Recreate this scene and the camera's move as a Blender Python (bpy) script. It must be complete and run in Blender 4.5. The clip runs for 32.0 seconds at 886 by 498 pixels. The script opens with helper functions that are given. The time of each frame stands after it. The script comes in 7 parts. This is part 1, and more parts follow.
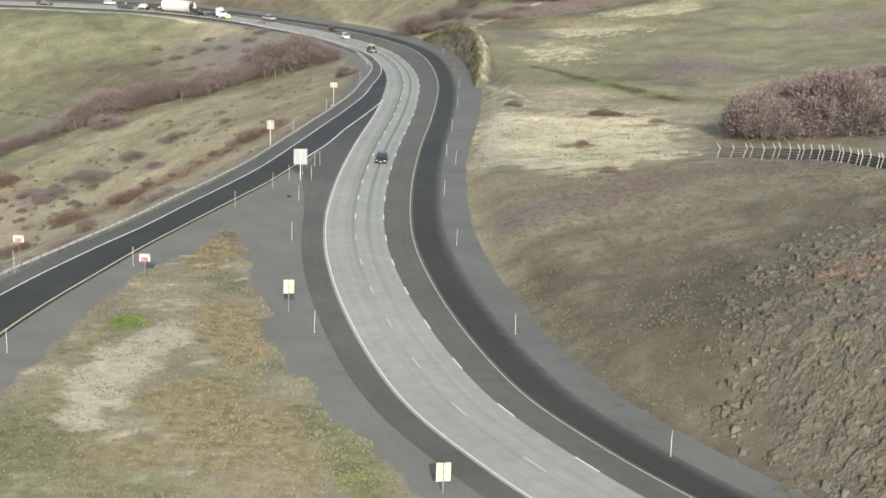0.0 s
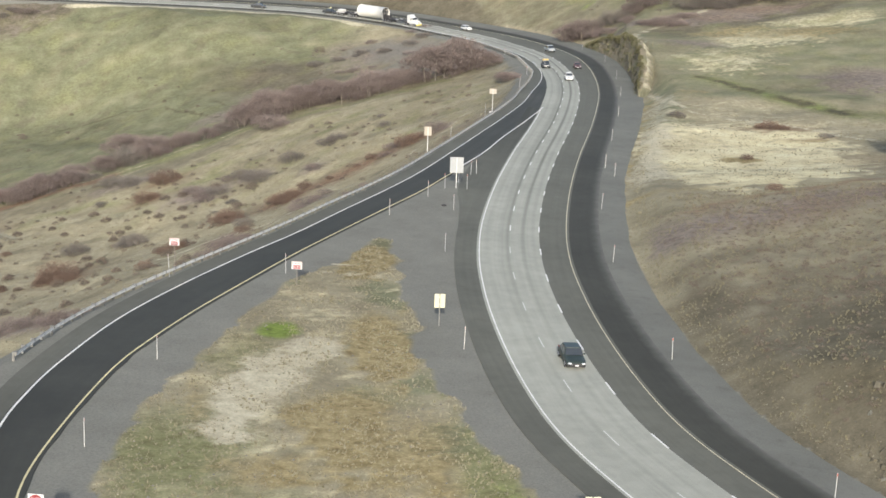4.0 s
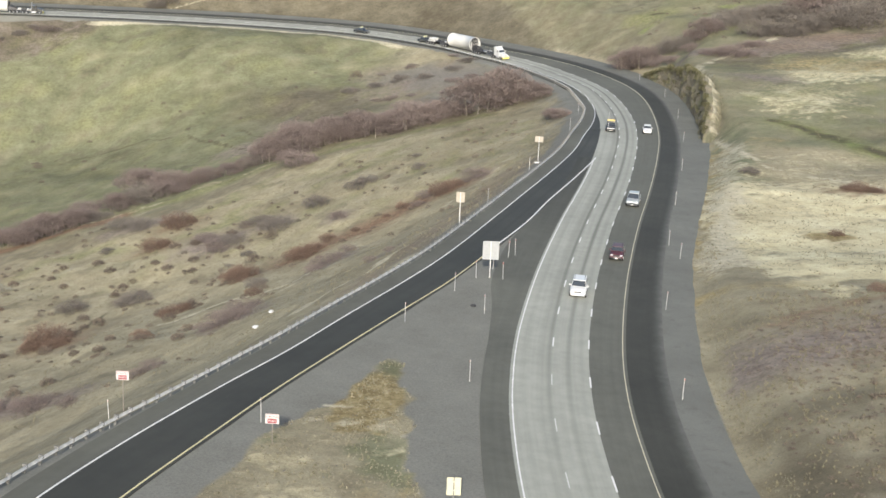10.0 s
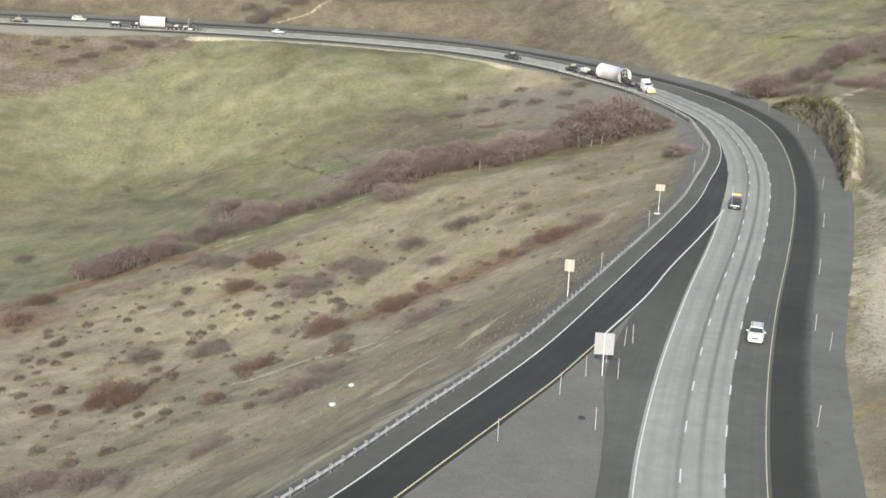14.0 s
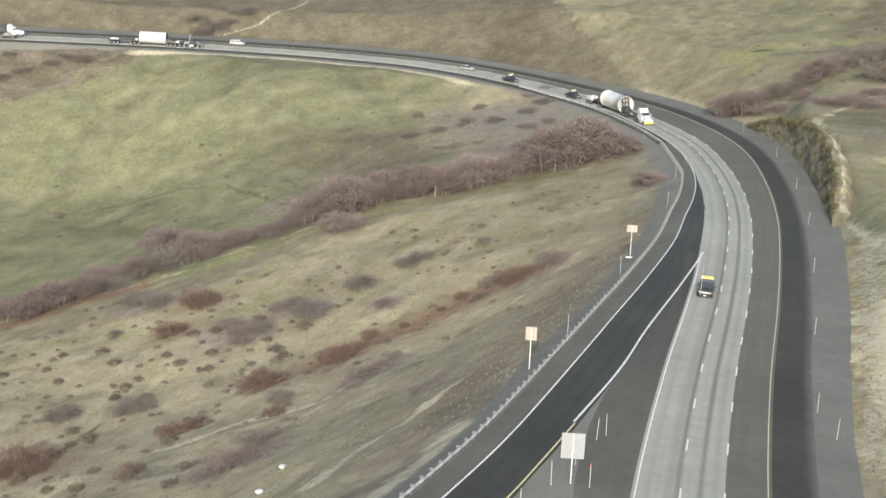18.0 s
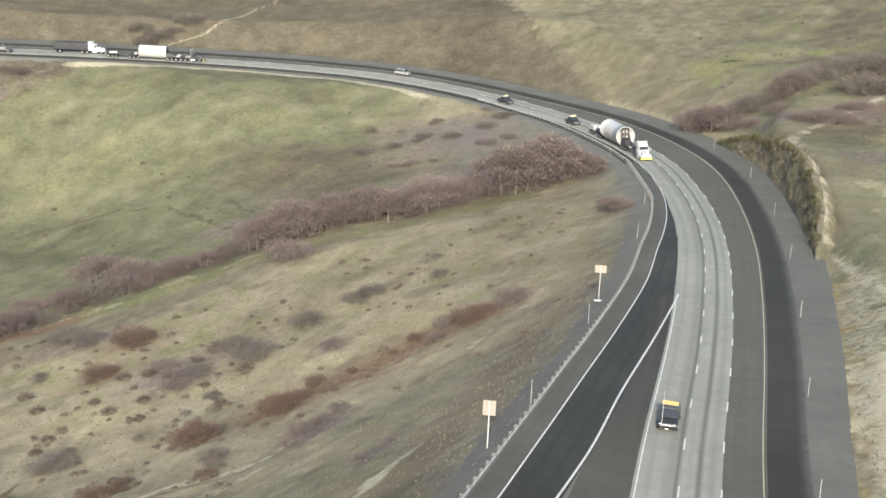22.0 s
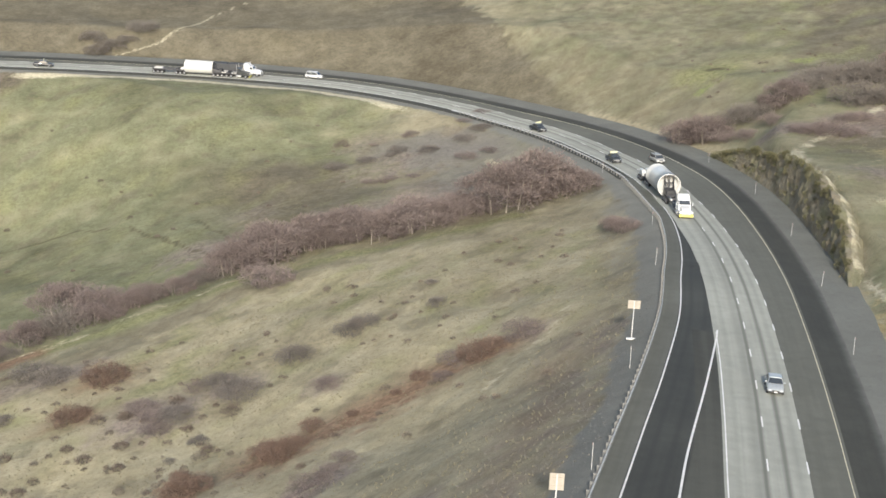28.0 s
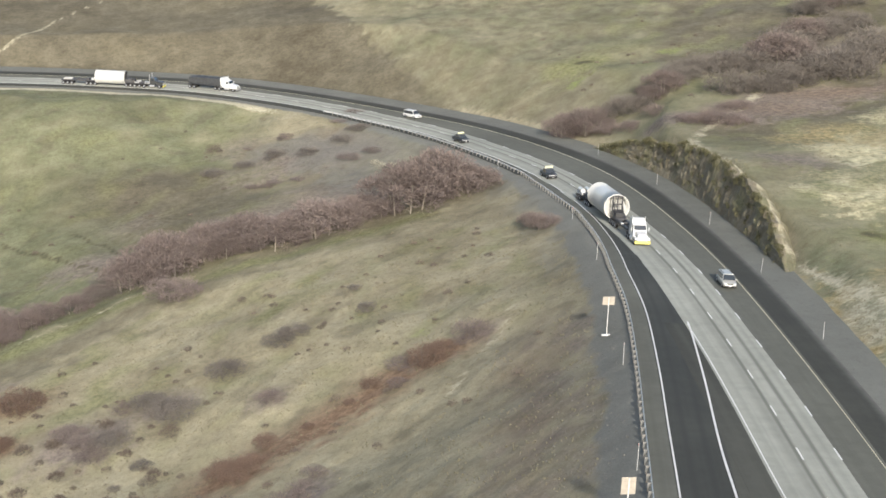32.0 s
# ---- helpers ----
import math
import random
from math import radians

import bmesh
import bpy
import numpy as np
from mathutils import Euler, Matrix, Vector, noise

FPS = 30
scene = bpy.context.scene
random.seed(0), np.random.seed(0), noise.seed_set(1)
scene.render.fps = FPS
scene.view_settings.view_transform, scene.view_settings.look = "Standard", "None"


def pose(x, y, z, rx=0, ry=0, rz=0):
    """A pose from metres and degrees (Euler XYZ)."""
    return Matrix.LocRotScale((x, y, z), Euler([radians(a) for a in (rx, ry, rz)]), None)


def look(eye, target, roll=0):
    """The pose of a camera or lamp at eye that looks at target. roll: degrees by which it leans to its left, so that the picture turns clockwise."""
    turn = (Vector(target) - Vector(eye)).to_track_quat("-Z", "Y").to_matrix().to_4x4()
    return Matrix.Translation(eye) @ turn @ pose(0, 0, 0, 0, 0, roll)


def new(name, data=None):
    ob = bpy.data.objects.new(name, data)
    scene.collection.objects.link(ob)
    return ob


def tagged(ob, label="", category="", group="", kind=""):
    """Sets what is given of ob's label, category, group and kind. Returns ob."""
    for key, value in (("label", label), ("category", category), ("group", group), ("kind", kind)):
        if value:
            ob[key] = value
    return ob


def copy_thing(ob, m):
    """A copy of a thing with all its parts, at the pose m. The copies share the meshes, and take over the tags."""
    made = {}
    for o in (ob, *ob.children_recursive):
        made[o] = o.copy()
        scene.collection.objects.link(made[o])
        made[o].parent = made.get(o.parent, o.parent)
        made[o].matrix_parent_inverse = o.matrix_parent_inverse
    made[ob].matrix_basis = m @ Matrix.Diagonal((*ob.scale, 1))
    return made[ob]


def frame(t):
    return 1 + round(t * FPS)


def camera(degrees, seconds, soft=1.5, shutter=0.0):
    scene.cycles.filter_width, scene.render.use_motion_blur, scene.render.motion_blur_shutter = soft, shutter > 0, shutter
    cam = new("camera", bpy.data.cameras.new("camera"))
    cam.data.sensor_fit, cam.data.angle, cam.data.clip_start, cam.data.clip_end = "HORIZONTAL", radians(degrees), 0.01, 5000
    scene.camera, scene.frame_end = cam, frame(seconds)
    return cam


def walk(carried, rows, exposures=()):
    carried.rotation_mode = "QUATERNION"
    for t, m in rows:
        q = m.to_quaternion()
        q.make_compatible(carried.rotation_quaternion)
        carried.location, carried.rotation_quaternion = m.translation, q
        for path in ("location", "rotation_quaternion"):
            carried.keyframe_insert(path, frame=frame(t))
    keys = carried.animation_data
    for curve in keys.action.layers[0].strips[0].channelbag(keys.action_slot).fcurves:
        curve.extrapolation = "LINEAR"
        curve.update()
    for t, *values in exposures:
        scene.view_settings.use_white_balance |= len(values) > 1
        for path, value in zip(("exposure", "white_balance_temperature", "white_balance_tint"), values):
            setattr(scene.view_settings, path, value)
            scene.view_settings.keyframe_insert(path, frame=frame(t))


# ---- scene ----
# ---- camera and its path ----
cam = camera(34.82, 32.0, soft=1.6)
# seconds, eye, heading to the left of +y, pitch, roll (degrees)
PATH = [
    (0, (-1.33, -201.98, 50.26), -6.42, -16.64, 2.18), (0.5, (-1.47, -201.93, 50.26), -6.26, -16.70, 2.18),
    (1, (-1.55, -201.85, 50.26), -1.76, -16.74, 2.17), (1.5, (-1.44, -201.77, 50.25), 0.07, -16.75, 2.15),
    (2, (-1.27, -201.54, 50.26), 0.11, -16.75, 2.14), (2.5, (-1.19, -201.08, 50.37), 0.11, -16.76, 2.16),
    (4.5, (-1.06, -196.54, 50.61), 0.10, -16.78, 2.22), (5, (-0.92, -194.24, 50.81), 0.07, -16.80, 2.26),
    (5.5, (-0.76, -191.55, 50.97), 0.12, -16.80, 2.27), (6, (-0.59, -188.77, 51.12), 0.11, -16.78, 2.28),
    (6.5, (-0.43, -186.06, 51.27), 0.11, -16.76, 2.29), (7, (-0.26, -183.27, 51.40), 0.10, -16.72, 2.30),
    (7.5, (-0.09, -180.29, 51.53), 0.08, -16.70, 2.31), (8, (0.09, -177.11, 51.67), 0.07, -16.70, 2.32),
    (8.5, (0.27, -173.74, 51.79), 0.08, -16.70, 2.33), (9, (0.43, -170.11, 51.88), 0.09, -16.71, 2.36),
    (9.5, (0.55, -166.09, 51.92), 0.52, -16.70, 2.39), (10, (0.63, -161.98, 51.97), 2.25, -16.71, 2.40),
    (10.5, (0.61, -158.03, 52.09), 4.04, -16.73, 2.37), (11, (0.53, -154.21, 52.23), 4.91, -16.76, 2.34),
    (11.5, (0.42, -150.63, 52.33), 5.30, -16.76, 2.33), (12, (0.27, -147.25, 52.38), 5.63, -16.74, 2.35),
    (12.5, (0.09, -143.97, 52.40), 6.02, -16.71, 2.37), (13, (-0.10, -140.66, 52.41), 6.35, -16.69, 2.40),
    (13.5, (-0.31, -137.30, 52.39), 6.74, -16.66, 2.41), (14, (-0.54, -133.96, 52.36), 6.86, -16.64, 2.42),
    (14.5, (-0.73, -130.65, 52.32), 6.84, -16.60, 2.44), (16.5, (-1.15, -117.76, 52.23), 5.34, -16.55, 2.46),
    (17, (-1.22, -114.55, 52.10), 5.34, -16.51, 2.47), (17.5, (-1.30, -111.54, 51.99), 5.35, -16.48, 2.47),
    (18, (-1.40, -108.71, 51.91), 5.34, -16.44, 2.49), (18.5, (-1.50, -106.01, 51.86), 5.33, -16.42, 2.50),
    (19, (-1.59, -103.35, 51.82), 5.32, -16.40, 2.51), (19.5, (-1.67, -100.76, 51.79), 5.30, -16.39, 2.52),
    (20, (-1.74, -98.26, 51.76), 5.29, -16.39, 2.53), (20.5, (-1.81, -95.79, 51.75), 5.27, -16.39, 2.53),
    (21, (-1.86, -93.32, 51.76), 5.25, -16.39, 2.53), (21.5, (-1.88, -90.76, 51.82), 4.69, -16.38, 2.53),
    (22, (-1.88, -88.17, 51.89), 3.73, -16.35, 2.52), (22.5, (-1.89, -85.66, 51.96), 3.72, -16.33, 2.51),
    (23, (-1.95, -83.35, 51.99), 3.69, -16.32, 2.52), (23.5, (-1.96, -81.24, 51.97), 3.65, -16.32, 2.54),
    (24, (-1.93, -79.27, 51.90), 3.60, -16.32, 2.58), (24.5, (-2.09, -77.51, 51.81), 3.56, -16.33, 2.61),
    (25, (-2.64, -76.01, 51.69), 3.63, -16.32, 2.63), (25.5, (-3.70, -74.87, 51.41), 3.51, -16.29, 2.61),
    (27.5, (-10.84, -72.32, 50.95), 2.59, -16.21, 2.60), (28, (-12.94, -71.65, 50.58), 1.08, -16.12, 2.63),
    (28.5, (-15.15, -70.87, 50.34), -0.77, -16.04, 2.62), (29, (-17.49, -70.16, 50.15), -2.41, -15.97, 2.58),
    (29.5, (-20.03, -69.79, 50.06), -3.67, -15.94, 2.54), (30, (-22.71, -69.59, 50.06), -4.39, -15.93, 2.51),
    (30.5, (-25.44, -69.31, 50.06), -5.03, -15.93, 2.46), (31, (-28.17, -68.83, 50.01), -5.68, -15.93, 2.41),
    (31.5, (-30.95, -68.26, 49.93), -6.35, -15.92, 2.35), (32, (-33.72, -67.69, 49.85), -7.40, -15.91, 2.30),
]


def aimed(eye, yaw, pitch, roll):
    a, b = radians(yaw), radians(pitch)
    ahead = Vector((-math.sin(a) * math.cos(b), math.cos(a) * math.cos(b), math.sin(b)))
    return look(eye, Vector(eye) + ahead * 10.0, roll)


walk(cam, [(t, aimed(eye, yaw, pitch, roll)) for t, eye, yaw, pitch, roll in PATH], [(0, 1.37), (32, 1.37)])

# ---- world and sun ----
world = bpy.data.worlds.new("sky")
scene.world = world
world.use_nodes = True
wn = world.node_tree
sky = wn.nodes.new("ShaderNodeTexSky")
sky.sky_type, sky.sun_disc = "NISHITA", False
sky.sun_elevation, sky.sun_rotation = radians(25.5), radians(180)
sky.air_density, sky.dust_density = 1.0, 3.0
wn.nodes["Background"].inputs[1].default_value = 0.108
wn.links.new(sky.outputs[0], wn.nodes["Background"].inputs[0])
sun = new("sun", bpy.data.lights.new("sun", "SUN"))
sun.data.energy, sun.data.angle, sun.data.color = 2.9, radians(2.5), (1.0, 0.965, 0.905)
SUN_FROM = Vector((0.0, -0.903, 0.43))
sun.matrix_world = look(SUN_FROM * 300, (0, 0, 0))

# ---- materials ----
MATS = {}


def nodes_of(name):
    m = bpy.data.materials.new(name)
    m.use_nodes = True
    MATS[name] = m
    return m, m.node_tree.nodes, m.node_tree.links, m.node_tree.nodes["Principled BSDF"]


def ramp_node(n, l, source, stops):
    r = n.new("ShaderNodeValToRGB")
    els = r.color_ramp.elements
    while len(els) < len(stops):
        els.new(0.5)
    for e, (p, c) in zip(els, stops):
        e.position, e.color = p, (*c, 1)
    l.new(source, r.inputs[0])
    return r


def noise_node(n, l, scale, detail=6, rough=0.6, coord=None):
    t = n.new("ShaderNodeTexNoise")
    t.inputs["Scale"].default_value, t.inputs["Detail"].default_value, t.inputs["Roughness"].default_value = scale, detail, rough
    if coord is not None:
        l.new(coord, t.inputs["Vector"])
    return t


def mixed(n, l, kind, fac, a, b):
    x = n.new("ShaderNodeMix")
    x.data_type, x.blend_type = "RGBA", kind
    for sock, v in ((x.inputs[0], fac), (x.inputs[6], a), (x.inputs[7], b)):
        if isinstance(v, bpy.types.NodeSocket):
            l.new(v, sock)
        else:
            sock.default_value = v if isinstance(v, (int, float)) else (*v, 1)
    return x.outputs[2]


def simple(name, colour, rough=0.6, metal=0.0, vary=0.25, scale=3.0, bump=0.0, coat=0.0):
    """Paint, metal, rubber and the like: a base colour with wear at two scales."""
    m, n, l, b = nodes_of(name)
    co = n.new("ShaderNodeTexCoord").outputs["Object"]
    big, fine = noise_node(n, l, scale, 4, 0.6, co), noise_node(n, l, scale * 9, 5, 0.7, co)
    lo, hi = tuple(c * (1 - vary) for c in colour), tuple(min(1, c * (1 + vary * 0.7)) for c in colour)
    c1 = ramp_node(n, l, big.outputs[0], [(0.3, lo), (0.7, hi)]).outputs[0]
    c2 = mixed(n, l, "MULTIPLY", 0.35, c1, ramp_node(n, l, fine.outputs[0], [(0.35, (0.6,) * 3), (0.65, (1.0,) * 3)]).outputs[0])
    l.new(c2, b.inputs["Base Color"])
    b.inputs["Roughness"].default_value, b.inputs["Metallic"].default_value = rough, metal
    b.inputs["Coat Weight"].default_value = coat
    if bump:
        bp = n.new("ShaderNodeBump")
        bp.inputs["Strength"].default_value, bp.inputs["Distance"].default_value = 0.5, bump
        l.new(fine.outputs[0], bp.inputs["Height"])
        l.new(bp.outputs[0], b.inputs["Normal"])
    return m


def road_material(name, base, streak, streak_at, rough=0.85, patch=0.25, newer=None, dust=None):
    """Pavement with wheel tracks along it: UV is metres across and along."""
    m, n, l, b = nodes_of(name)
    uv = n.new("ShaderNodeUVMap").outputs[0]
    sep = n.new("ShaderNodeSeparateXYZ")
    l.new(uv, sep.inputs[0])
    geo = n.new("ShaderNodeNewGeometry").outputs["Position"]
    big, mid, fine = noise_node(n, l, 0.05, 5, 0.6, geo), noise_node(n, l, 0.6, 6, 0.65, geo), noise_node(n, l, 14, 4, 0.7, geo)
    stretch = n.new("ShaderNodeMapping")
    stretch.inputs["Scale"].default_value = (2.2, 0.035, 1)
    l.new(uv, stretch.inputs["Vector"])
    along = noise_node(n, l, 1.0, 5, 0.6, stretch.outputs[0])
    col = ramp_node(n, l, big.outputs[0], [(0.3, tuple(c * (1 - patch) for c in base)), (0.7, tuple(c * (1 + patch * 0.6) for c in base))]).outputs[0]
    place = n.new("ShaderNodeSeparateXYZ")
    l.new(geo, place.inputs[0])
    if newer:
        part_way = n.new("ShaderNodeMapRange")
        l.new(place.outputs[1], part_way.inputs[0])
        part_way.inputs[1].default_value, part_way.inputs[2].default_value = newer[0], newer[1]
        col = mixed(n, l, "MIX", part_way.outputs[0], col, newer[2])
    col = mixed(n, l, "MULTIPLY", 0.5, col, ramp_node(n, l, mid.outputs[0], [(0.3, (0.72,) * 3), (0.62, (1.0,) * 3)]).outputs[0])
    if dust:
        drift = n.new("ShaderNodeMath")
        drift.operation = "MULTIPLY_ADD"
        l.new(mid.outputs[0], drift.inputs[0])
        drift.inputs[1].default_value = 1.6
        l.new(sep.outputs[0], drift.inputs[2])
        half = n.new("ShaderNodeMath")
        half.operation = "MULTIPLY"
        l.new(drift.outputs[0], half.inputs[0])
        half.inputs[1].default_value = 0.3
        col = mixed(n, l, "MIX", ramp_node(n, l, half.outputs[0], [(0.14, (0.95,) * 3), (0.32, (0.5,) * 3), (0.6, (0.0,) * 3)]).outputs[0], col, dust)
    col = mixed(n, l, "MULTIPLY", 0.3, col, ramp_node(n, l, along.outputs[0], [(0.35, (0.7,) * 3), (0.6, (1.0,) * 3)]).outputs[0])
    worn = n.new("ShaderNodeMapRange")
    l.new(place.outputs[1], worn.inputs[0])
    worn.inputs[1].default_value, worn.inputs[2].default_value, worn.inputs[3].default_value, worn.inputs[4].default_value = -70, 30, 0.15, 1.0
    for centre, width, strength in streak_at:
        d = n.new("ShaderNodeMath")
        d.operation = "SUBTRACT"
        l.new(sep.outputs[0], d.inputs[0])
        d.inputs[1].default_value = centre
        a = n.new("ShaderNodeMath")
        a.operation = "ABSOLUTE"
        l.new(d.outputs[0], a.inputs[0])
        w = n.new("ShaderNodeMath")
        w.operation = "MULTIPLY_ADD"
        l.new(along.outputs[0], w.inputs[0])
        w.inputs[1].default_value, w.inputs[2].default_value = -0.5, 0.25
        a2 = n.new("ShaderNodeMath")
        a2.operation = "ADD"
        l.new(a.outputs[0], a2.inputs[0])
        l.new(w.outputs[0], a2.inputs[1])
        k = ramp_node(n, l, a2.outputs[0], [(0.0, (strength,) * 3), (width, (0.0,) * 3)])
        k.color_ramp.interpolation = "EASE"
        kw = n.new("ShaderNodeMath")
        kw.operation = "MULTIPLY"
        l.new(k.outputs[0], kw.inputs[0])
        l.new(worn.outputs[0], kw.inputs[1])
        col = mixed(n, l, "MIX", kw.outputs[0], col, streak)
    col = mixed(n, l, "MULTIPLY", 0.5, col, ramp_node(n, l, fine.outputs[0], [(0.3, (0.7,) * 3), (0.7, (1.0,) * 3)]).outputs[0])
    l.new(col, b.inputs["Base Color"])
    b.inputs["Roughness"].default_value = rough
    b.inputs["Specular IOR Level"].default_value = 0.2
    bp = n.new("ShaderNodeBump")
    bp.inputs["Strength"].default_value, bp.inputs["Distance"].default_value = 0.25, 0.02
    l.new(fine.outputs[0], bp.inputs["Height"])
    l.new(bp.outputs[0], b.inputs["Normal"])
    return m


def gravel_material():
    m, n, l, b = nodes_of("grey_gravel")
    geo = n.new("ShaderNodeNewGeometry").outputs["Position"]
    big, mid, grit = noise_node(n, l, 0.12, 6, 0.65, geo), noise_node(n, l, 0.9, 6, 0.7, geo), noise_node(n, l, 9.0, 5, 0.75, geo)
    col = ramp_node(n, l, big.outputs[0], [(0.3, (0.108, 0.109, 0.096)), (0.55, (0.13, 0.131, 0.116)), (0.75, (0.15, 0.15, 0.133))]).outputs[0]
    col = mixed(n, l, "MULTIPLY", 0.6, col, ramp_node(n, l, mid.outputs[0], [(0.25, (0.62, 0.6, 0.58)), (0.45, (1, 1, 1))]).outputs[0])
    col = mixed(n, l, "MULTIPLY", 0.7, col, ramp_node(n, l, grit.outputs[0], [(0.3, (0.65,) * 3), (0.6, (1,) * 3)]).outputs[0])
    l.new(col, b.inputs["Base Color"])
    b.inputs["Roughness"].default_value = 0.95
    b.inputs["Specular IOR Level"].default_value = 0.1
    bp = n.new("ShaderNodeBump")
    bp.inputs["Strength"].default_value, bp.inputs["Distance"].default_value = 0.4, 0.05
    l.new(grit.outputs[0], bp.inputs["Height"])
    l.new(bp.outputs[0], b.inputs["Normal"])
    return m


GRAVEL = gravel_material()
CONCRETE = road_material("worn_concrete", (0.283, 0.287, 0.246), (0.10, 0.1, 0.084),
                         [(4.6, 0.9, 0.30), (2.05, 0.45, 0.8), (3.95, 0.4, 0.85), (0.9, 0.5, 0.22), (6.4, 0.5, 0.18)], patch=0.12)
ASPHALT = road_material("grey_asphalt", (0.104, 0.104, 0.085), (0.085, 0.084, 0.069), [(0.9, 0.5, 0.4), (2.7, 0.5, 0.4)], patch=0.15)
NEW_ASPHALT = road_material("dark_asphalt", (0.043, 0.043, 0.035), (0.03, 0.03, 0.0245), [(1.0, 0.6, 0.4)], rough=0.85, patch=0.25, dust=(0.118, 0.118, 0.104))
RAMP_ASPHALT = road_material("ramp_asphalt", (0.042, 0.042, 0.0345), (0.024, 0.024, 0.02), [(1.6, 0.5, 0.5), (3.4, 0.5, 0.5)], rough=0.75, patch=0.35)
INNER_ASPHALT = road_material("inner_shoulder_asphalt", (0.098, 0.098, 0.08), (0.07, 0.07, 0.057), [(1.2, 0.6, 0.3)], patch=0.25, newer=(5, 75, (0.043, 0.043, 0.035)))
SHOULDER = road_material("shoulder_asphalt", (0.1, 0.1, 0.082), (0.072, 0.072, 0.059), [(1.2, 0.6, 0.3)], patch=0.25)
WHITE_PAINT = simple("white_road_paint", (0.56, 0.55, 0.52), 0.6, vary=0.2, scale=1.2)
PALE_YELLOW = simple("worn_pale_yellow_paint", (0.46, 0.42, 0.29), 0.6, vary=0.2, scale=1.2)
YELLOW_PAINT = simple("yellow_road_paint", (0.5, 0.44, 0.245), 0.6, vary=0.2, scale=1.2)
GALVANISED = simple("galvanised_steel", (0.45, 0.455, 0.44), 0.6, 0.25, scale=2)
WOOD_POST = simple("weathered_wood", (0.13, 0.129, 0.12), 0.9, scale=4)

# ---- the lie of the land ----


def catmull(points, step):
    """A smooth line through the points, sampled every step metres."""
    p = [Vector(q) for q in points]
    p = [p[0] * 2 - p[1]] + p + [p[-1] * 2 - p[-2]]
    out = []
    for i in range(1, len(p) - 2):
        a, b, c, d = p[i - 1 : i + 3]
        n = max(2, int((c - b).length / step))
        for k in range(n):
            t = k / n
            out.append(0.5 * (2 * b + (c - a) * t + (2 * a - 5 * b + 4 * c - d) * t**2 + (3 * b - a - 3 * c + d) * t**3))
    out.append(p[-2])
    return out


def road_plane(x, y):
    return 0.145 - 0.029 * x - 0.0556 * y


# the yellow line on the outer side of the carriageway, from below the camera's start to the far end
YELLOW = [(200, -400), (130, -287), (92, -224), (62, -175), (46, -147), (33.5, -126), (25.8, -112.3), (21.6, -103), (18.3, -93.5), (16.2, -82.2), (14.7, -69.2), (13.8, -55.5),
          (13.5, -40.4), (14.3, -22.8), (16.8, 3.5), (20.7, 34), (24.6, 60), (27.3, 79), (30.1, 100.5), (32.7, 124), (34.6, 152),
          (35.3, 184.6), (33.6, 211), (28.4, 238), (20.3, 262.5), (10.1, 281.5), (-1.6, 297), (-14.5, 312), (-28, 325), (-45, 336.5), (-63.5, 344),
          (-93, 349), (-130, 348), (-170, 341), (-230, 326), (-330, 292), (-520, 215)]
# the outer white line of the exit ramp, and the ramp's yellow line
RAMP_WHITE = [(45, -296), (18, -242), (-6, -196), (-22, -160), (-30, -125), (-33.2, -105), (-33.6, -94.8), (-33.0, -86), (-31.3, -74.1), (-27.9, -61), (-23.2, -46.4), (-19.0, -34.5), (-14.7, -20.5), (-9.8, -5.0),
              (-5.4, 10.5), (0.2, 34.5), (4.7, 54.5), (9.1, 74), (14.1, 98.5), (17.2, 120), (19.0, 132), (20.8, 148), (21.8, 165), (22.5, 186), (22.3, 199), (21.4, 210)]
RAMP_YELLOW = [(50.5, -293), (23.5, -239), (-0.5, -193), (-16, -160), (-23.2, -138), (-26.9, -122), (-28.9, -112), (-29.1, -100), (-28.5, -88), (-27.3, -80.5), (-25.1, -70.5), (-21.9, -58.6), (-18.1, -45.1), (-13.2, -29.7),
               (-9.1, -17.1), (-5.0, -4.6), (-2.2, 5.5), (0.2, 14.5)]


def z_line(x, y):
    """The height of the yellow line: down the grade, then nearly level beyond the far bend."""
    z = road_plane(x, y)
    return z if y < 200 else z - 0.9 * min(1, (y - 200) / 90) + (0.0 if x > -50 else (x + 50) * 0.02)


LINE = catmull([(x, y, z_line(x, y)) for x, y in YELLOW], 2.0)
LINE_XY = np.array([(p.x, p.y) for p in LINE])
LINE_Z = np.array([p.z for p in LINE])
TAN = np.gradient(LINE_XY, axis=0)
TAN /= np.linalg.norm(TAN, axis=1)[:, None]
LEFT = np.stack([-TAN[:, 1], TAN[:, 0]], 1)
ALONG = np.concatenate([[0], np.cumsum(np.linalg.norm(np.diff(LINE_XY, axis=0), axis=1))])
ALONG -= ALONG[((LINE_XY - (62, -175)) ** 2).sum(1).argmin()]


def bank(y):
    """The cross fall: up to the inner side in the near bend, down to it in the far one."""
    t = np.clip((np.asarray(y, float) - 105) / 95, 0, 1)
    return 0.03 - 0.085 * t * t * (3 - 2 * t)


def extra(s):
    """The lanes are narrower in the near bend and swing out in the far one: metres to add."""
    return float(np.interp(s, [60, 112, 130, 150, 165, 190, 235, 265, 295, 330, 350, 371, 400, 435, 455, 470, 485, 500, 520], [-0.6, -0.48, -0.35, -0.28, -0.12, -0.05, 0, 0.12, 0.5, 1.1, 1.7, 2.6, 3.3, 3.9, 3.2, 2.4, 1.6, 0.3, 0]))


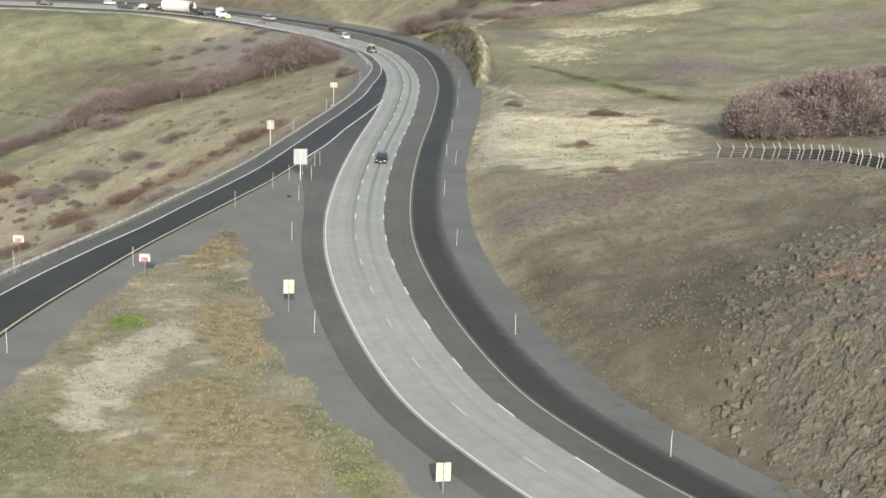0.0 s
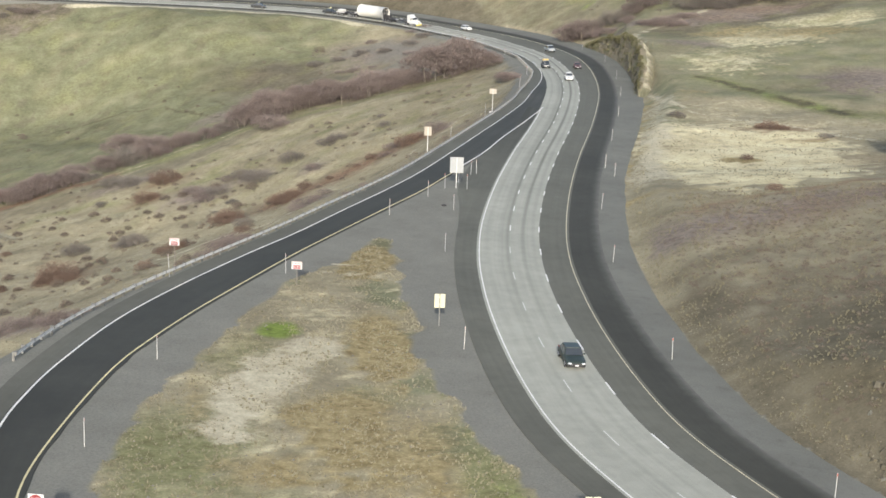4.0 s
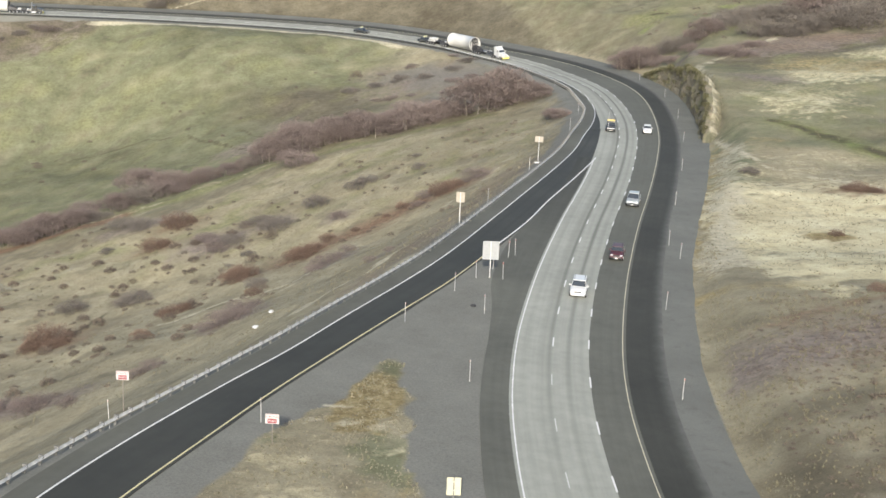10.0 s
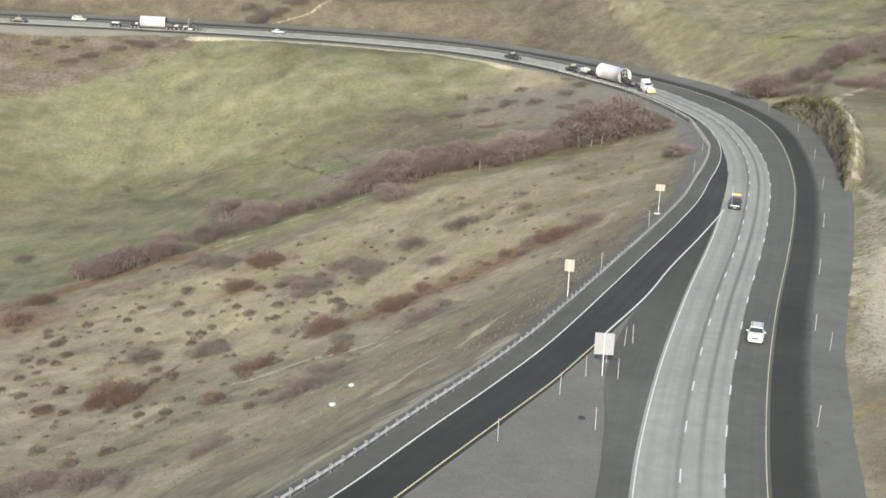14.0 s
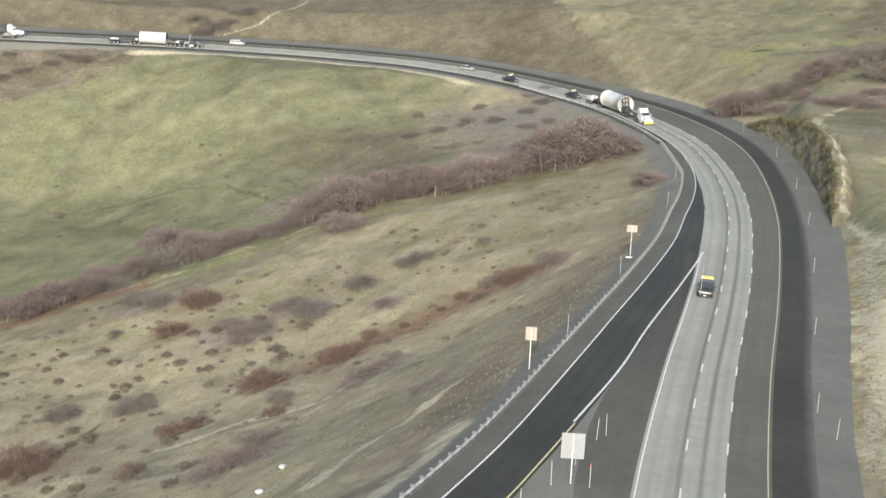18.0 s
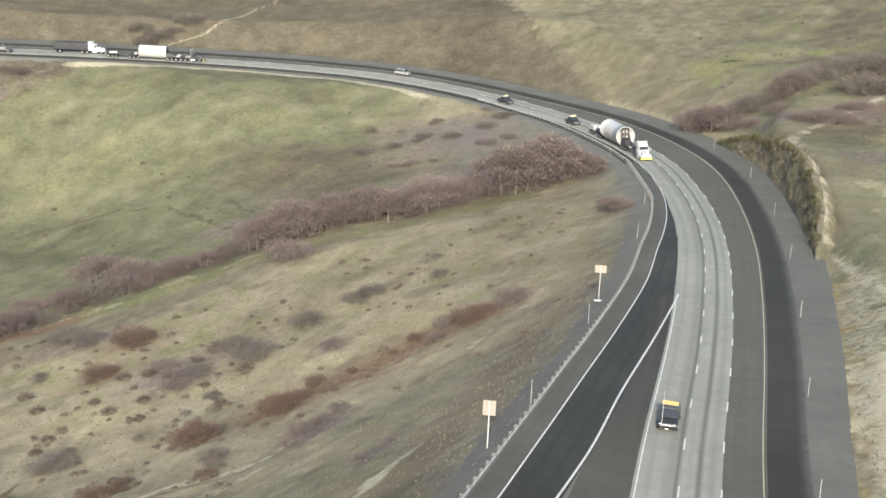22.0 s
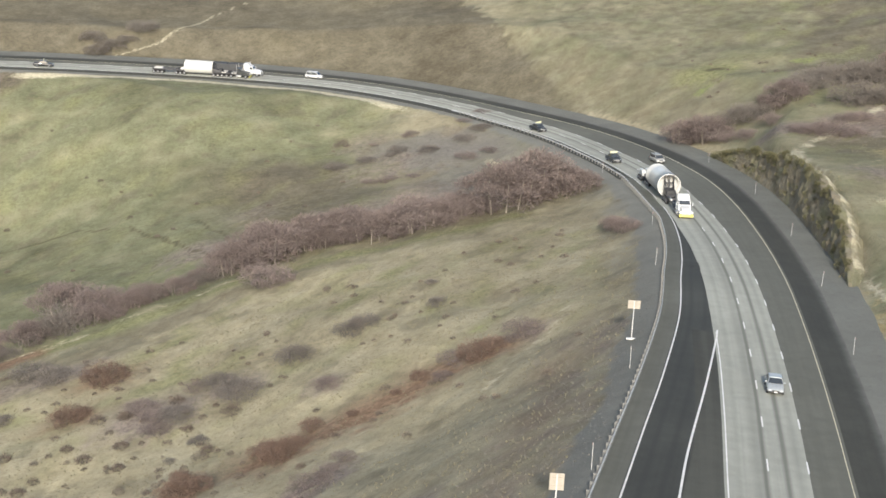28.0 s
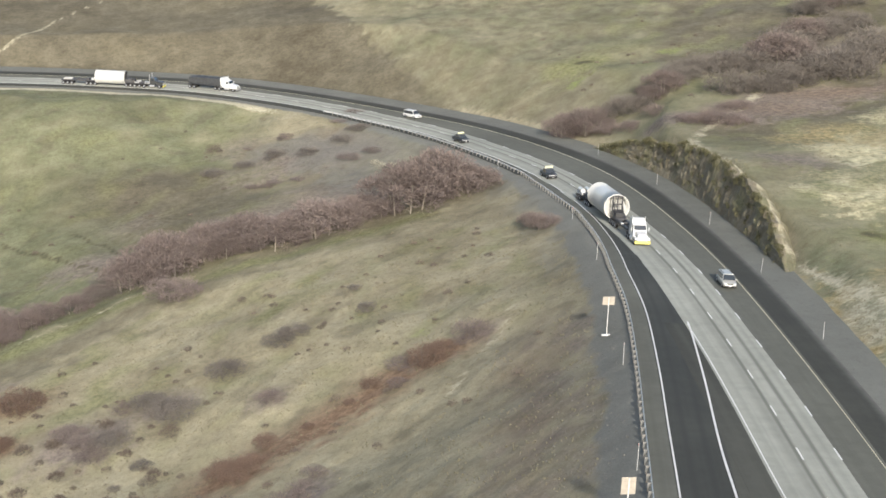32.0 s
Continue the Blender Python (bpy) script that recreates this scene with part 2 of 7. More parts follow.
def at_line(s, off, lift=0.0):
    """The place s metres along the carriageway, off metres inwards (left) of the yellow line."""
    x, y, z = (np.interp(s, ALONG, v) for v in (LINE_XY[:, 0], LINE_XY[:, 1], LINE_Z))
    nx, ny = np.interp(s, ALONG, LEFT[:, 0]), np.interp(s, ALONG, LEFT[:, 1])
    n = math.hypot(nx, ny)
    off = off + extra(s) * min(1.0, off / 3.0) if off > 0 else off
    px, py = x + nx / n * off, y + ny / n * off
    far = min(1.0, max(0.0, (y - 105) / 40))
    return Vector((px, py, (1 - far) * road_plane(px, py) + far * (z + off * float(bank(y))) + lift))


def s_of(x, y):
    d = ((LINE_XY - (x, y)) ** 2).sum(1)
    return float(ALONG[d.argmin()])


def nearest_line(line, x, y):
    """For arrays of places: the index of the nearest point of a line, and the signed distance to its left."""
    idx, dist = np.zeros(len(x), int), np.zeros(len(x))
    tan = np.gradient(line, axis=0)
    tan /= np.linalg.norm(tan, axis=1)[:, None]
    for a in range(0, len(x), 20000):
        q = np.stack([x[a : a + 20000], y[a : a + 20000]], 1)
        d = ((q[:, None] - line[None]) ** 2).sum(2)
        k = d.argmin(1)
        idx[a : a + 20000] = k
        off = q - line[k]
        side = -off[:, 0] * tan[k, 1] + off[:, 1] * tan[k, 0]
        dist[a : a + 20000] = np.sqrt(d[np.arange(len(k)), k]) * np.sign(side)
    return idx, dist


def road_z(x, y):
    """The height of the paved shelf at arrays of places."""
    k, d = nearest_line(LINE_XY, x, y)
    far = np.clip((LINE_XY[k, 1] - 105) / 40, 0, 1)
    return (1 - far) * (0.145 - 0.029 * x - 0.0556 * y) + far * (LINE_Z[k] + np.clip(d, -14, 20) * bank(LINE_XY[k, 1]))


# the edge of the paved shelf on the valley side (the crash barrier's line) and on the hill side
RAMP_WHITE = RAMP_WHITE[:-3] + [tuple(at_line(s, 11.0).xy) for s in (372, 386, 400)]
rl = np.array([(p.x, p.y) for p in catmull([(x, y, 0) for x, y in RAMP_WHITE], 3.0)])
rt = np.gradient(rl, axis=0)
rt /= np.linalg.norm(rt, axis=1)[:, None]
rl = rl + np.stack([-rt[:, 1], rt[:, 0]], 1) * (2.9 + 1.2 * np.clip((-rl[:, 1:] - 50) / 35, 0, 1))
far_part = np.array([at_line(s, 13.9).xy for s in np.arange(390, ALONG[-1], 3.0)])
VALLEY_EDGE = np.concatenate([rl[rl[:, 1] < 172], far_part])
VALLEY_EDGE = np.array([(p.x, p.y) for p in catmull([(x, y, 0) for x, y in VALLEY_EDGE[::3]], 1.2)])


def verge_width(s):
    """How far the hill-side edge of the gravel lies from the yellow line."""
    return 7.7 + 2.5 * min(1, max(0, (at_line(s, 0).y - 20) / 120))


HILL_EDGE = np.array([at_line(s, -verge_width(s)).xy for s in np.arange(ALONG[0], ALONG[-1], 1.0)])
VALLEY_Z, HILL_Z = road_z(*VALLEY_EDGE.T), road_z(*HILL_EDGE.T)

VALLEY = [(-34, 38, -21.8), (-60, 100, -39.5), (-51, 101, -36.3), (-40, 110, -33), (-74, 131, -40.5), (-83, 84, -44), (-50, 178, -31), (-20, 181, -22), (3, 131, -15),
          (-6, 243, -21), (-32, 285, -22.5), (-47, 288, -26), (-95, 300, -20), (-127, 262, -46.5), (-140, 251, -52), (-95, 185, -44), (-130, 110, -52),
          (-100, 20, -44), (-70, -60, -22), (-62, 10, -32), (-165, 170, -58), (-160, 325, -20), (-260, 300, -24), (-260, 150, -62), (-46, -80, -2), (-60, -140, 0)]
HILLS = [(43, 73, -2.7), (48, 32, -1.6), (60, 70, -3.2), (43, -13, 4.4), (28.5, -78, 5.0), (46, -90, 13), (70, -60, 15), (90, 0, 6), (100, 60, 0), (140, 140, 2),
         (38, 280, -4), (19, 300, -9), (2, 325, -5), (62, 185, -3.4), (48, 150, -3.6), (50, 172, -2.0), (52, 198, -4.0), (80, 120, -3), (100, 250, 2), (-60, 380, -8), (-120, 385, -10),
         (-200, 370, -8), (-60, 480, 12), (50, 420, 16), (150, 300, 18), (250, 200, 25), (-250, 480, 14), (62, -140, 16), (-350, 360, 0)]


def spline_field(points):
    p = np.array(points, float)
    n = len(p)
    k = np.linalg.norm(p[:, None, :2] - p[None, :, :2], axis=2)
    a = np.zeros((n + 3, n + 3))
    a[:n, :n] = k
    a[:n, n:] = np.c_[np.ones(n), p[:, :2]]
    a[n:, :n] = a[:n, n:].T
    w = np.linalg.solve(a, np.r_[p[:, 2], 0, 0, 0])

    def field(x, y):
        d = np.sqrt((x[:, None] - p[None, :, 0]) ** 2 + (y[:, None] - p[None, :, 1]) ** 2 + 36.0)
        return d @ w[:n] + w[n] + w[n + 1] * x + w[n + 2] * y

    return field


valley_field, hill_field = spline_field(VALLEY), spline_field(HILLS)


def bumps(x, y, size, seed):
    """Smooth random relief in -1..1."""
    rng = np.random.RandomState(seed)
    out = np.zeros(len(x))
    for k in range(7):
        a, f = rng.uniform(0, 2 * math.pi), rng.uniform(0.6, 1.7) / size
        out += np.sin((x * math.cos(a) + y * math.sin(a)) * f * 6.28 + rng.uniform(0, 6.28) + 1.3 * np.sin((x * math.sin(a) - y * math.cos(a)) * f * 4))
    return out / 4


def land(x, y):
    """The height of the ground, and the signed distances beyond the valley edge and the hill edge."""
    x, y = np.asarray(x, float).ravel(), np.asarray(y, float).ravel()
    kv, dv = nearest_line(VALLEY_EDGE, x, y)
    kh, dh = nearest_line(HILL_EDGE, x, y)
    dh = -dh
    z = road_z(x, y) - np.interp(y, [85, 105], [0.075, 0.18])
    v, h = valley_field(x, y), hill_field(x, y)
    ev, eh = VALLEY_Z[kv], HILL_Z[kh]
    fall = ev - 0.15 - 0.66 * dv
    soft = 2.0
    zv = fall + soft * np.logaddexp(0, (v - fall) / soft)
    zv = np.minimum(zv, ev - 0.15 + 0.02 * dv)
    rough = np.clip(np.maximum(dv, dh) / 12, 0, 1)
    zv = zv + rough * (0.5 * bumps(x, y, 28, 3) + 0.16 * bumps(x, y, 7, 4))
    steep = 0.55 + 2.2 * np.exp(-(((HILL_EDGE[kh, 1] - 178) / 42) ** 4)) * (x > 20)
    out = np.maximum(dh - 1.0, 0)
    zh = np.clip(h, eh - 0.16 - 0.45 * out, eh - 0.16 + steep * out)
    zh = zh + rough * (np.where(y < 60, 0.2, 0.5) * bumps(x, y, 34, 5) + 0.12 * bumps(x, y, 6, 6))
    z = np.where(dv > 0, zv, np.where(dh > 0, zh, z))
    return z, dv, dh


def land_z(x, y):
    return float(land([x], [y])[0][0])

# ---- building helpers ----


def mesh_object(name, verts, faces, material, parent=None, label="", smooth=False):
    me = bpy.data.meshes.new(name)
    me.from_pydata([tuple(v) for v in verts], [], faces)
    if isinstance(material, (list, tuple)):
        for m in material:
            me.materials.append(m)
    else:
        me.materials.append(material)
    if smooth:
        me.polygons.foreach_set("use_smooth", [True] * len(me.polygons))
    me.update()
    ob = new(name, me)
    if parent is not None:
        ob.parent = parent
    if label:
        ob["label"] = label
    return ob


def part(name, bm, material, parent, label="", smooth=False):
    """One mesh object from a bmesh, under a thing or a part."""
    me = bpy.data.meshes.new(name)
    bm.to_mesh(me)
    bm.free()
    me.materials.append(material)
    if smooth:
        me.polygons.foreach_set("use_smooth", [True] * len(me.polygons))
    ob = new(name, me)
    ob.parent = parent
    if label:
        ob["label"] = label
    return ob


def box(bm, cx, cy, cz, sx, sy, sz, bevel=0.0, turn=None):
    made = bmesh.ops.create_cube(bm, size=1.0)["verts"]
    bmesh.ops.scale(bm, vec=(sx, sy, sz), verts=made)
    if bevel:
        edges = list({e for v in made for e in v.link_edges})
        made = bmesh.ops.bevel(bm, geom=edges, offset=bevel, segments=2, affect="EDGES", profile=0.6)["verts"]
    if turn is not None:
        bmesh.ops.rotate(bm, cent=(0, 0, 0), matrix=turn, verts=made)
    bmesh.ops.translate(bm, vec=(cx, cy, cz), verts=made)
    return made


def rod(bm, a, b, r, r2=None, sides=8, caps=True):
    a, b = Vector(a), Vector(b)
    made = bmesh.ops.create_cone(bm, cap_ends=caps, segments=sides, radius1=r, radius2=r if r2 is None else r2, depth=(b - a).length)["verts"]
    turn = (b - a).to_track_quat("Z", "Y").to_matrix()
    bmesh.ops.rotate(bm, cent=(0, 0, 0), matrix=turn, verts=made)
    bmesh.ops.translate(bm, vec=(a + b) / 2, verts=made)
    return made


def thing(name, m, label, category, group=""):
    ob = new(name)
    ob.empty_display_size = 0.3
    ob.matrix_basis = m
    return tagged(ob, label, category, group)


def ribbon(name, rows, material, parent=None, label=""):
    """A strip of pavement: rows of points across it, with UV in metres across and along. It has a skirt down its sides."""
    verts, faces, uvs = [], [], []
    n = len(rows[0])
    v = 0.0
    for i, row in enumerate(rows):
        pts = [Vector(p) for p in row]
        if i:
            v += (pts[n // 2] - Vector(rows[i - 1][n // 2])).length
        u = 0.0
        for k, p in enumerate(pts):
            if k:
                u += (p - pts[k - 1]).length
            verts.append(p)
            uvs.append((u, v))
    for i in range(len(rows) - 1):
        for k in range(n - 1):
            a = i * n + k
            faces.append((a, a + 1, a + n + 1, a + n))
    for side in (0, n - 1):
        base = len(verts)
        for i, row in enumerate(rows):
            verts.append(Vector(row[side]) - Vector((0, 0, 0.14)))
            uvs.append(uvs[i * n + side])
        for i in range(len(rows) - 1):
            a, b = i * n + side, (i + 1) * n + side
            faces.append((a, b, base + i + 1, base + i) if side else (b, a, base + i, base + i + 1))
    ob = mesh_object(name, verts, faces, material, parent, label)
    lay = ob.data.uv_layers.new(name="UVMap")
    loops = np.empty(len(ob.data.loops), dtype=np.int32)
    ob.data.loops.foreach_get("vertex_index", loops)
    lay.data.foreach_set("uv", np.array(uvs, dtype=np.float32)[loops].ravel())
    return ob


def up_facing(ob):
    """Turn the faces of a sheet upwards."""
    bm = bmesh.new()
    bm.from_mesh(ob.data)
    flip = [f for f in bm.faces if f.normal.z < -0.2]
    bmesh.ops.reverse_faces(bm, faces=flip)
    bm.to_mesh(ob.data)
    bm.free()
    return ob


# ---- the ground ----


def smooth01(v, a, b):
    t = np.clip((v - a) / (b - a), 0, 1)
    return t * t * (3 - 2 * t)


def spread(lo, hi, step, far, grow):
    mid = list(np.arange(lo, hi + 0.01, step))
    out, s, q = [], step, hi
    while q < far:
        s *= grow
        q += s
        out.append(q)
    low, s, q = [], step, lo
    while q > -far:
        s *= grow
        q -= s
        low.append(q)
    return np.array(low[::-1] + mid + out)


def left_of(x, y, line):
    """How far places lie to the right of a line given by x at rising y."""
    ly, lx = np.array([p[1] for p in line]), np.array([p[0] for p in line])
    return x - np.interp(y, ly, lx)


ISLAND_RIGHT = [(8.2, -118), (6.2, -111), (4.3, -104), (0.6, -94), (-3.0, -79), (-4.6, -61), (-6.2, -54), (-7.0, -40), (-7.4, -34)]
ISLAND_LEFT = [(-23.5, -118), (-24.8, -108), (-24.4, -95), (-22.6, -84), (-20.2, -70), (-16.4, -56), (-13.6, -48), (-9.6, -36)]


def band(x, y, points):
    """The distance of places from a bent line."""
    out = np.full(len(x), 1e9)
    for (ax, ay), (bx, by) in zip(points[:-1], points[1:]):
        ux, uy = bx - ax, by - ay
        t = np.clip(((x - ax) * ux + (y - ay) * uy) / (ux * ux + uy * uy), 0, 1)
        out = np.minimum(out, np.hypot(x - ax - t * ux, y - ay - t * uy))
    return out


DITCH = [(57, 127), (62, 121), (66, 109), (68, 100), (71, 95.5), (74, 92.5), (78.5, 81)]
# terraces trodden into the valley slope, and the line of broken stone below the guardrail
LEDGES = [([(-60, 77), (-47, 80), (-36, 81.5), (-30.6, 88.6)], 1.3, 0.75), ([(-27, 22), (-24, 31), (-17, 44), (-13, 52)], 1.4, 0.95), ([(-42, 70), (-35, 77)], 1.1, 0.7),
          ([(-30, -26), (-28, -19.5), (-21.5, -14), (-15, 5), (-11, 18)], 2.2, 0.9), ([(-10, 103), (-2, 116), (3, 126)], 1.6, 0.45), ([(-78, 180), (-66, 184), (-57, 188)], 1.5, 0.5),
          ([(-120, 177), (-108, 183), (-95, 186)], 1.5, 0.7), ([(-112, 163), (-98, 171), (-84, 176)], 1.5, 0.6)]


def spots(x, y, places):
    """Soft ragged patches: centre, half sizes and the turn in degrees of each, and how strong it is."""
    w1, w2 = bumps(x, y, 12, 51), bumps(x, y, 4.5, 52)
    out = np.zeros(len(x))
    for cx, cy, sx, sy, turn, k in places:
        c, d = math.cos(radians(turn)), math.sin(radians(turn))
        px, py = x - cx + 0.25 * sx * w1, y - cy + 0.25 * sy * w2
        q = ((px * c + py * d) / sx) ** 2 + ((py * c - px * d) / sy) ** 2
        out = np.maximum(out, k * (1.15 - 0.75 * q + 0.25 * w2))
    return np.clip(out, 0, 1)


def cover_tint(x, y, dv, dh):
    """Ochre weeds, mauve brush, yellow-green moss, and damp dark soil with painted terrace shade, each 0 to 1."""
    n1, n2, n3 = bumps(x, y, 13, 61), bumps(x, y, 5, 62), bumps(x, y, 30, 63)
    isl = (dv < 0) * (dh < 0) * (1 - smooth01(left_of(x, y, ISLAND_RIGHT), -0.8, 0.6)) * smooth01(left_of(x, y, ISLAND_LEFT), -0.6, 0.8) * (y < -33)
    ochre = isl * spots(x, y, [(-10, -46, 4, 8, 0, 1.0), (-6.5, -78, 3.4, 13, 8, 0.85), (-8, -99, 4.5, 10, 10, 0.9), (-3, -104, 5, 12, 0, 0.55), (-13, -108, 5, 4, 0, 0.6), (-3, -66, 2.5, 7, 15, 0.6), (-21, -93, 2, 10, 8, 0.4)])
    verge = (dh > 0) * smooth01(y, -12, -4) * (1 - smooth01(y, 116, 128)) * (1 - smooth01(dh + 2 * n2, 3.5, 8))
    ochre = np.maximum(ochre, verge * np.clip(0.3 + 0.5 * n2 + 0.3 * n1, 0, 1))
    ochre = np.maximum(ochre, (dh > 0) * spots(x, y, [(47, 31, 4, 3, 0, 0.85), (75, 197, 16, 10, 20, 0.45), (95, 190, 20, 12, 0, 0.5), (52, 108, 6, 4, 0, 0.4), (64, 52, 6, 2, 0, 0.5), (36, -3, 10, 4, 10, 0.4)]))
    mauve = (dv > 4) * spots(x, y, [(-61, 130, 9, 7, 20, 0.8), (-83, 155, 10, 4, 30, 0.7), (-30, 89, 3.5, 8, -30, 0.75), (-42, 58, 6, 9, -20, 0.75), (-12, 119, 9, 3.5, 20, 0.75), (-72, 35, 16, 5, -10, 0.8),
                                    (-18, 61, 3, 6, -20, 0.6), (-50, 135, 7, 6, 0, 0.55), (-33, 126, 4, 4, 0, 0.5), (-4, 121, 5, 3, 20, 0.7)])
    mauve = np.maximum(mauve, (dv > 3) * (1 - smooth01(dv + 4 * n1, 9, 24)) * smooth01(y, -20, 10) * (1 - smooth01(y, 100, 125)) * (0.3 + 0.3 * n1 + 0.25 * n2))
    mauve = np.maximum(mauve, (dv > 5) * spots(x, y, [(-40, 222, 22, 10, 15, 0.6), (-18, 232, 16, 16, 0, 0.55), (-70, 217, 9, 8, -20, 0.7), (-22, 266, 22, 17, 10, 0.62), (-40, 282, 10, 8, 0, 0.4), (-2, 292, 12, 14, 0, 0.7), (-62, 240, 8, 8, 0, 0.3)]))
    mauve = np.maximum(mauve, (dv > 4) * smooth01(-x, 140, 150) * smooth01(y - 280 - 0.73 * (x + 191) + 3 * n1, -2, 3) * np.clip(0.22 + 0.35 * n2, 0, 0.6))
    rim = np.exp(-((band(x + 2 * n1, y + 2 * n1, [(27, -33), (41, -27), (52, -17), (66, -18), (78, -24)]) / 7.0) ** 2)) * (dh > 2)
    mauve = np.maximum(mauve, rim * (0.85 + 0.2 * n2))
    mauve = np.maximum(mauve, (dh > 5) * spots(x, y, [(78, 226, 26, 11, 25, 1.0), (56, 222, 10, 7, 0, 0.8), (62, 175, 10, 8, 0, 0.6), (93, 122, 12, 15, 0, 0.85), (145, 165, 14, 10, 0, 0.6), (105, 268, 20, 8, 25, 0.6)]))
    creek = y - np.interp(x, [-260, -170, -95, -50, -20, 6], [118, 128, 148, 178, 190, 196])
    moss = (dv > 4) * smooth01(creek, 24, 40) * np.clip(0.04 + 0.28 * n1 + 0.26 * n3, 0, 0.45)
    moss = np.maximum(moss, (dv > 4) * np.exp(-((band(x + n1, y + n2, [(-90, 172), (-75, 177), (-57, 186), (-46, 189), (-20, 190), (-4, 194)]) / 3.0) ** 2)) * 0.8)
    moss = np.maximum(moss, (dv > 8) * (creek < 0) * smooth01(y, 95, 150) * np.clip(0.1 + 0.5 * n1 + 0.3 * n3, 0, 0.7))
    moss = np.maximum(moss, isl * spots(x, y, [(1.5, -92, 2.4, 9, 8, 0.95), (3, -108, 3.2, 9, 5, 1.0), (-2, -70, 2, 8, 10, 0.5), (-18.5, -82, 3, 7, 10, 0.55), (-7, -91, 4, 3, 0, 0.5), (-20, -106, 5, 11, 0, 0.85), (-13, -116, 8, 5, 0, 0.7)]))
    moss = np.maximum(moss, (dh > 3) * (x > 20) * spots(x, y, [(86, 80, 13, 8, 0, 0.7), (47, 290, 9, 9, 0, 0.8), (60, 300, 12, 8, 20, 0.3), (84, 285, 14, 7, 0, 0.3), (62, 252, 10, 6, 0, 0.4)]))
    moss = np.maximum(moss, (dh > 5) * smooth01(y, 100, 130) * smooth01(x, 40, 60) * np.clip(0.05 + 0.4 * n1 + 0.25 * n3, 0, 0.5))
    moss = np.maximum(moss, np.exp(-((band(x + n2, y, DITCH) / 4.5) ** 2)))
    damp_and_shade = 0.75 * np.exp(-((band(x + n2, y, DITCH) / 3.0) ** 2)) * np.clip(0.8 + 0.35 * n1, 0, 1)
    # dark lines; the one from (-59, 75.5) paints the shade below a terrace
    for line, wide in (([(-79, 83), (-77, 90), (-75, 97)], 1.2), ([(-92, 244), (-78, 228), (-66, 211)], 0.9), ([(-76, 241), (-67, 228), (-62, 215)], 0.9), ([(-59, 75.5), (-47, 78.3), (-37, 80)], 0.8), ([(-97, 246), (-112, 250), (-130, 247)], 0.8)):
        damp_and_shade = np.maximum(damp_and_shade, 0.62 * np.exp(-((band(x + 0.8 * n2, y + 0.8 * n1, line) / wide) ** 2)))
    damp_and_shade = np.maximum(damp_and_shade, spots(x, y, [(47.5, 291, 3.5, 2.5, 0, 0.6), (-12, -104, 3, 2, 20, 0.35), (0.5, -70, 0.8, 5, 12, 0.3)]) * (dv < 0))
    return np.stack([ochre, np.clip(mauve, 0, 1), np.clip(moss, 0, 1), np.clip(damp_and_shade, 0, 1)], 1)


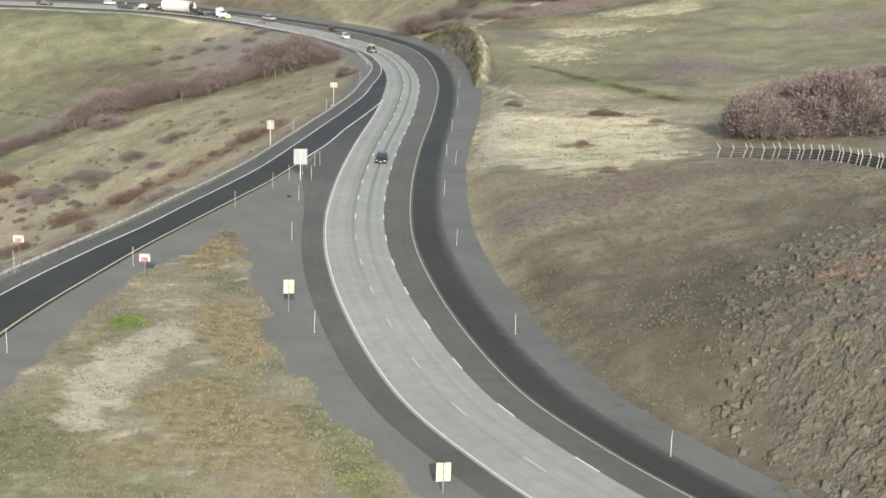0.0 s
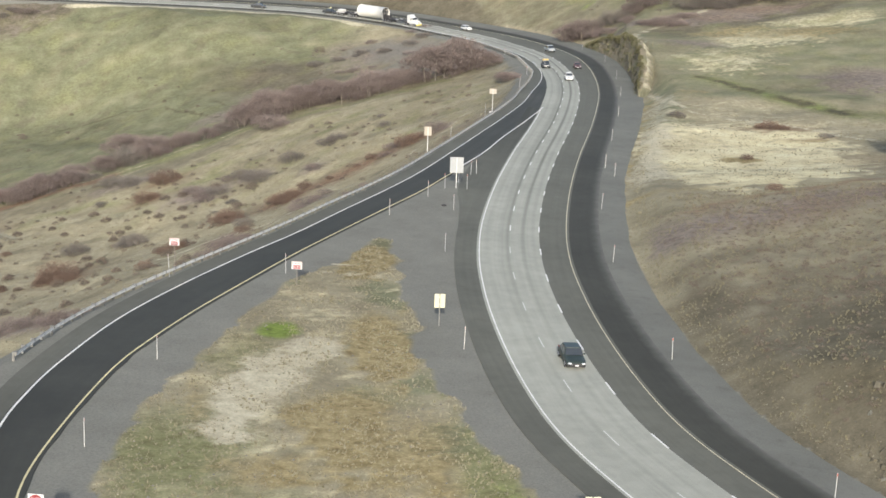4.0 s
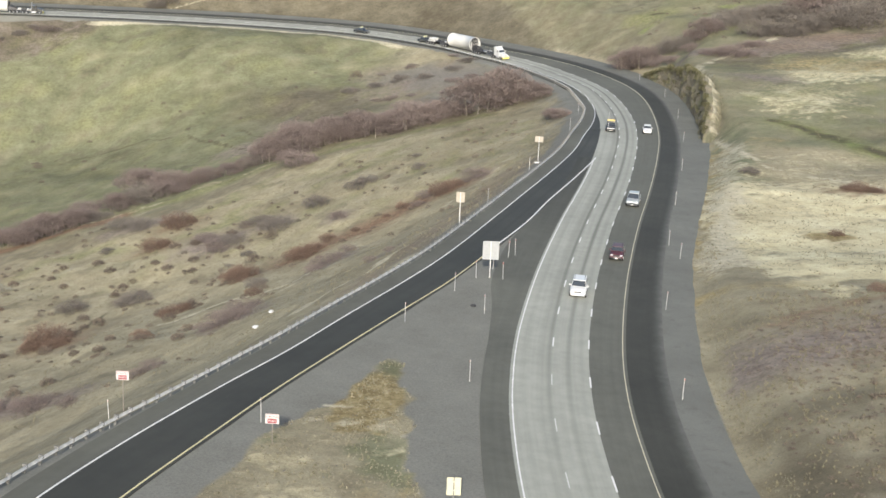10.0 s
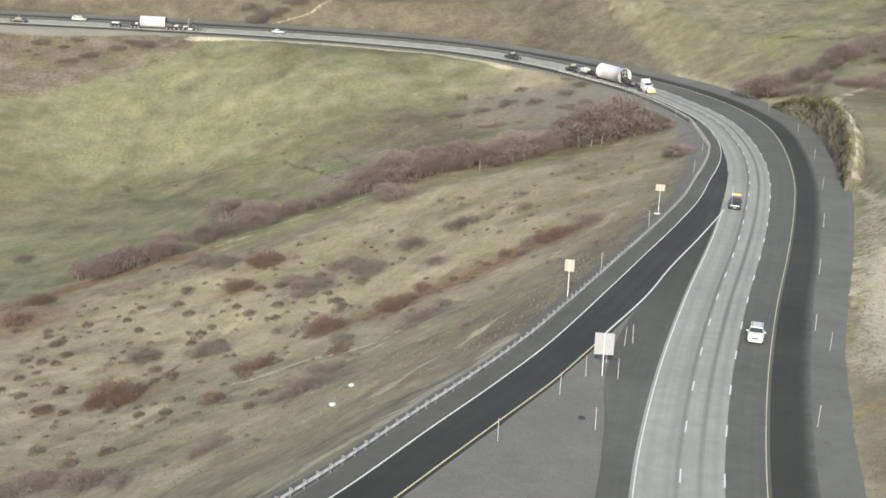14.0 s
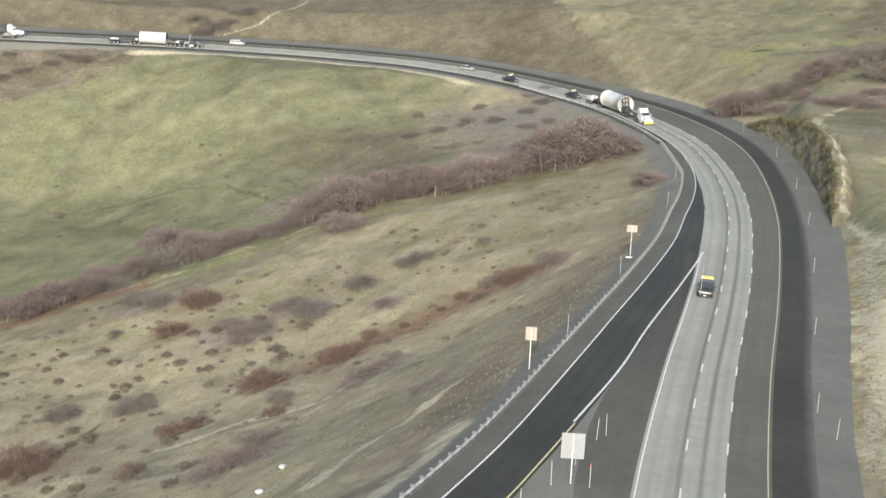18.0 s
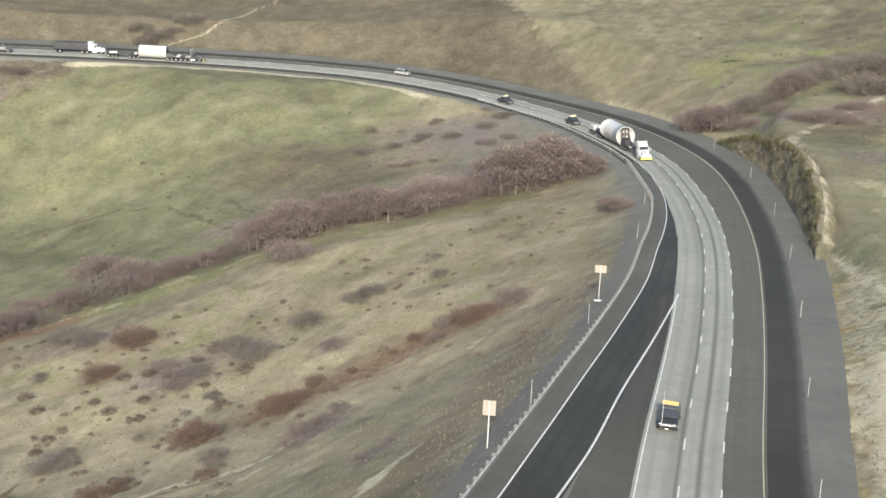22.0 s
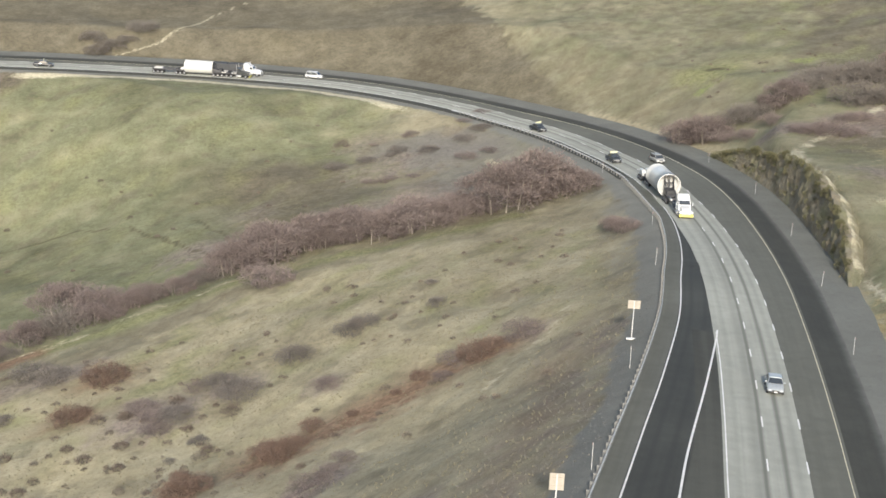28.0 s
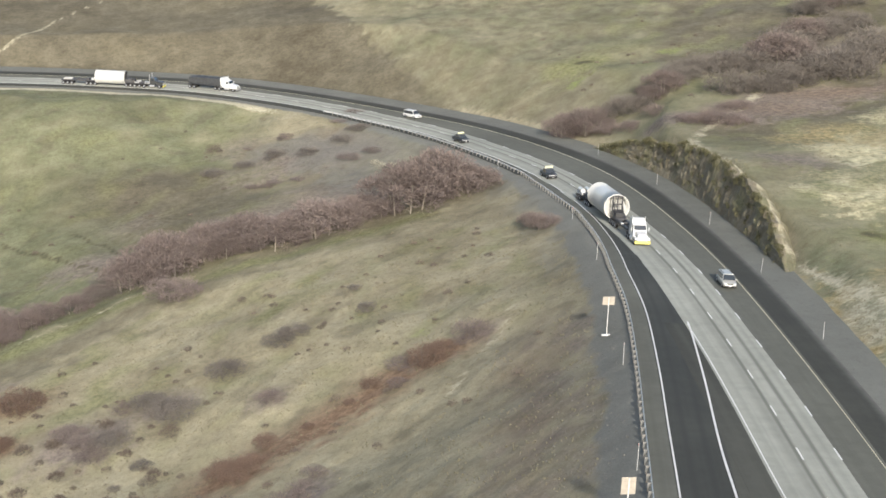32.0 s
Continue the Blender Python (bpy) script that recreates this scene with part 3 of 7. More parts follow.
def cover(x, y, dv, dh):
    """What covers the ground: gravel, green grass, brown brush and bare rock, each 0 to 1."""
    n1, n2 = bumps(x, y, 16, 11), bumps(x, y, 5, 12)
    wob = n1 * 0.8 + n2 * 0.6
    on_shelf = (dv < 0) & (dh < 0)
    r, l = left_of(x, y, ISLAND_RIGHT), left_of(x, y, ISLAND_LEFT)
    island = (1 - smooth01(r + wob, -0.6, 0.8)) * smooth01(l + wob, -0.6, 0.8) * (1 - smooth01(y + wob, -36, -32))
    gravel = np.where(on_shelf, 1 - island, 0.0)
    gravel = np.maximum(gravel, (1 - smooth01(dv + wob, 1.5, 5.5)) * (dv >= 0))
    gravel = np.maximum(gravel, (1 - smooth01(dh + wob * 0.3, -0.2, 0.3)) * (dh >= 0))
    talus = (1 - smooth01(dv + 3 * wob, 5, 20)) * smooth01(y, 30, 75) * (1 - smooth01(y, 262, 285)) * (dv > 0)
    far_scree = (dv > 0) * (1 - smooth01(dv + 5 * wob, 22, 42)) * smooth01(y, 208, 222) * (1 - smooth01(y + 4 * n1, 276, 292)) * smooth01(x, -52, -36)
    gravel = np.maximum(gravel, np.maximum((0.1 + 0.3 * smooth01(y, 110, 150) + 0.15 * n1) * talus, 0.46 * far_scree))
    creek = y - np.interp(x, [-260, -170, -95, -50, -20, 6], [118, 128, 148, 178, 190, 196])
    dirt = talus * (0.28 + 0.28 * n2 + 0.18 * n1)
    hill = smooth01(creek + 6 * n1, 4, 22) * (dv > 0) * (1 - talus) * smooth01(-x, 18, 52)
    east = (dh > 3) * smooth01(x, 20, 60) * smooth01(y + 10 * n1, 76, 112) * (0.56 + 0.15 * n1)
    beyond = (dh > 3) * smooth01(y + 6 * n1, 262, 285) * smooth01(x, -30, 10)
    green = np.maximum(hill * (0.75 + 0.2 * n1), np.maximum(east, beyond * (0.5 + 0.2 * n1)))
    green = np.maximum(green, (dh > 0) * np.exp(-(((dh - 5 - 2 * n1) / 5) ** 2)) * smooth01(y, 40, 65) * (1 - smooth01(y, 124, 136)) * (0.7 + 0.2 * n2))
    green = np.maximum(green, island * smooth01(n1 + 0.5 * n2 + 0.1 * (r + 5), 0.0, 0.8) * 0.75)
    brown = np.exp(-((creek - 6 + 5 * n2) / 9) ** 2) * (dv > 4) * 0.55
    brown = np.maximum(brown, smooth01(n1 + 0.5 * n2, 0.35, 0.8) * (dv > 8) * (creek < 0) * 0.42)
    brown = np.maximum(brown, smooth01(n1 + 0.6 * n2, 0.35, 0.9) * (creek > 14) * (dv > 8) * 0.45)
    scar = smooth01(creek, 10, 24) * np.exp(-((x + 42 + 0.35 * (y - 215)) / 22) ** 2) * (dv > 0) * smooth01(-y, -285, -262)
    brown = np.maximum(brown, np.maximum(0.95 * scar, dirt))
    rim = (dh > 0) * smooth01(y, 240, 330) * (1 - smooth01(x + 0.35 * (y - 330) + 3 * n2, 0, 7)) * (1 - smooth01(y + 0.2 * x, 430, 470))
    brown = np.maximum(brown, (0.88 + 0.1 * n2) * rim)
    green = np.maximum(green, 0.7 * rim)
    ravine = (dv > 3) * smooth01(y - 281 - 0.73 * (x + 191) + 3 * n1 + 2 * n2, -2, 4) * smooth01(-x, 138, 146)
    brown = np.maximum(brown, ravine)
    brown = np.maximum(brown, far_scree * (0.55 + 0.2 * n2))
    near_hill = (dh > -1.5) * (1 - smooth01(y + 4 * n1 - 0.35 * (x - 30), 4, 14)) * smooth01(x, 18, 26)
    brown = np.maximum(brown, near_hill * (0.3 + 0.5 * smooth01(-y + 6 * n1, 36, 76) + 0.12 * n1 + 0.15 * n2))
    brown = np.maximum(brown, (dh > 6) * smooth01(x, 50, 80) * smooth01(y, 200, 235) * (0.3 + 0.45 * n1 + 0.2 * n2))
    foot = (dh > 2) * (1 - smooth01(dh + 5 * n1, 14, 40)) * smooth01(y, 232, 256) * smooth01(x, -16, 4)
    brown = np.maximum(brown, foot * (0.46 + 0.12 * n2))
    upper = (dh > 6) * smooth01(x - 0.25 * (y - 260) + 6 * n1, 52, 66) * smooth01(y - 0.3 * (x - 60) + 6 * n2, 248, 262)
    brown = np.maximum(brown, upper * (0.75 + 0.15 * n2))
    brown = np.maximum(brown, beyond * (0.36 + 0.2 * n2))
    bank_e = (dh > 0) * np.exp(-(((y - 205 - 0.55 * (x - 60)) / 22) ** 2)) * smooth01(x, 44, 62) * 0.75
    brown = np.maximum(brown, bank_e)
    return np.stack([gravel, np.clip(green, 0, 1), np.clip(brown, 0, 1), island], 1)


gx, gy = spread(-150, 100, 1.05, 4200, 1.15), spread(-128, 372, 1.15, 4200, 1.15)
GX, GY = np.meshgrid(gx, gy)
flat_x, flat_y = GX.ravel(), GY.ravel()
gz, gdv, gdh = land(flat_x, flat_y)
far_out = np.maximum(np.hypot(flat_x, flat_y - 100) - 420, 0)
gz = np.where(far_out > 0, gz * np.exp(-far_out / 300) + (1 - np.exp(-far_out / 300)) * np.minimum(10 + far_out * 0.05, 60), gz)
nx = len(gx)
quad = (np.arange(len(gy) - 1)[:, None] * nx + np.arange(nx - 1)[None]).ravel()
ground = mesh_object("ground", np.stack([flat_x, flat_y, gz], 1).tolist(), np.stack([quad, quad + 1, quad + nx + 1, quad + nx], 1).tolist(), [], smooth=True)
tagged(ground, "dry grassy hillside and valley ground with brush and gravel", "ground", kind="structure")
att = ground.data.attributes.new("cover", "FLOAT_COLOR", "POINT")
att.data.foreach_set("color", cover(flat_x, flat_y, gdv, gdh).astype(np.float32).ravel())


def ground_material():
    m, n, l, b = nodes_of("hillside")
    geo = n.new("ShaderNodeNewGeometry").outputs["Position"]
    a = n.new("ShaderNodeAttribute")
    a.attribute_name = "cover"
    sep = n.new("ShaderNodeSeparateColor")
    l.new(a.outputs["Color"], sep.inputs[0])
    big, mid, fine, grit = (noise_node(n, l, s, d, r, geo) for s, d, r in ((0.03, 6, 0.6), (0.16, 8, 0.68), (0.9, 8, 0.75), (5.0, 6, 0.75)))
    tan = ramp_node(n, l, mid.outputs[0], [(0.3, (0.185, 0.164, 0.11)), (0.5, (0.233, 0.21, 0.143)), (0.68, (0.282, 0.259, 0.18))]).outputs[0]
    green = ramp_node(n, l, mid.outputs[0], [(0.3, (0.102, 0.107, 0.062)), (0.5, (0.133, 0.137, 0.083)), (0.7, (0.172, 0.174, 0.109))]).outputs[0]
    brown = ramp_node(n, l, mid.outputs[0], [(0.3, (0.078, 0.069, 0.048)), (0.5, (0.107, 0.096, 0.068)), (0.7, (0.142, 0.129, 0.094))]).outputs[0]
    stone = ramp_node(n, l, mid.outputs[0], [(0.25, (0.124, 0.122, 0.104)), (0.5, (0.15, 0.148, 0.129)), (0.75, (0.172, 0.169, 0.147))]).outputs[0]

    def edge(source, spread_by, wide=0.16):
        """The mask with its edge broken up by the finer noise."""
        k = n.new("ShaderNodeMath")
        k.operation = "MULTIPLY_ADD"
        l.new(fine.outputs[0], k.inputs[0])
        k.inputs[1].default_value = spread_by
        l.new(source, k.inputs[2])
        return ramp_node(n, l, k.outputs[0], [(max(0.0, 0.46 - wide + spread_by * 0.5), (0,) * 3), (min(1.0, 0.46 + wide + spread_by * 0.5), (1,) * 3)]).outputs[0]

    col = mixed(n, l, "MIX", edge(sep.outputs[1], 0.5, 0.3), tan, green)
    col = mixed(n, l, "MIX", edge(sep.outputs[2], 0.5, 0.3), col, brown)
    more = n.new("ShaderNodeAttribute")
    more.attribute_name = "cover_more"
    sep2 = n.new("ShaderNodeSeparateColor")
    l.new(more.outputs["Color"], sep2.inputs[0])
    pale = ramp_node(n, l, fine.outputs[0], [(0.3, (0.26, 0.235, 0.165)), (0.6, (0.40, 0.37, 0.27)), (0.8, (0.5, 0.47, 0.38))]).outputs[0]
    fresh = ramp_node(n, l, fine.outputs[0], [(0.3, (0.09, 0.13, 0.03)), (0.7, (0.20, 0.26, 0.06))]).outputs[0]
    russet = ramp_node(n, l, fine.outputs[0], [(0.3, (0.11, 0.073, 0.048)), (0.7, (0.2, 0.14, 0.096))]).outputs[0]
    straw = ramp_node(n, l, mid.outputs[0], [(0.3, (0.34, 0.305, 0.195)), (0.5, (0.44, 0.402, 0.262)), (0.7, (0.53, 0.495, 0.34))]).outputs[0]
    tint = n.new("ShaderNodeAttribute")
    tint.attribute_name = "cover_tint"
    sep3 = n.new("ShaderNodeSeparateColor")
    l.new(tint.outputs["Color"], sep3.inputs[0])
    ochre = ramp_node(n, l, fine.outputs[0], [(0.3, (0.15, 0.118, 0.058)), (0.5, (0.215, 0.176, 0.092)), (0.7, (0.3, 0.256, 0.148))]).outputs[0]
    mauve = ramp_node(n, l, fine.outputs[0], [(0.3, (0.12, 0.1, 0.084)), (0.5, (0.165, 0.14, 0.118)), (0.7, (0.215, 0.185, 0.156))]).outputs[0]
    moss = ramp_node(n, l, fine.outputs[0], [(0.3, (0.124, 0.125, 0.06)), (0.5, (0.162, 0.163, 0.083)), (0.7, (0.202, 0.2, 0.11))]).outputs[0]
    # dark soil colour, which also draws the painted shade below the terrace
    damp_and_shade = ramp_node(n, l, fine.outputs[0], [(0.3, (0.05, 0.046, 0.028)), (0.7, (0.098, 0.09, 0.055))]).outputs[0]
    col = mixed(n, l, "MIX", edge(more.outputs["Alpha"], 0.6), col, straw)
    col = mixed(n, l, "MIX", edge(sep3.outputs[2], 0.28, 0.42), col, moss)
    col = mixed(n, l, "MIX", edge(sep3.outputs[1], 0.5, 0.4), col, mauve)
    col = mixed(n, l, "MIX", edge(sep2.outputs[2], 0.5, 0.42), col, russet)
    col = mixed(n, l, "MIX", edge(sep3.outputs[0], 0.7), col, ochre)
    col = mixed(n, l, "MIX", edge(sep2.outputs[1], 0.5), col, fresh)
    col = mixed(n, l, "MIX", edge(tint.outputs["Alpha"], 0.6), col, damp_and_shade)
    wide = ramp_node(n, l, big.outputs[0], [(0.3, (0.72, 0.7, 0.68)), (0.5, (1, 1, 1)), (0.75, (1.12, 1.1, 1.02))]).outputs[0]
    col = mixed(n, l, "MULTIPLY", 0.8, col, wide)
    tuft = ramp_node(n, l, fine.outputs[0], [(0.32, (0.72, 0.7, 0.67)), (0.52, (1, 1, 1)), (0.75, (1.16, 1.14, 1.08))]).outputs[0]
    col = mixed(n, l, "MULTIPLY", 0.95, col, tuft)
    col = mixed(n, l, "MIX", edge(sep.outputs[0], 0.35), col, stone)
    col = mixed(n, l, "MIX", edge(sep2.outputs[0], 0.7), col, pale)
    col = mixed(n, l, "MULTIPLY", 0.8, col, ramp_node(n, l, grit.outputs[0], [(0.3, (0.6,) * 3), (0.6, (1,) * 3)]).outputs[0])
    l.new(col, b.inputs["Base Color"])
    b.inputs["Roughness"].default_value = 0.95
    b.inputs["Specular IOR Level"].default_value = 0.1
    bp = n.new("ShaderNodeBump")
    bp.inputs["Strength"].default_value, bp.inputs["Distance"].default_value = 0.35, 0.2
    l.new(fine.outputs[0], bp.inputs["Height"])
    l.new(bp.outputs[0], b.inputs["Normal"])
    return m


def cover_more(x, y, dv, dh):
    """Pale rubble, fresh green and russet undergrowth, each 0 to 1."""
    n1, n2 = bumps(x, y, 9, 21), bumps(x, y, 4, 22)
    l, r = left_of(x, y, ISLAND_LEFT), left_of(x, y, ISLAND_RIGHT)
    streak = np.exp(-((band(x + 1.2 * n1, y + n2, [(-12.5, -78), (-15.5, -86), (-16.8, -95), (-17.4, -101)]) / 3.0) ** 2)) * (dv < 0)
    pale = np.clip(streak * (0.85 + 0.35 * n2), 0, 1)
    for line, wide, k in LEDGES:
        pale = np.maximum(pale, k * np.exp(-((band(x + 0.6 * n2, y + 0.6 * n1, line) / wide) ** 2)) * (0.8 + 0.4 * n2))
    tip = np.exp(-(((y + 50 + n1 * 2) / 11) ** 2)) * (l > 0) * (r < 0) * (dv < 0)
    pale = np.maximum(pale, 0.5 * tip * smooth01(n2, -0.1, 0.5))
    verge = (dh > 0) * np.exp(-(((dh - 4 - 2 * n1) / 4) ** 2)) * smooth01(y, -4, 12) * (1 - smooth01(y, 108, 122))
    pale = np.maximum(pale, verge * np.where(y < 62, 0.62, 0.5))
    pale = np.maximum(pale, (dv > 0) * np.exp(-(((dv - 5 - n1 * 1.5) / 2.2) ** 2)) * 0.6 * smooth01(n2 + n1, -0.1, 0.7) * (1 - smooth01(y, 5, 25)))
    pale = np.maximum(pale, (dv > 0) * np.exp(-(((dv - 5.5) / 2.2) ** 2)) * 0.8 * smooth01(-x, 22, 40) * (1 - smooth01(-x, 140, 152)) * smooth01(y, 255, 300))
    field = (dh > 0.2) * smooth01(x + 0.1 * y, 30, 38) * (1 - smooth01(x - 0.12 * y + 5 * n1, 58, 68)) * smooth01(y - 0.5 * (x - 40) + 5 * n1, -14, 2) * (1 - 0.6 * smooth01(y + 6 * n1, 62, 74)) * (1 - smooth01(y + 8 * n1, 92, 118))
    straw = field * np.clip(0.75 + 0.3 * n1 + 0.2 * n2, 0, 1)
    straw = np.maximum(straw, (dh > 6) * spots(x, y, [(66, 150, 16, 22, 0, 0.42), (80, 182, 24, 18, 20, 0.48), (104, 205, 22, 16, 0, 0.45)]))
    ditch = band(x + n2, y, DITCH)
    straw = straw * (1 - 0.95 * np.exp(-((ditch / 3.5) ** 2)))
    isl = (l > 0) * (r < 0) * (dv < 0) * (y < -36)
    straw = np.maximum(straw, isl * np.clip(0.15 * (l < r * -1.0) + 0.1 + 0.3 * n1 + 0.35 * n2, 0, 0.55))
    track = band(x + 0.5 * n2, y + 0.5 * n1, [(44, 126), (46, 150), (48.5, 174), (49, 199), (58.5, 213), (73, 233.5), (87, 252), (99, 259)])
    pale = np.maximum(pale, (dh > 0) * np.exp(-((track / 2.0) ** 2)) * smooth01(y, 120, 128) * (0.5 + 0.2 * n1))
    footpath = band(x + 0.6 * n2, y + 0.4 * n1, [(44.3, 124), (44.6, 99), (47.5, 82.5), (55.6, 75), (67, 64.4), (75.2, 48.5)])
    pale = np.maximum(pale, (dh > 0) * np.exp(-((footpath / 1.0) ** 2)) * (0.62 + 0.2 * n1))
    fresh = np.exp(-((x + 16.4) ** 2 + ((y + 74.5) * 0.75) ** 2) / 5.0)
    for cx, cy, sx, sy in ((43, 279, 5, 6), (70, 289, 8, 4), (-11, 131, 4, 3), (3.5, -112, 2.5, 9)):
        fresh = np.maximum(fresh, 0.42 * np.exp(-(((x - cx + n1) / sx) ** 2) - ((y - cy + n2) / sy) ** 2))
    fresh = np.maximum(fresh, 0.3 * (dh > 0) * np.exp(-(((dh - 4 - 2 * n1) / 3.5) ** 2)) * smooth01(y, 55, 75) * (1 - smooth01(y, 122, 132)))
    far_track = np.abs(x - np.interp(y, [356, 360, 367, 378, 392, 410], [-132, -124, -113, -105, -100, -88]))
    pale = np.maximum(pale, (dh > 0) * np.exp(-((far_track / 1.3) ** 2)) * smooth01(y, 355, 358) * (1 - smooth01(y, 408, 420)) * (x < -80) * 0.5)
    fresh = np.maximum(fresh, 0.45 * np.exp(-((ditch / 3.4) ** 2)))
    russet = (dv > 5) * np.exp(-(((dv - 11 - 2 * n1) / 4.5) ** 2)) * smooth01(y, 12, 30) * (1 - smooth01(y, 105, 125)) * 0.25
    russet = np.maximum(russet, np.exp(-((band(x + 1.5 * n1, y + 1.5 * n2, [(-40, 106), (-33, 109), (-25, 112), (-16, 118)]) / 5.5) ** 2)) * (0.8 + 0.3 * n2))
    russet = np.maximum(russet, 0.8 * np.exp(-((band(x + n2, y + n1, [(-132, 141), (-119, 155), (-104, 163), (-92, 171)]) / 3.0) ** 2)))
    russet = np.maximum(russet, 0.6 * np.exp(-((band(x + n1, y + n2, [(29, -22), (40, -14), (48, -9), (60, -1)]) / 1.2) ** 2)))
    for cx, cy, sx, sy, k in ((-74, 135, 4, 3, 0.8), (-73, 149, 5, 3, 0.7), (-80, 80, 6, 6, 0.6), (-120, 132, 8, 7, 0.7), (-10, 119, 5, 3, 0.8), (60, 65, 6, 2.5, 0.9),
                             (63, 53, 5, 1.5, 0.5), (85, 25, 14, 10, 0.5), (72, 222, 12, 7, 0.35), (92, 232, 14, 5, 0.4)):
        russet = np.maximum(russet, k * np.exp(-(((x - cx + 2 * n1) / (1.3 * sx)) ** 2) - ((y - cy + 2 * n2) / (1.3 * sy)) ** 2))
    mauve = (dh > 2) * np.exp(-(((y + 20 - 0.9 * (x - 52) + 3 * n1) / 9) ** 2)) * smooth01(x, 34, 44) * (1 - smooth01(y, 0, 8))
    russet = np.maximum(russet, 0.3 * mauve)
    return np.stack([np.clip(pale, 0, 1), np.clip(fresh, 0, 1), np.clip(russet, 0, 1), np.clip(straw, 0, 1)], 1)


att = ground.data.attributes.new("cover_more", "FLOAT_COLOR", "POINT")
att.data.foreach_set("color", cover_more(flat_x, flat_y, gdv, gdh).astype(np.float32).ravel())
att = ground.data.attributes.new("cover_tint", "FLOAT_COLOR", "POINT")
att.data.foreach_set("color", cover_tint(flat_x, flat_y, gdv, gdh).astype(np.float32).ravel())
ground.data.materials.append(ground_material())

# ---- the carriageway and the ramp ----
S_ALL = list(np.arange(ALONG[0], ALONG[-1] - 1, 2.0))


def strip(name, offsets, material, lift, s_list=None):
    return up_facing(ribbon(name, [[at_line(s, o, lift) for o in offsets] for s in (s_list or S_ALL)], material, road, ""))


road = tagged(new("road"), "three-lane highway of worn concrete and dark asphalt on a bend", "road", kind="structure")
strip("concrete_lanes", [3.62, 5.4, 7.3, 9.2, 11.3], CONCRETE, 0.0)
strip("asphalt_lane", [-0.35, 1.6, 3.62], ASPHALT, 0.0)
strip("asphalt_shoulder", [-4.3, -2.3, -0.35], NEW_ASPHALT, -0.004)
wobble = [noise.noise((s * 0.11, 2.0, 0)) * 0.35 + noise.noise((s * 0.5, 5.0, 0)) * 0.16 for s in S_ALL]
up_facing(ribbon("gravel_verge", [[at_line(s, o, h) for o, h in ((-verge_width(s) - 0.35 + 0.7 * w, -0.05), (-6.4, -0.035), (-4.25, -0.008))] for s, w in zip(S_ALL, wobble)], GRAVEL, road, "grey gravel verge"))
S_GORE, S_JOIN = s_of(29.0, 92), s_of(33.8, 209)
S_NEAR, S_FAR = [s for s in S_ALL if s < S_GORE], [s for s in S_ALL if s > S_JOIN]
strip("inner_shoulder", [11.3, 12.6, 13.9], INNER_ASPHALT, -0.008, S_NEAR)
strip("inner_shoulder", [11.3, 12.6, 13.9], INNER_ASPHALT, -0.008, S_FAR)


def line_points(points, step=2.0):
    q = catmull([(x, y, 0) for x, y in points], step)
    xy = np.array([(p.x, p.y) for p in q])
    t = np.gradient(xy, axis=0)
    t /= np.linalg.norm(t, axis=1)[:, None]
    return xy, np.stack([-t[:, 1], t[:, 0]], 1)


def across(line, left, offsets, lift):
    rows = [line + left * o for o in offsets]
    zs = [road_z(r[:, 0], r[:, 1]) + lift for r in rows]
    return [[(rows[k][i, 0], rows[k][i, 1], zs[k][i]) for k in range(len(offsets))] for i in range(len(line))]


white_xy, white_left = line_points(RAMP_WHITE)
yellow_xy, yellow_left = line_points(RAMP_YELLOW)
ramp = tagged(new("ramp"), "dark asphalt exit ramp that leaves the highway along the barrier", "road", kind="structure")
# the ramp's surface runs from its white line to its yellow line, and then to the inner edge of the highway
rows = []
for i, (p, nl) in enumerate(zip(white_xy, white_left)):
    w = float(np.interp(p[1], [-300, -12, 5, 34, 92, 120, 150, 186], [5.3, 4.4, 4.3, 4.7, 4.5, 4.2, 2.6, 2.2]))
    if p[1] < 0:
        w = float(np.hypot(*(yellow_xy - p).T).min())
    if p[1] > 88:
        kk, dd = nearest_line(LINE_XY, np.array([p[0]]), np.array([p[1]]))
        w = max(0.05, float(dd[0]) - 11.25 - extra(ALONG[kk[0]])) - 0.3
    rows.append([(p[0] - nl[0] * o, p[1] - nl[1] * o, 0) for o in (-0.2, w * 0.33, w * 0.66, w + 0.35)])
rows = [[(x, y, float(z)) for (x, y, _), z in zip(row, road_z(np.array([q[0] for q in row]), np.array([q[1] for q in row])) - 0.012)] for row in rows]
up_facing(ribbon("ramp_lane", rows, RAMP_ASPHALT, ramp))
rows = []
for y in np.arange(-31, 93, 2.0):
    white = float(np.interp(y, [-5, 14.8, 32.4, 49.6, 70.2, 88.8, 93], [-4.5, 0.1, 4.7, 8.3, 13.1, 17.2, 18.0])) + 0.1
    x1 = max(white + 0.3 if y > 12 else -9, float(np.interp(y, [-31, -20, 0, 12, 30, 60, 90], [0.1, 0.7, 2.5, 4.2, 6.6, 11.4, 16.6])))
    t = min(1.0, max(0.02, (y + 31) / 74))
    x0 = x1 - (x1 - white) * t * t * (3 - 2 * t)
    xs = np.linspace(x0, x1, 3)
    rows.append([(float(x), float(y), float(z)) for x, z in zip(xs, road_z(xs, np.full(3, y)) - 0.02)])
up_facing(ribbon("gore_asphalt", rows, INNER_ASPHALT, ramp))
up_facing(ribbon("ramp_shoulder", across(white_xy, white_left, [0.2, 1.3, 2.3], -0.016), SHOULDER, ramp))


def stripe(name, xy, left, width, material, parent, lift=0.012):
    return up_facing(ribbon(name, across(xy, left, [-width / 2, width / 2], lift), material, parent))


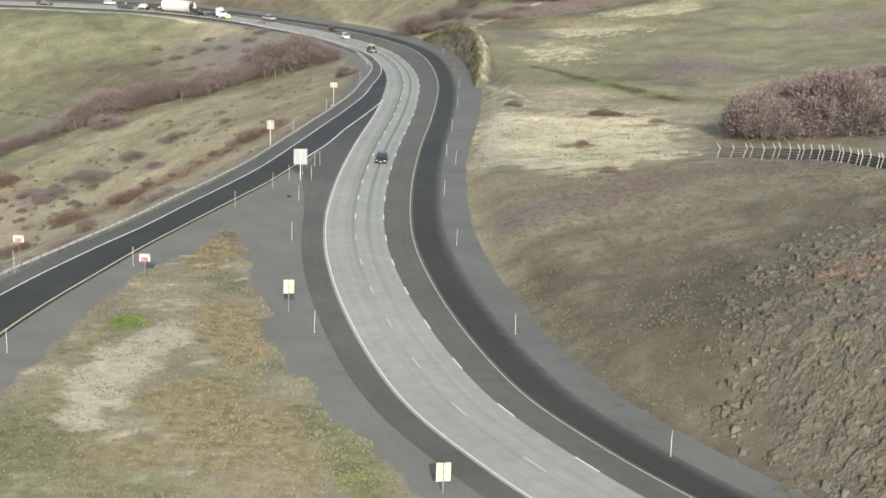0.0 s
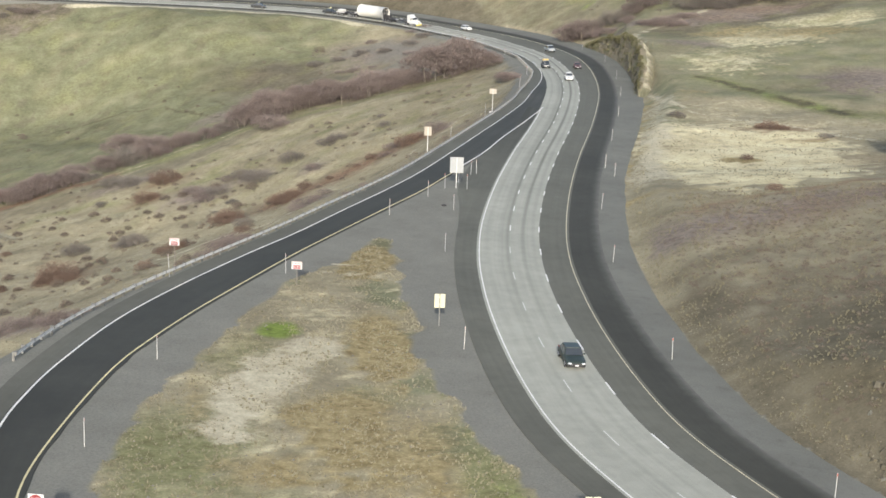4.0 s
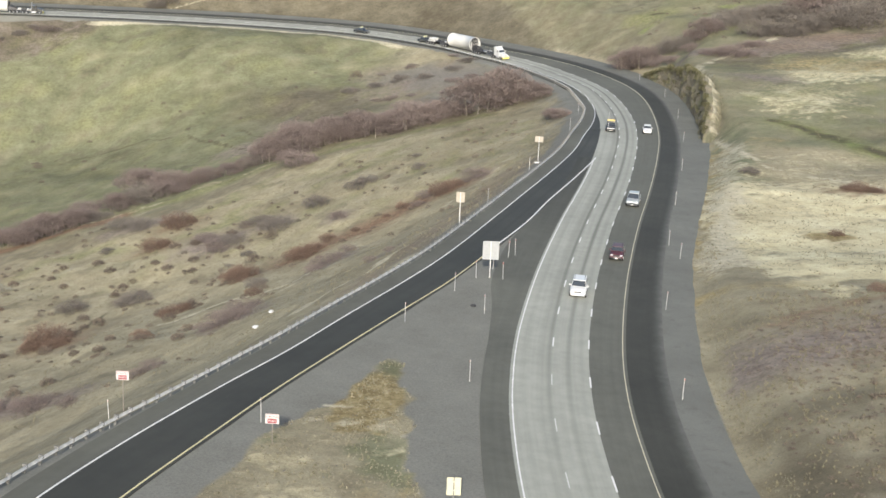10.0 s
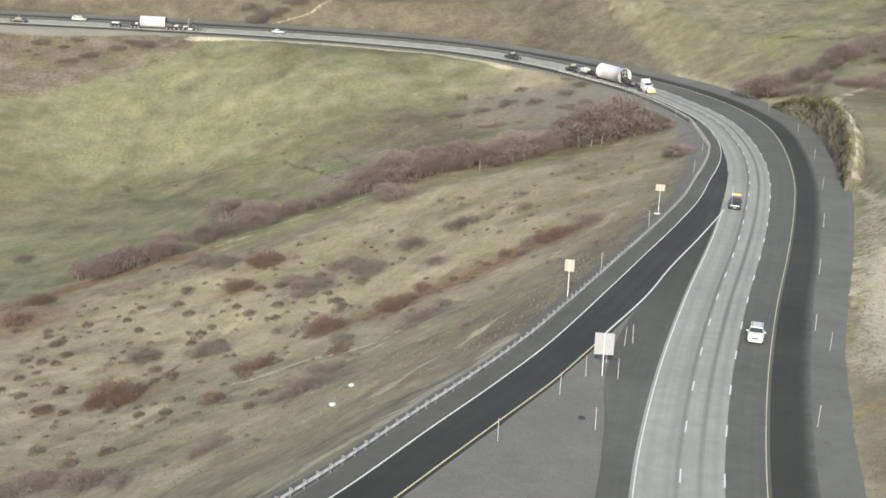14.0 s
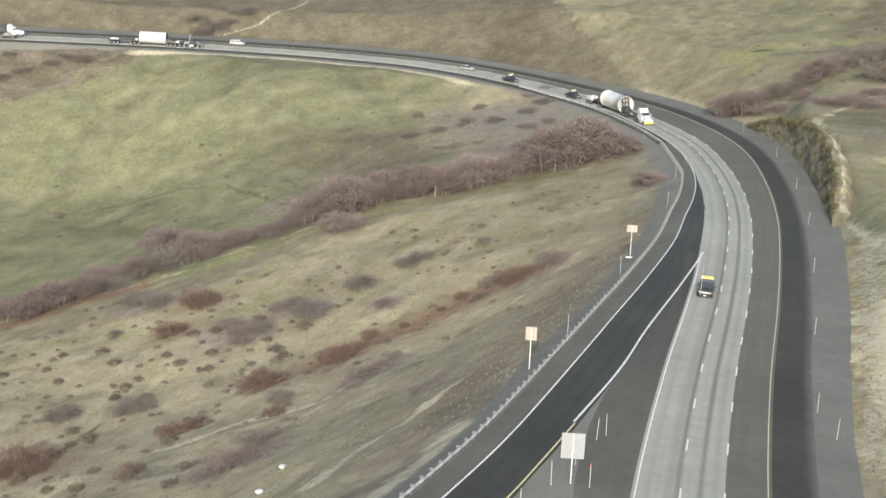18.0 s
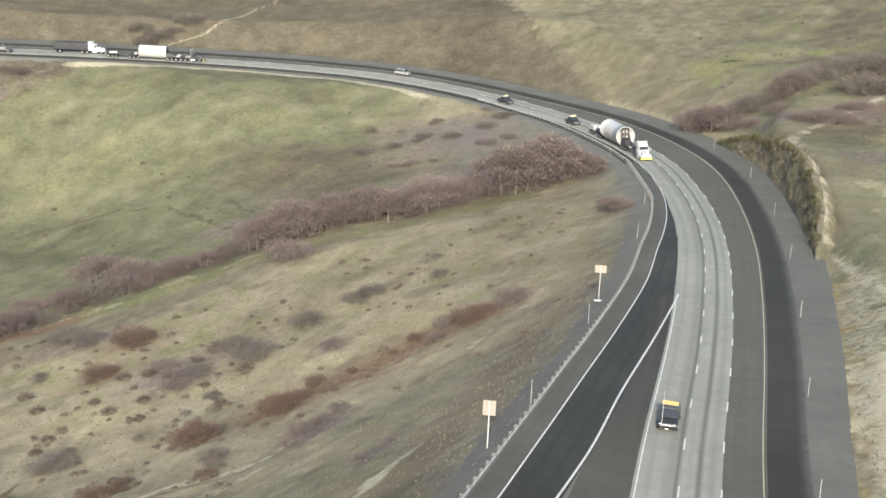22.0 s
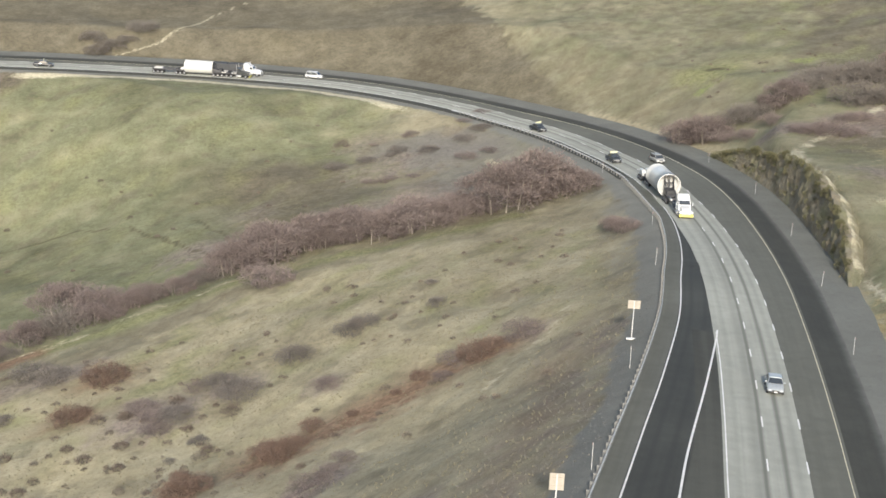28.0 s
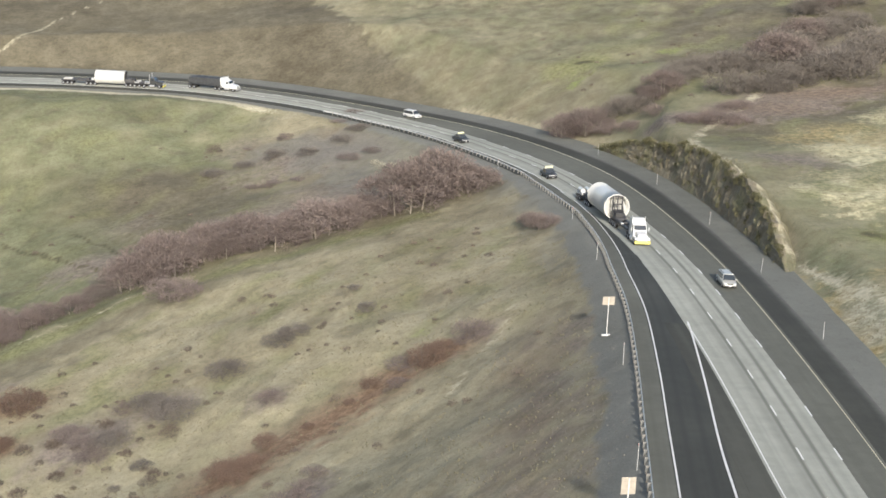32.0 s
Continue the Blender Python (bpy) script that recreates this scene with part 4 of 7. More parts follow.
stripe("edge_line", white_xy, white_left, 0.16, WHITE_PAINT, ramp)
stripe("edge_line", yellow_xy, yellow_left, 0.14, YELLOW_PAINT, ramp)
gore_xy, gore_left = line_points([(0.1, 14.8), (4.7, 32.4), (8.3, 49.6), (13.1, 70.2), (17.2, 88.8), (18.0, 93.0)])
stripe("gore_line", gore_xy, gore_left, 0.21, WHITE_PAINT, ramp)


def painted(name, off, width, material, lift=0.012):
    return strip(name, [off - width / 2, off + width / 2], material, lift)


painted("edge_line", 0.0, 0.09, PALE_YELLOW)
strip("edge_line", [10.92, 11.04], WHITE_PAINT, 0.012, S_NEAR)
strip("edge_line", [10.92, 11.04], WHITE_PAINT, 0.012, S_FAR)
WORN_PAINT = simple("worn_white_paint", (0.42, 0.42, 0.385), 0.65, vary=0.25, scale=1.2)


def lane_dashes(off, anchor, width, worn_to):
    """Dashes of 3 m every 12.19 m along one lane line; those nearer than worn_to along it are rubbed thin."""
    s_list = np.arange(ALONG[0] + 2, ALONG[-1] - 2, 1.0)
    pts = np.array([at_line(q, off, 0.012) for q in s_list])
    arc = np.concatenate([[0], np.cumsum(np.linalg.norm(np.diff(pts, axis=0), axis=1))])
    start = float(np.interp(anchor, s_list, arc))
    meshes = {}
    for k in range(-12, 56):
        mid = start + 12.19 * k
        if not 5 < mid < arc[-1] - 5:
            continue
        a, b = (Vector([float(np.interp(mid + d, arc, pts[:, c])) for c in range(3)]) for d in (-1.55, 1.55))
        worn = np.interp(mid, arc, s_list) < worn_to
        if worn not in meshes:
            w = width * (0.36 if worn else 0.5)
            dash = mesh_object("lane_dash", [(-w, 0, 0), (w, 0, 0), (w, 3.1, 0), (-w, 3.1, 0), (-w, 0, -0.02), (w, 0, -0.02), (w, 3.1, -0.02), (-w, 3.1, -0.02)],
                               [(0, 1, 2, 3), (0, 4, 5, 1), (1, 5, 6, 2), (2, 6, 7, 3), (3, 7, 4, 0)], WORN_PAINT if worn else WHITE_PAINT, road)
            meshes[worn] = dash.data
        else:
            dash = new("lane_dash", meshes[worn])
            dash.parent = road
        dash.matrix_basis = Matrix.Translation(a) @ (b - a).to_track_quat("Y", "Z").to_matrix().to_4x4()


lane_dashes(3.64, 161.8, 0.15, -100)
lane_dashes(7.3, 161.5, 0.14, 152)

# ---- crash barrier, signs, snow poles ----
SIGN_BACK = simple("bare_aluminium", (0.25, 0.262, 0.268), 0.5, 0.2, vary=0.1)
BEIGE_BACK = simple("aged_plywood_sign", (0.27, 0.242, 0.2), 0.75, vary=0.15)
CREAM = simple("cream_reflective_sheet", (0.4, 0.39, 0.28), 0.5, vary=0.08)
SIGN_RED = simple("red_sign_sheet", (0.17, 0.018, 0.026), 0.5, vary=0.1)
SIGN_WHITE = simple("white_sign_sheet", (0.43, 0.43, 0.42), 0.5, vary=0.08)
POLE_WHITE = simple("weathered_white_pole", (0.4, 0.4, 0.385), 0.6, vary=0.2)
POLE_RED = simple("faded_red_band", (0.45, 0.10, 0.06), 0.6)
SIGN_POST = simple("rusty_steel_post", (0.16, 0.14, 0.12), 0.7, 0.2)
DARK_STEEL = simple("dark_steel", (0.05, 0.05, 0.052), 0.55, 0.5)


def shelf_z(x, y):
    return float(road_z(np.array([x]), np.array([y]))[0])


def w_beam(length):
    """A crash barrier's W-shaped beam along +y."""
    prof = [(0.0, 0.31), (0.05, 0.27), (0.08, 0.23), (0.02, 0.17), (0.0, 0.155), (0.02, 0.14), (0.08, 0.08), (0.05, 0.04), (0.0, 0.0)]
    v = [(x, y, z + 0.42) for y in (0, length) for x, z in prof] + [(x - 0.008, y, z + 0.42) for y in (0, length) for x, z in prof]
    n, f = len(prof), []
    for base, flip in ((0, False), (2 * n, True)):
        for k in range(n - 1):
            q = (base + k, base + k + 1, base + n + k + 1, base + n + k)
            f.append(q[::-1] if flip else q)
    return v, f


def barrier():
    edge = VALLEY_EDGE[VALLEY_EDGE[:, 1] > -89]
    seg = np.concatenate([[0], np.cumsum(np.linalg.norm(np.diff(edge, axis=0), axis=1))])
    stop = next(i for i, p in enumerate(edge) if p[1] > 250 and p[0] < -19.5)
    total, step = seg[stop], 1.905 * 1.05
    rail = thing("guardrail", pose(0, 0, 0), "long galvanised W-beam guardrail on posts at the valley edge", "guardrail")
    beam_v, beam_f = w_beam(2 * step + 0.1)
    post_me = beam_me = block_me = None
    for k in range(int(total / step)):
        d = k * step
        p = Vector((np.interp(d, seg, edge[:, 0]), np.interp(d, seg, edge[:, 1]), 0))
        q = Vector((np.interp(d + 2 * step, seg, edge[:, 0]), np.interp(d + 2 * step, seg, edge[:, 1]), 0))
        for w in (p, q):
            w.z = shelf_z(w.x, w.y) - 0.05
        ahead = (q - p).normalized()
        left = Vector((-ahead.y, ahead.x, 0))
        turn = ahead.to_track_quat("Y", "Z").to_matrix().to_4x4()
        if post_me is None:
            bm = bmesh.new()
            box(bm, 0, 0, 0.0, 0.2, 0.16, 1.4, 0.015)
            post = part("post", bm, WOOD_POST, rail)
            bm = bmesh.new()
            box(bm, 0, 0, 0.55, 0.2, 0.16, 0.32, 0.012)
            block = part("blockout", bm, WOOD_POST, rail)
            beam = mesh_object("beam", beam_v, beam_f, GALVANISED, rail)
            post_me, block_me, beam_me = post.data, block.data, beam.data
        else:
            post, block = new("post", post_me), new("blockout", block_me)
            post.parent = block.parent = rail
            beam = new("beam", beam_me) if k % 2 == 0 else None
            if beam:
                beam.parent = rail
        post.matrix_basis = Matrix.Translation(p - left * 0.25) @ turn
        block.matrix_basis = Matrix.Translation(p - left * 0.46) @ turn
        if beam:
            beam.matrix_basis = Matrix.Translation(p - left * 0.57) @ turn @ Matrix.Rotation(math.pi, 4, "Z") @ Matrix.Translation((0, -2 * step - 0.05, 0))


barrier()


def text_part(words, size, material, parent, m):
    c = bpy.data.curves.new("lettering", "FONT")
    c.body, c.size, c.align_x, c.align_y, c.extrude, c.resolution_u = words, size, "CENTER", "CENTER", 0.004, 3
    c.materials.append(material)
    ob = new("lettering", c)
    ob.parent = parent
    ob.matrix_basis = m
    return ob


def panel_sign(name, label, x, y, z, width, height, top, material, posts=(0.0,), turn=0.0, post_r=0.05, foot=False):
    """A flat panel on posts; it faces -y turned by turn degrees. z is the ground, top the panel's upper edge above it."""
    sign = thing(name, pose(x, y, z, 0, 0, turn), label, "sign")
    bm = bmesh.new()
    box(bm, 0, 0, top - height / 2, width, 0.03, height, 0.008)
    panel = part("panel", bm, material, sign)
    for px in posts:
        bm = bmesh.new()
        box(bm, px, -0.06 if material in (SIGN_BACK, BEIGE_BACK) else 0.06, (top - 0.05) / 2 - 0.4, post_r * 2, post_r * 1.6, top + 0.75, 0.008)
        part("post", bm, POLE_WHITE if material is BEIGE_BACK else SIGN_POST if material in (SIGN_RED, SIGN_WHITE) else GALVANISED, sign)
    if foot:
        bm = bmesh.new()
        box(bm, 0, -0.1, 0.12, 1.25, 0.3, 0.22, 0.03)
        part("footing", bm, POLE_WHITE, sign, "pale concrete footing")
    for zz in (top - height * 0.25, top - height * 0.75):
        bm = bmesh.new()
        box(bm, 0, -0.025 if material in (SIGN_BACK, BEIGE_BACK) else 0.025, zz, width * 0.94, 0.03, 0.07, 0.005)
        part("brace", bm, material if material in (SIGN_BACK, BEIGE_BACK) else GALVANISED, sign)
    return sign, panel


panel_sign("exit_sign", "grey bare back of a large exit sign on one post", 0.0, 0.0, shelf_z(0, 0) - 0.1, 1.95, 2.3, 4.55, SIGN_BACK, turn=3)
panel_sign("warning_sign", "beige plywood-backed sign panel on a white post beyond the guardrail", -4.85, 33.3, land_z(-4.85, 33.3), 1.2, 1.5, 1.9 - land_z(-4.85, 33.3), BEIGE_BACK, post_r=0.06)
panel_sign("warning_sign", "small beige sign panel on a post with a pale footing", 7.4, 91.3, land_z(7.4, 91.3), 1.5, 1.05, -1.75 - land_z(7.4, 91.3), BEIGE_BACK, post_r=0.05, foot=True)


def wrong_way(x, y, z, top=2.7):
    sign, panel = panel_sign("wrong_way_sign", "white and red wrong way sign on a thin post", x, y, z, 1.1, 0.84, top, SIGN_RED, post_r=0.03)
    bm = bmesh.new()
    for cx, cz, w, h in ((0, -0.03, 1.1, 0.045), (0, -0.81, 1.1, 0.045), (-0.53, -0.42, 0.045, 0.84), (0.53, -0.42, 0.045, 0.84)):
        box(bm, cx, -0.018, top + cz, w, 0.012, h)
    part("border", bm, SIGN_WHITE, sign, "white border")
    bm = bmesh.new()
    box(bm, 0, -0.019, top - 0.24, 0.97, 0.01, 0.3)
    part("upper_field", bm, SIGN_WHITE, sign, "white upper field")
    for cx in (-0.45, 0.45):
        bm = bmesh.new()
        box(bm, cx, -0.019, top - 0.6, 0.14, 0.01, 0.4)
        part("side_field", bm, SIGN_WHITE, sign, "white side field")
    text_part("WRONG", 0.25, SIGN_RED, sign, pose(0, -0.028, top - 0.24, 90))
    text_part("WAY", 0.3, SIGN_WHITE, sign, pose(0, -0.022, top - 0.6, 90))


wrong_way(-16.5, -58.6, shelf_z(-16.5, -58.6) - 0.15)
wrong_way(-30.9, -50.1, land_z(-30.9, -50.1), 5.9 - land_z(-30.9, -50.1))


def do_not_enter(x, y, z):
    sign, panel = panel_sign("do_not_enter_sign", "square white do not enter sign with a red disc", x, y, z, 1.0, 1.0, 2.7, SIGN_WHITE, turn=-4)
    bm = bmesh.new()
    made = bmesh.ops.create_cone(bm, cap_ends=True, segments=40, radius1=0.46, radius2=0.46, depth=0.012)["verts"]
    bmesh.ops.rotate(bm, cent=(0, 0, 0), matrix=Matrix.Rotation(math.pi / 2, 3, "X"), verts=made)
    bmesh.ops.translate(bm, vec=(0, -0.022, 2.2), verts=made)
    disc = part("disc", bm, SIGN_RED, sign, "red disc")
    bm = bmesh.new()
    box(bm, 0, -0.032, 2.2, 0.72, 0.012, 0.13)
    part("bar", bm, SIGN_WHITE, sign, "white bar")
    text_part("DO NOT", 0.17, SIGN_WHITE, sign, pose(0, -0.034, 2.42, 90))
    text_part("ENTER", 0.17, SIGN_WHITE, sign, pose(0, -0.034, 1.98, 90))


do_not_enter(-25.7, -119.9, shelf_z(-25.7, -119.9) - 0.1)


def twin_panels(x, y, z, top):
    sign = thing("twin_panel_sign", pose(x, y, z, 0, 0, 4), "pair of tall cream panels side by side on one post", "sign", "cream twin panels beside the highway")
    bm = bmesh.new()
    box(bm, 0, 0.05, top / 2 - 0.4, 0.1, 0.08, top + 0.7, 0.006)
    part("post", bm, WOOD_POST, sign, "weathered wooden post")
    for px in (-0.28, 0.28):
        bm = bmesh.new()
        box(bm, px, -0.01, top - 0.7, 0.47, 0.03, 1.4, 0.02)
        part("panel", bm, CREAM, sign)
    for zz in (top - 0.35, top - 1.05):
        bm = bmesh.new()
        box(bm, 0, 0.02, zz, 1.0, 0.03, 0.07)
        part("brace", bm, GALVANISED, sign)


twin_panels(-1.5, -69.8, shelf_z(-1.5, -69.8) - 0.15, 3.35)
twin_panels(9.2, -113.9, shelf_z(9.2, -113.9) - 0.15, 2.4)


def snow_poles():
    first = None
    hill = [(20.2, -75.8), (27.3, -106.6), (18.6, -39.4), (20.3, -8.3), (24.2, 25.0), (28.3, 54.0), (33.1, 86.8), (37.3, 121.0), (39.9, 154.0), (40.7, 190.0), (37.5, 226.0)]
    inner = [(0.9, -76.7), (-1.2, -39.2), (-0.3, -15.8), (-1.6, -0.9), (1.6, -0.7), (0.35, 4.2), (2.2, 10.8), (3.1, 12.1), (-25.5, -85.2), (-26.5, -105.6),
             (-8.6, -21.4), (-3.9, -7.4), (-18.2, -54.0), (-30.0, -57.5), (24.9, 17.7), (-1.0, 44.5), (5.6, 76.0), (14.6, 128.0), (17.8, 160.0), (14.0, 216.0)]
    for i, (x, y) in enumerate(hill + inner):
        lean = ((i * 37) % 7 - 3) * 0.8
        z = max(shelf_z(x, y) - 0.2, land_z(x, y) - 0.15)
        if first is None:
            first = thing("snow_pole", pose(x, y, z, 0, lean, 0), "thin white snow pole on the gravel verge", "pole", "snow poles along the roads")
            bm = bmesh.new()
            rod(bm, (0, 0, -0.3), (0, 0, 2.35), 0.03, 0.026, 8)
            part("pole", bm, POLE_WHITE, first)
            bm = bmesh.new()
            box(bm, 0, -0.036, 2.2, 0.07, 0.012, 0.18)
            part("reflector", bm, POLE_RED, first, "small red reflector")
        else:
            copy_thing(first, pose(x, y, z, lean * 0.6, lean, i * 23))


snow_poles()

# ---- vehicles ----
GLASS = simple("tinted_glass", (0.03, 0.035, 0.04), 0.08, 0.0, vary=0.1, coat=0.5)
RUBBER = simple("tyre_rubber", (0.022, 0.022, 0.023), 0.85, bump=0.004)
RIM = simple("wheel_rim", (0.45, 0.46, 0.47), 0.35, 0.8)
LAMP = simple("headlamp_lens", (0.55, 0.56, 0.57), 0.2, coat=0.4, vary=0.05)
TAIL = simple("tail_lamp_lens", (0.35, 0.02, 0.02), 0.25, coat=0.5)
TRIM = simple("black_trim", (0.026, 0.026, 0.026), 0.8)
PLATE = simple("plate", (0.5, 0.5, 0.49), 0.5)
PAINT_WHITE = simple("white_car_paint", (0.46, 0.465, 0.455), 0.4, vary=0.06, coat=0.2)
PAINT_SILVER = simple("silver_car_paint", (0.27, 0.29, 0.292), 0.42, 0.15, vary=0.08, coat=0.2)
PAINT_CHAMPAGNE = simple("pale_silver_paint", (0.3, 0.3, 0.28), 0.42, 0.15, vary=0.08, coat=0.2)
PAINT_BLACK = simple("black_car_paint", (0.02, 0.022, 0.022), 0.45, vary=0.1, coat=0.2)
PAINT_GREEN = simple("dark_green_paint", (0.016, 0.024, 0.019), 0.5, vary=0.1, coat=0.05)
PAINT_RED = simple("dark_red_paint", (0.05, 0.012, 0.015), 0.5, vary=0.1, coat=0.08)
PAINT_BLUE = simple("blue_paint", (0.04, 0.10, 0.30), 0.3, vary=0.1, coat=0.6)
SAFETY_YELLOW = simple("yellow_banner", (0.52, 0.47, 0.11), 0.6, vary=0.1)
BOARD_YELLOW = simple("faded_yellow_board", (0.33, 0.25, 0.09), 0.6, vary=0.1)
SAFETY_GREEN = simple("yellow_green_board", (0.4, 0.4, 0.26), 0.6, vary=0.1)
TOWER_WHITE = simple("tower_paint", (0.43, 0.428, 0.402), 0.4, vary=0.05, scale=0.5, coat=0.2)
COVER_WHITE = simple("off_white_cover", (0.3, 0.3, 0.285), 0.7, vary=0.12, scale=0.8)
TARP = simple("black_tarp", (0.028, 0.03, 0.032), 0.65, vary=0.3, scale=1.5, bump=0.03)
BRUSHED = simple("polished_steel", (0.42, 0.42, 0.41), 0.4, 0.6)


def extruded(bm, profile, half, taper=1.0, bevel=0.05):
    """A side outline (y, z) pulled across to +-half; the upper points drawn in by taper."""
    zs = [z for _, z in profile]
    lo, hi = min(zs), max(zs)
    rings = []
    for sx in (-1, 1):
        rings.append([bm.verts.new((sx * half * (1 - (1 - taper) * (z - lo) / (hi - lo)), y, z)) for y, z in profile])
    a, b = rings
    n = len(profile)
    bm.faces.new(a)
    bm.faces.new(b[::-1])
    for k in range(n):
        bm.faces.new((a[k], b[k], b[(k + 1) % n], a[(k + 1) % n])[::-1])
    if bevel:
        bmesh.ops.bevel(bm, geom=bm.edges[:], offset=bevel, segments=2, affect="EDGES", profile=0.6)
    bmesh.ops.recalc_face_normals(bm, faces=bm.faces[:])


def wheel(parent, x, y, r, width, name="wheel"):
    bm = bmesh.new()
    rod(bm, (-width / 2, 0, 0), (width / 2, 0, 0), r, sides=22)
    w = part(name, bm, RUBBER, parent)
    w.matrix_basis = pose(x, y, r)
    bm = bmesh.new()
    side = 1 if x > 0 else -1
    rod(bm, (side * (width / 2 - 0.03), 0, 0), (side * (width / 2 + 0.012), 0, 0), r * 0.62, r * 0.5 if side > 0 else None, sides=18)
    part("rim", bm, RIM, w, "steel rim")


def quad(name, pts, material, parent, thick=0.012, label=""):
    """A thin pane through four corners."""
    p = [Vector(q) for q in pts]
    nrm = (p[1] - p[0]).cross(p[3] - p[0]).normalized() * thick
    v = [q + nrm for q in p] + [q - nrm for q in p]
    f = [(0, 1, 2, 3), (7, 6, 5, 4)] + [(k, k + 4, (k + 1) % 4 + 4, (k + 1) % 4) for k in range(4)]
    return mesh_object(name, v, f, material, parent, label)


def car(name, label, paint, style, length=4.7, width=1.82, height=1.48, board=None):
    """A car that points along +y. style: sedan, suv, van or pickup."""
    ob = thing(name, pose(0, 0, 0), label, "pickup truck" if style == "pickup" else "car")
    f, b, hw = length / 2, -length / 2, width / 2
    belt = {"sedan": 0.92, "suv": 1.08, "van": 1.05, "pickup": 1.12}[style]
    hood = belt - (0.10 if style == "sedan" else 0.06)
    cab = {"sedan": (0.95, 0.25, -1.15, -1.75), "suv": (1.0, 0.45, -1.9, -2.2), "van": (1.55, 0.75, -1.9, -2.2), "pickup": (1.15, 0.6, -0.85, -1.0)}[style]
    k = length / 4.7
    y0, y1, y2, y3 = (c * k for c in cab)
    bm = bmesh.new()
    tops = {"sedan": [(-2.35, 0.6, 0.8), (-2.3, 0.86, 0.9), (-2.05, 0.95, 0.97), (-1.6, 0.95, 1.0), (0.0, 0.92, 1.0), (0.95, 0.92, 1.0), (1.25, 0.89, 0.99), (1.8, 0.8, 0.97), (2.12, 0.7, 0.9), (2.28, 0.6, 0.8), (2.35, 0.48, 0.66)],
            "suv": [(-2.35, 0.65, 0.84), (-2.31, 0.98, 0.92), (-2.1, 1.05, 0.98), (0.0, 1.06, 1.0), (0.95, 1.05, 1.0), (1.25, 1.02, 0.99), (1.85, 0.93, 0.97), (2.15, 0.82, 0.91), (2.29, 0.7, 0.82), (2.35, 0.52, 0.7)],
            "pickup": [(-2.35, 0.7, 0.93), (-2.33, 1.09, 0.96), (-2.1, 1.11, 0.99), (-0.9, 1.11, 1.0), (1.1, 1.1, 1.0), (1.35, 1.08, 0.99), (2.0, 1.03, 0.98), (2.22, 0.95, 0.93), (2.32, 0.8, 0.86), (2.35, 0.6, 0.8)]}
    low = 0.42 if style == "pickup" else 0.27
    rings = []
    for y, zt, w in tops["suv" if style == "van" else style]:
        zt, w = zt * belt / {"sedan": 0.92, "suv": 1.06, "van": 1.06, "pickup": 1.11}[style], w * hw
        zb = low + (0.12 if abs(y) > 2.25 else 0.0)
        half = [(0, zb), (w * 0.88, zb), (w * 0.98, zb + 0.12), (w, zb + (zt - zb) * 0.5), (w * 0.97, zt - 0.12), (w * 0.9, zt - 0.035), (w * 0.55, zt), (0, zt + 0.015)]
        ring = half + [(-x, z) for x, z in half[-2:0:-1]]
        rings.append([bm.verts.new((x, y * k, z)) for x, z in ring])
    for ra, rb in zip(rings[:-1], rings[1:]):
        for q in range(len(ra)):
            bm.faces.new((ra[q], ra[(q + 1) % len(ra)], rb[(q + 1) % len(rb)], rb[q]))
    bm.faces.new(rings[0])
    bm.faces.new(rings[-1][::-1])
    bmesh.ops.recalc_face_normals(bm, faces=bm.faces[:])
    body = part("body", bm, paint, ob, smooth=True)
    # the glasshouse and the roof
    rw, top = hw * 0.76, height
    bm = bmesh.new()
    extruded(bm, [(y3 + 0.02, belt - 0.03), (y2, top - 0.05), (y1, top - 0.05), (y0, belt - 0.03)], hw * 0.93, rw / (hw * 0.93), 0.06)
    part("cabin", bm, paint, ob)
    bm = bmesh.new()
    box(bm, 0, (y1 + y2) / 2, top - 0.045, rw * 2 - 0.02, y1 - y2 + 0.1, 0.08, 0.038)
    part("roof", bm, paint, ob)
    e = 0.012

    def face(ya, yb, inset):
        za, zb = belt + 0.03, top - 0.085
        ta, tb = (za - belt) / (top - belt), (zb - belt) / (top - belt)
        xa, xb = hw * 0.93 + (rw - hw * 0.93) * ta - inset, hw * 0.93 + (rw - hw * 0.93) * tb - inset
        pa, pb = ya + (yb - ya) * ta, ya + (yb - ya) * tb
        return xa, xb, pa, pb, za, zb

    xa, xb, pa, pb, za, zb = face(y0, y1, 0.06)
    quad("windshield", [(-xa, pa + e, za), (xa, pa + e, za), (xb, pb + e, zb), (-xb, pb + e, zb)], GLASS, ob)
    xa, xb, pa, pb, za, zb = face(y3, y2, 0.07)
    quad("rear_window", [(xa, pa - e, za), (-xa, pa - e, za), (-xb, pb - e, zb), (xb, pb - e, zb)], GLASS, ob)
    xa, xb, fa, fb, za, zb = face(y0 - 0.22, y1 - 0.08, 0.0)
    _, _, ra, rb, _, _ = face(y3 + 0.22, y2 + 0.1, 0.0)
    mid = (fb + rb) / 2
    for sx in (-1, 1):
        for u0, u1, v0, v1 in ((fa, mid + 0.04, fb, mid + 0.04), (mid - 0.04, ra, mid - 0.04, rb)):
            pts = [(sx * (xa + e), u0, za), (sx * (xa + e), u1, za), (sx * (xb + e), v1, zb), (sx * (xb + e), v0, zb)]
            quad("side_window", pts if sx < 0 else pts[::-1], GLASS, ob)
        bm = bmesh.new()
        box(bm, sx * (hw * 0.93 + 0.14), y0 - 0.35, belt + 0.07, 0.2, 0.1, 0.15, 0.03)
        part("mirror", bm, paint if style != "pickup" else TRIM, ob)
        bm = bmesh.new()
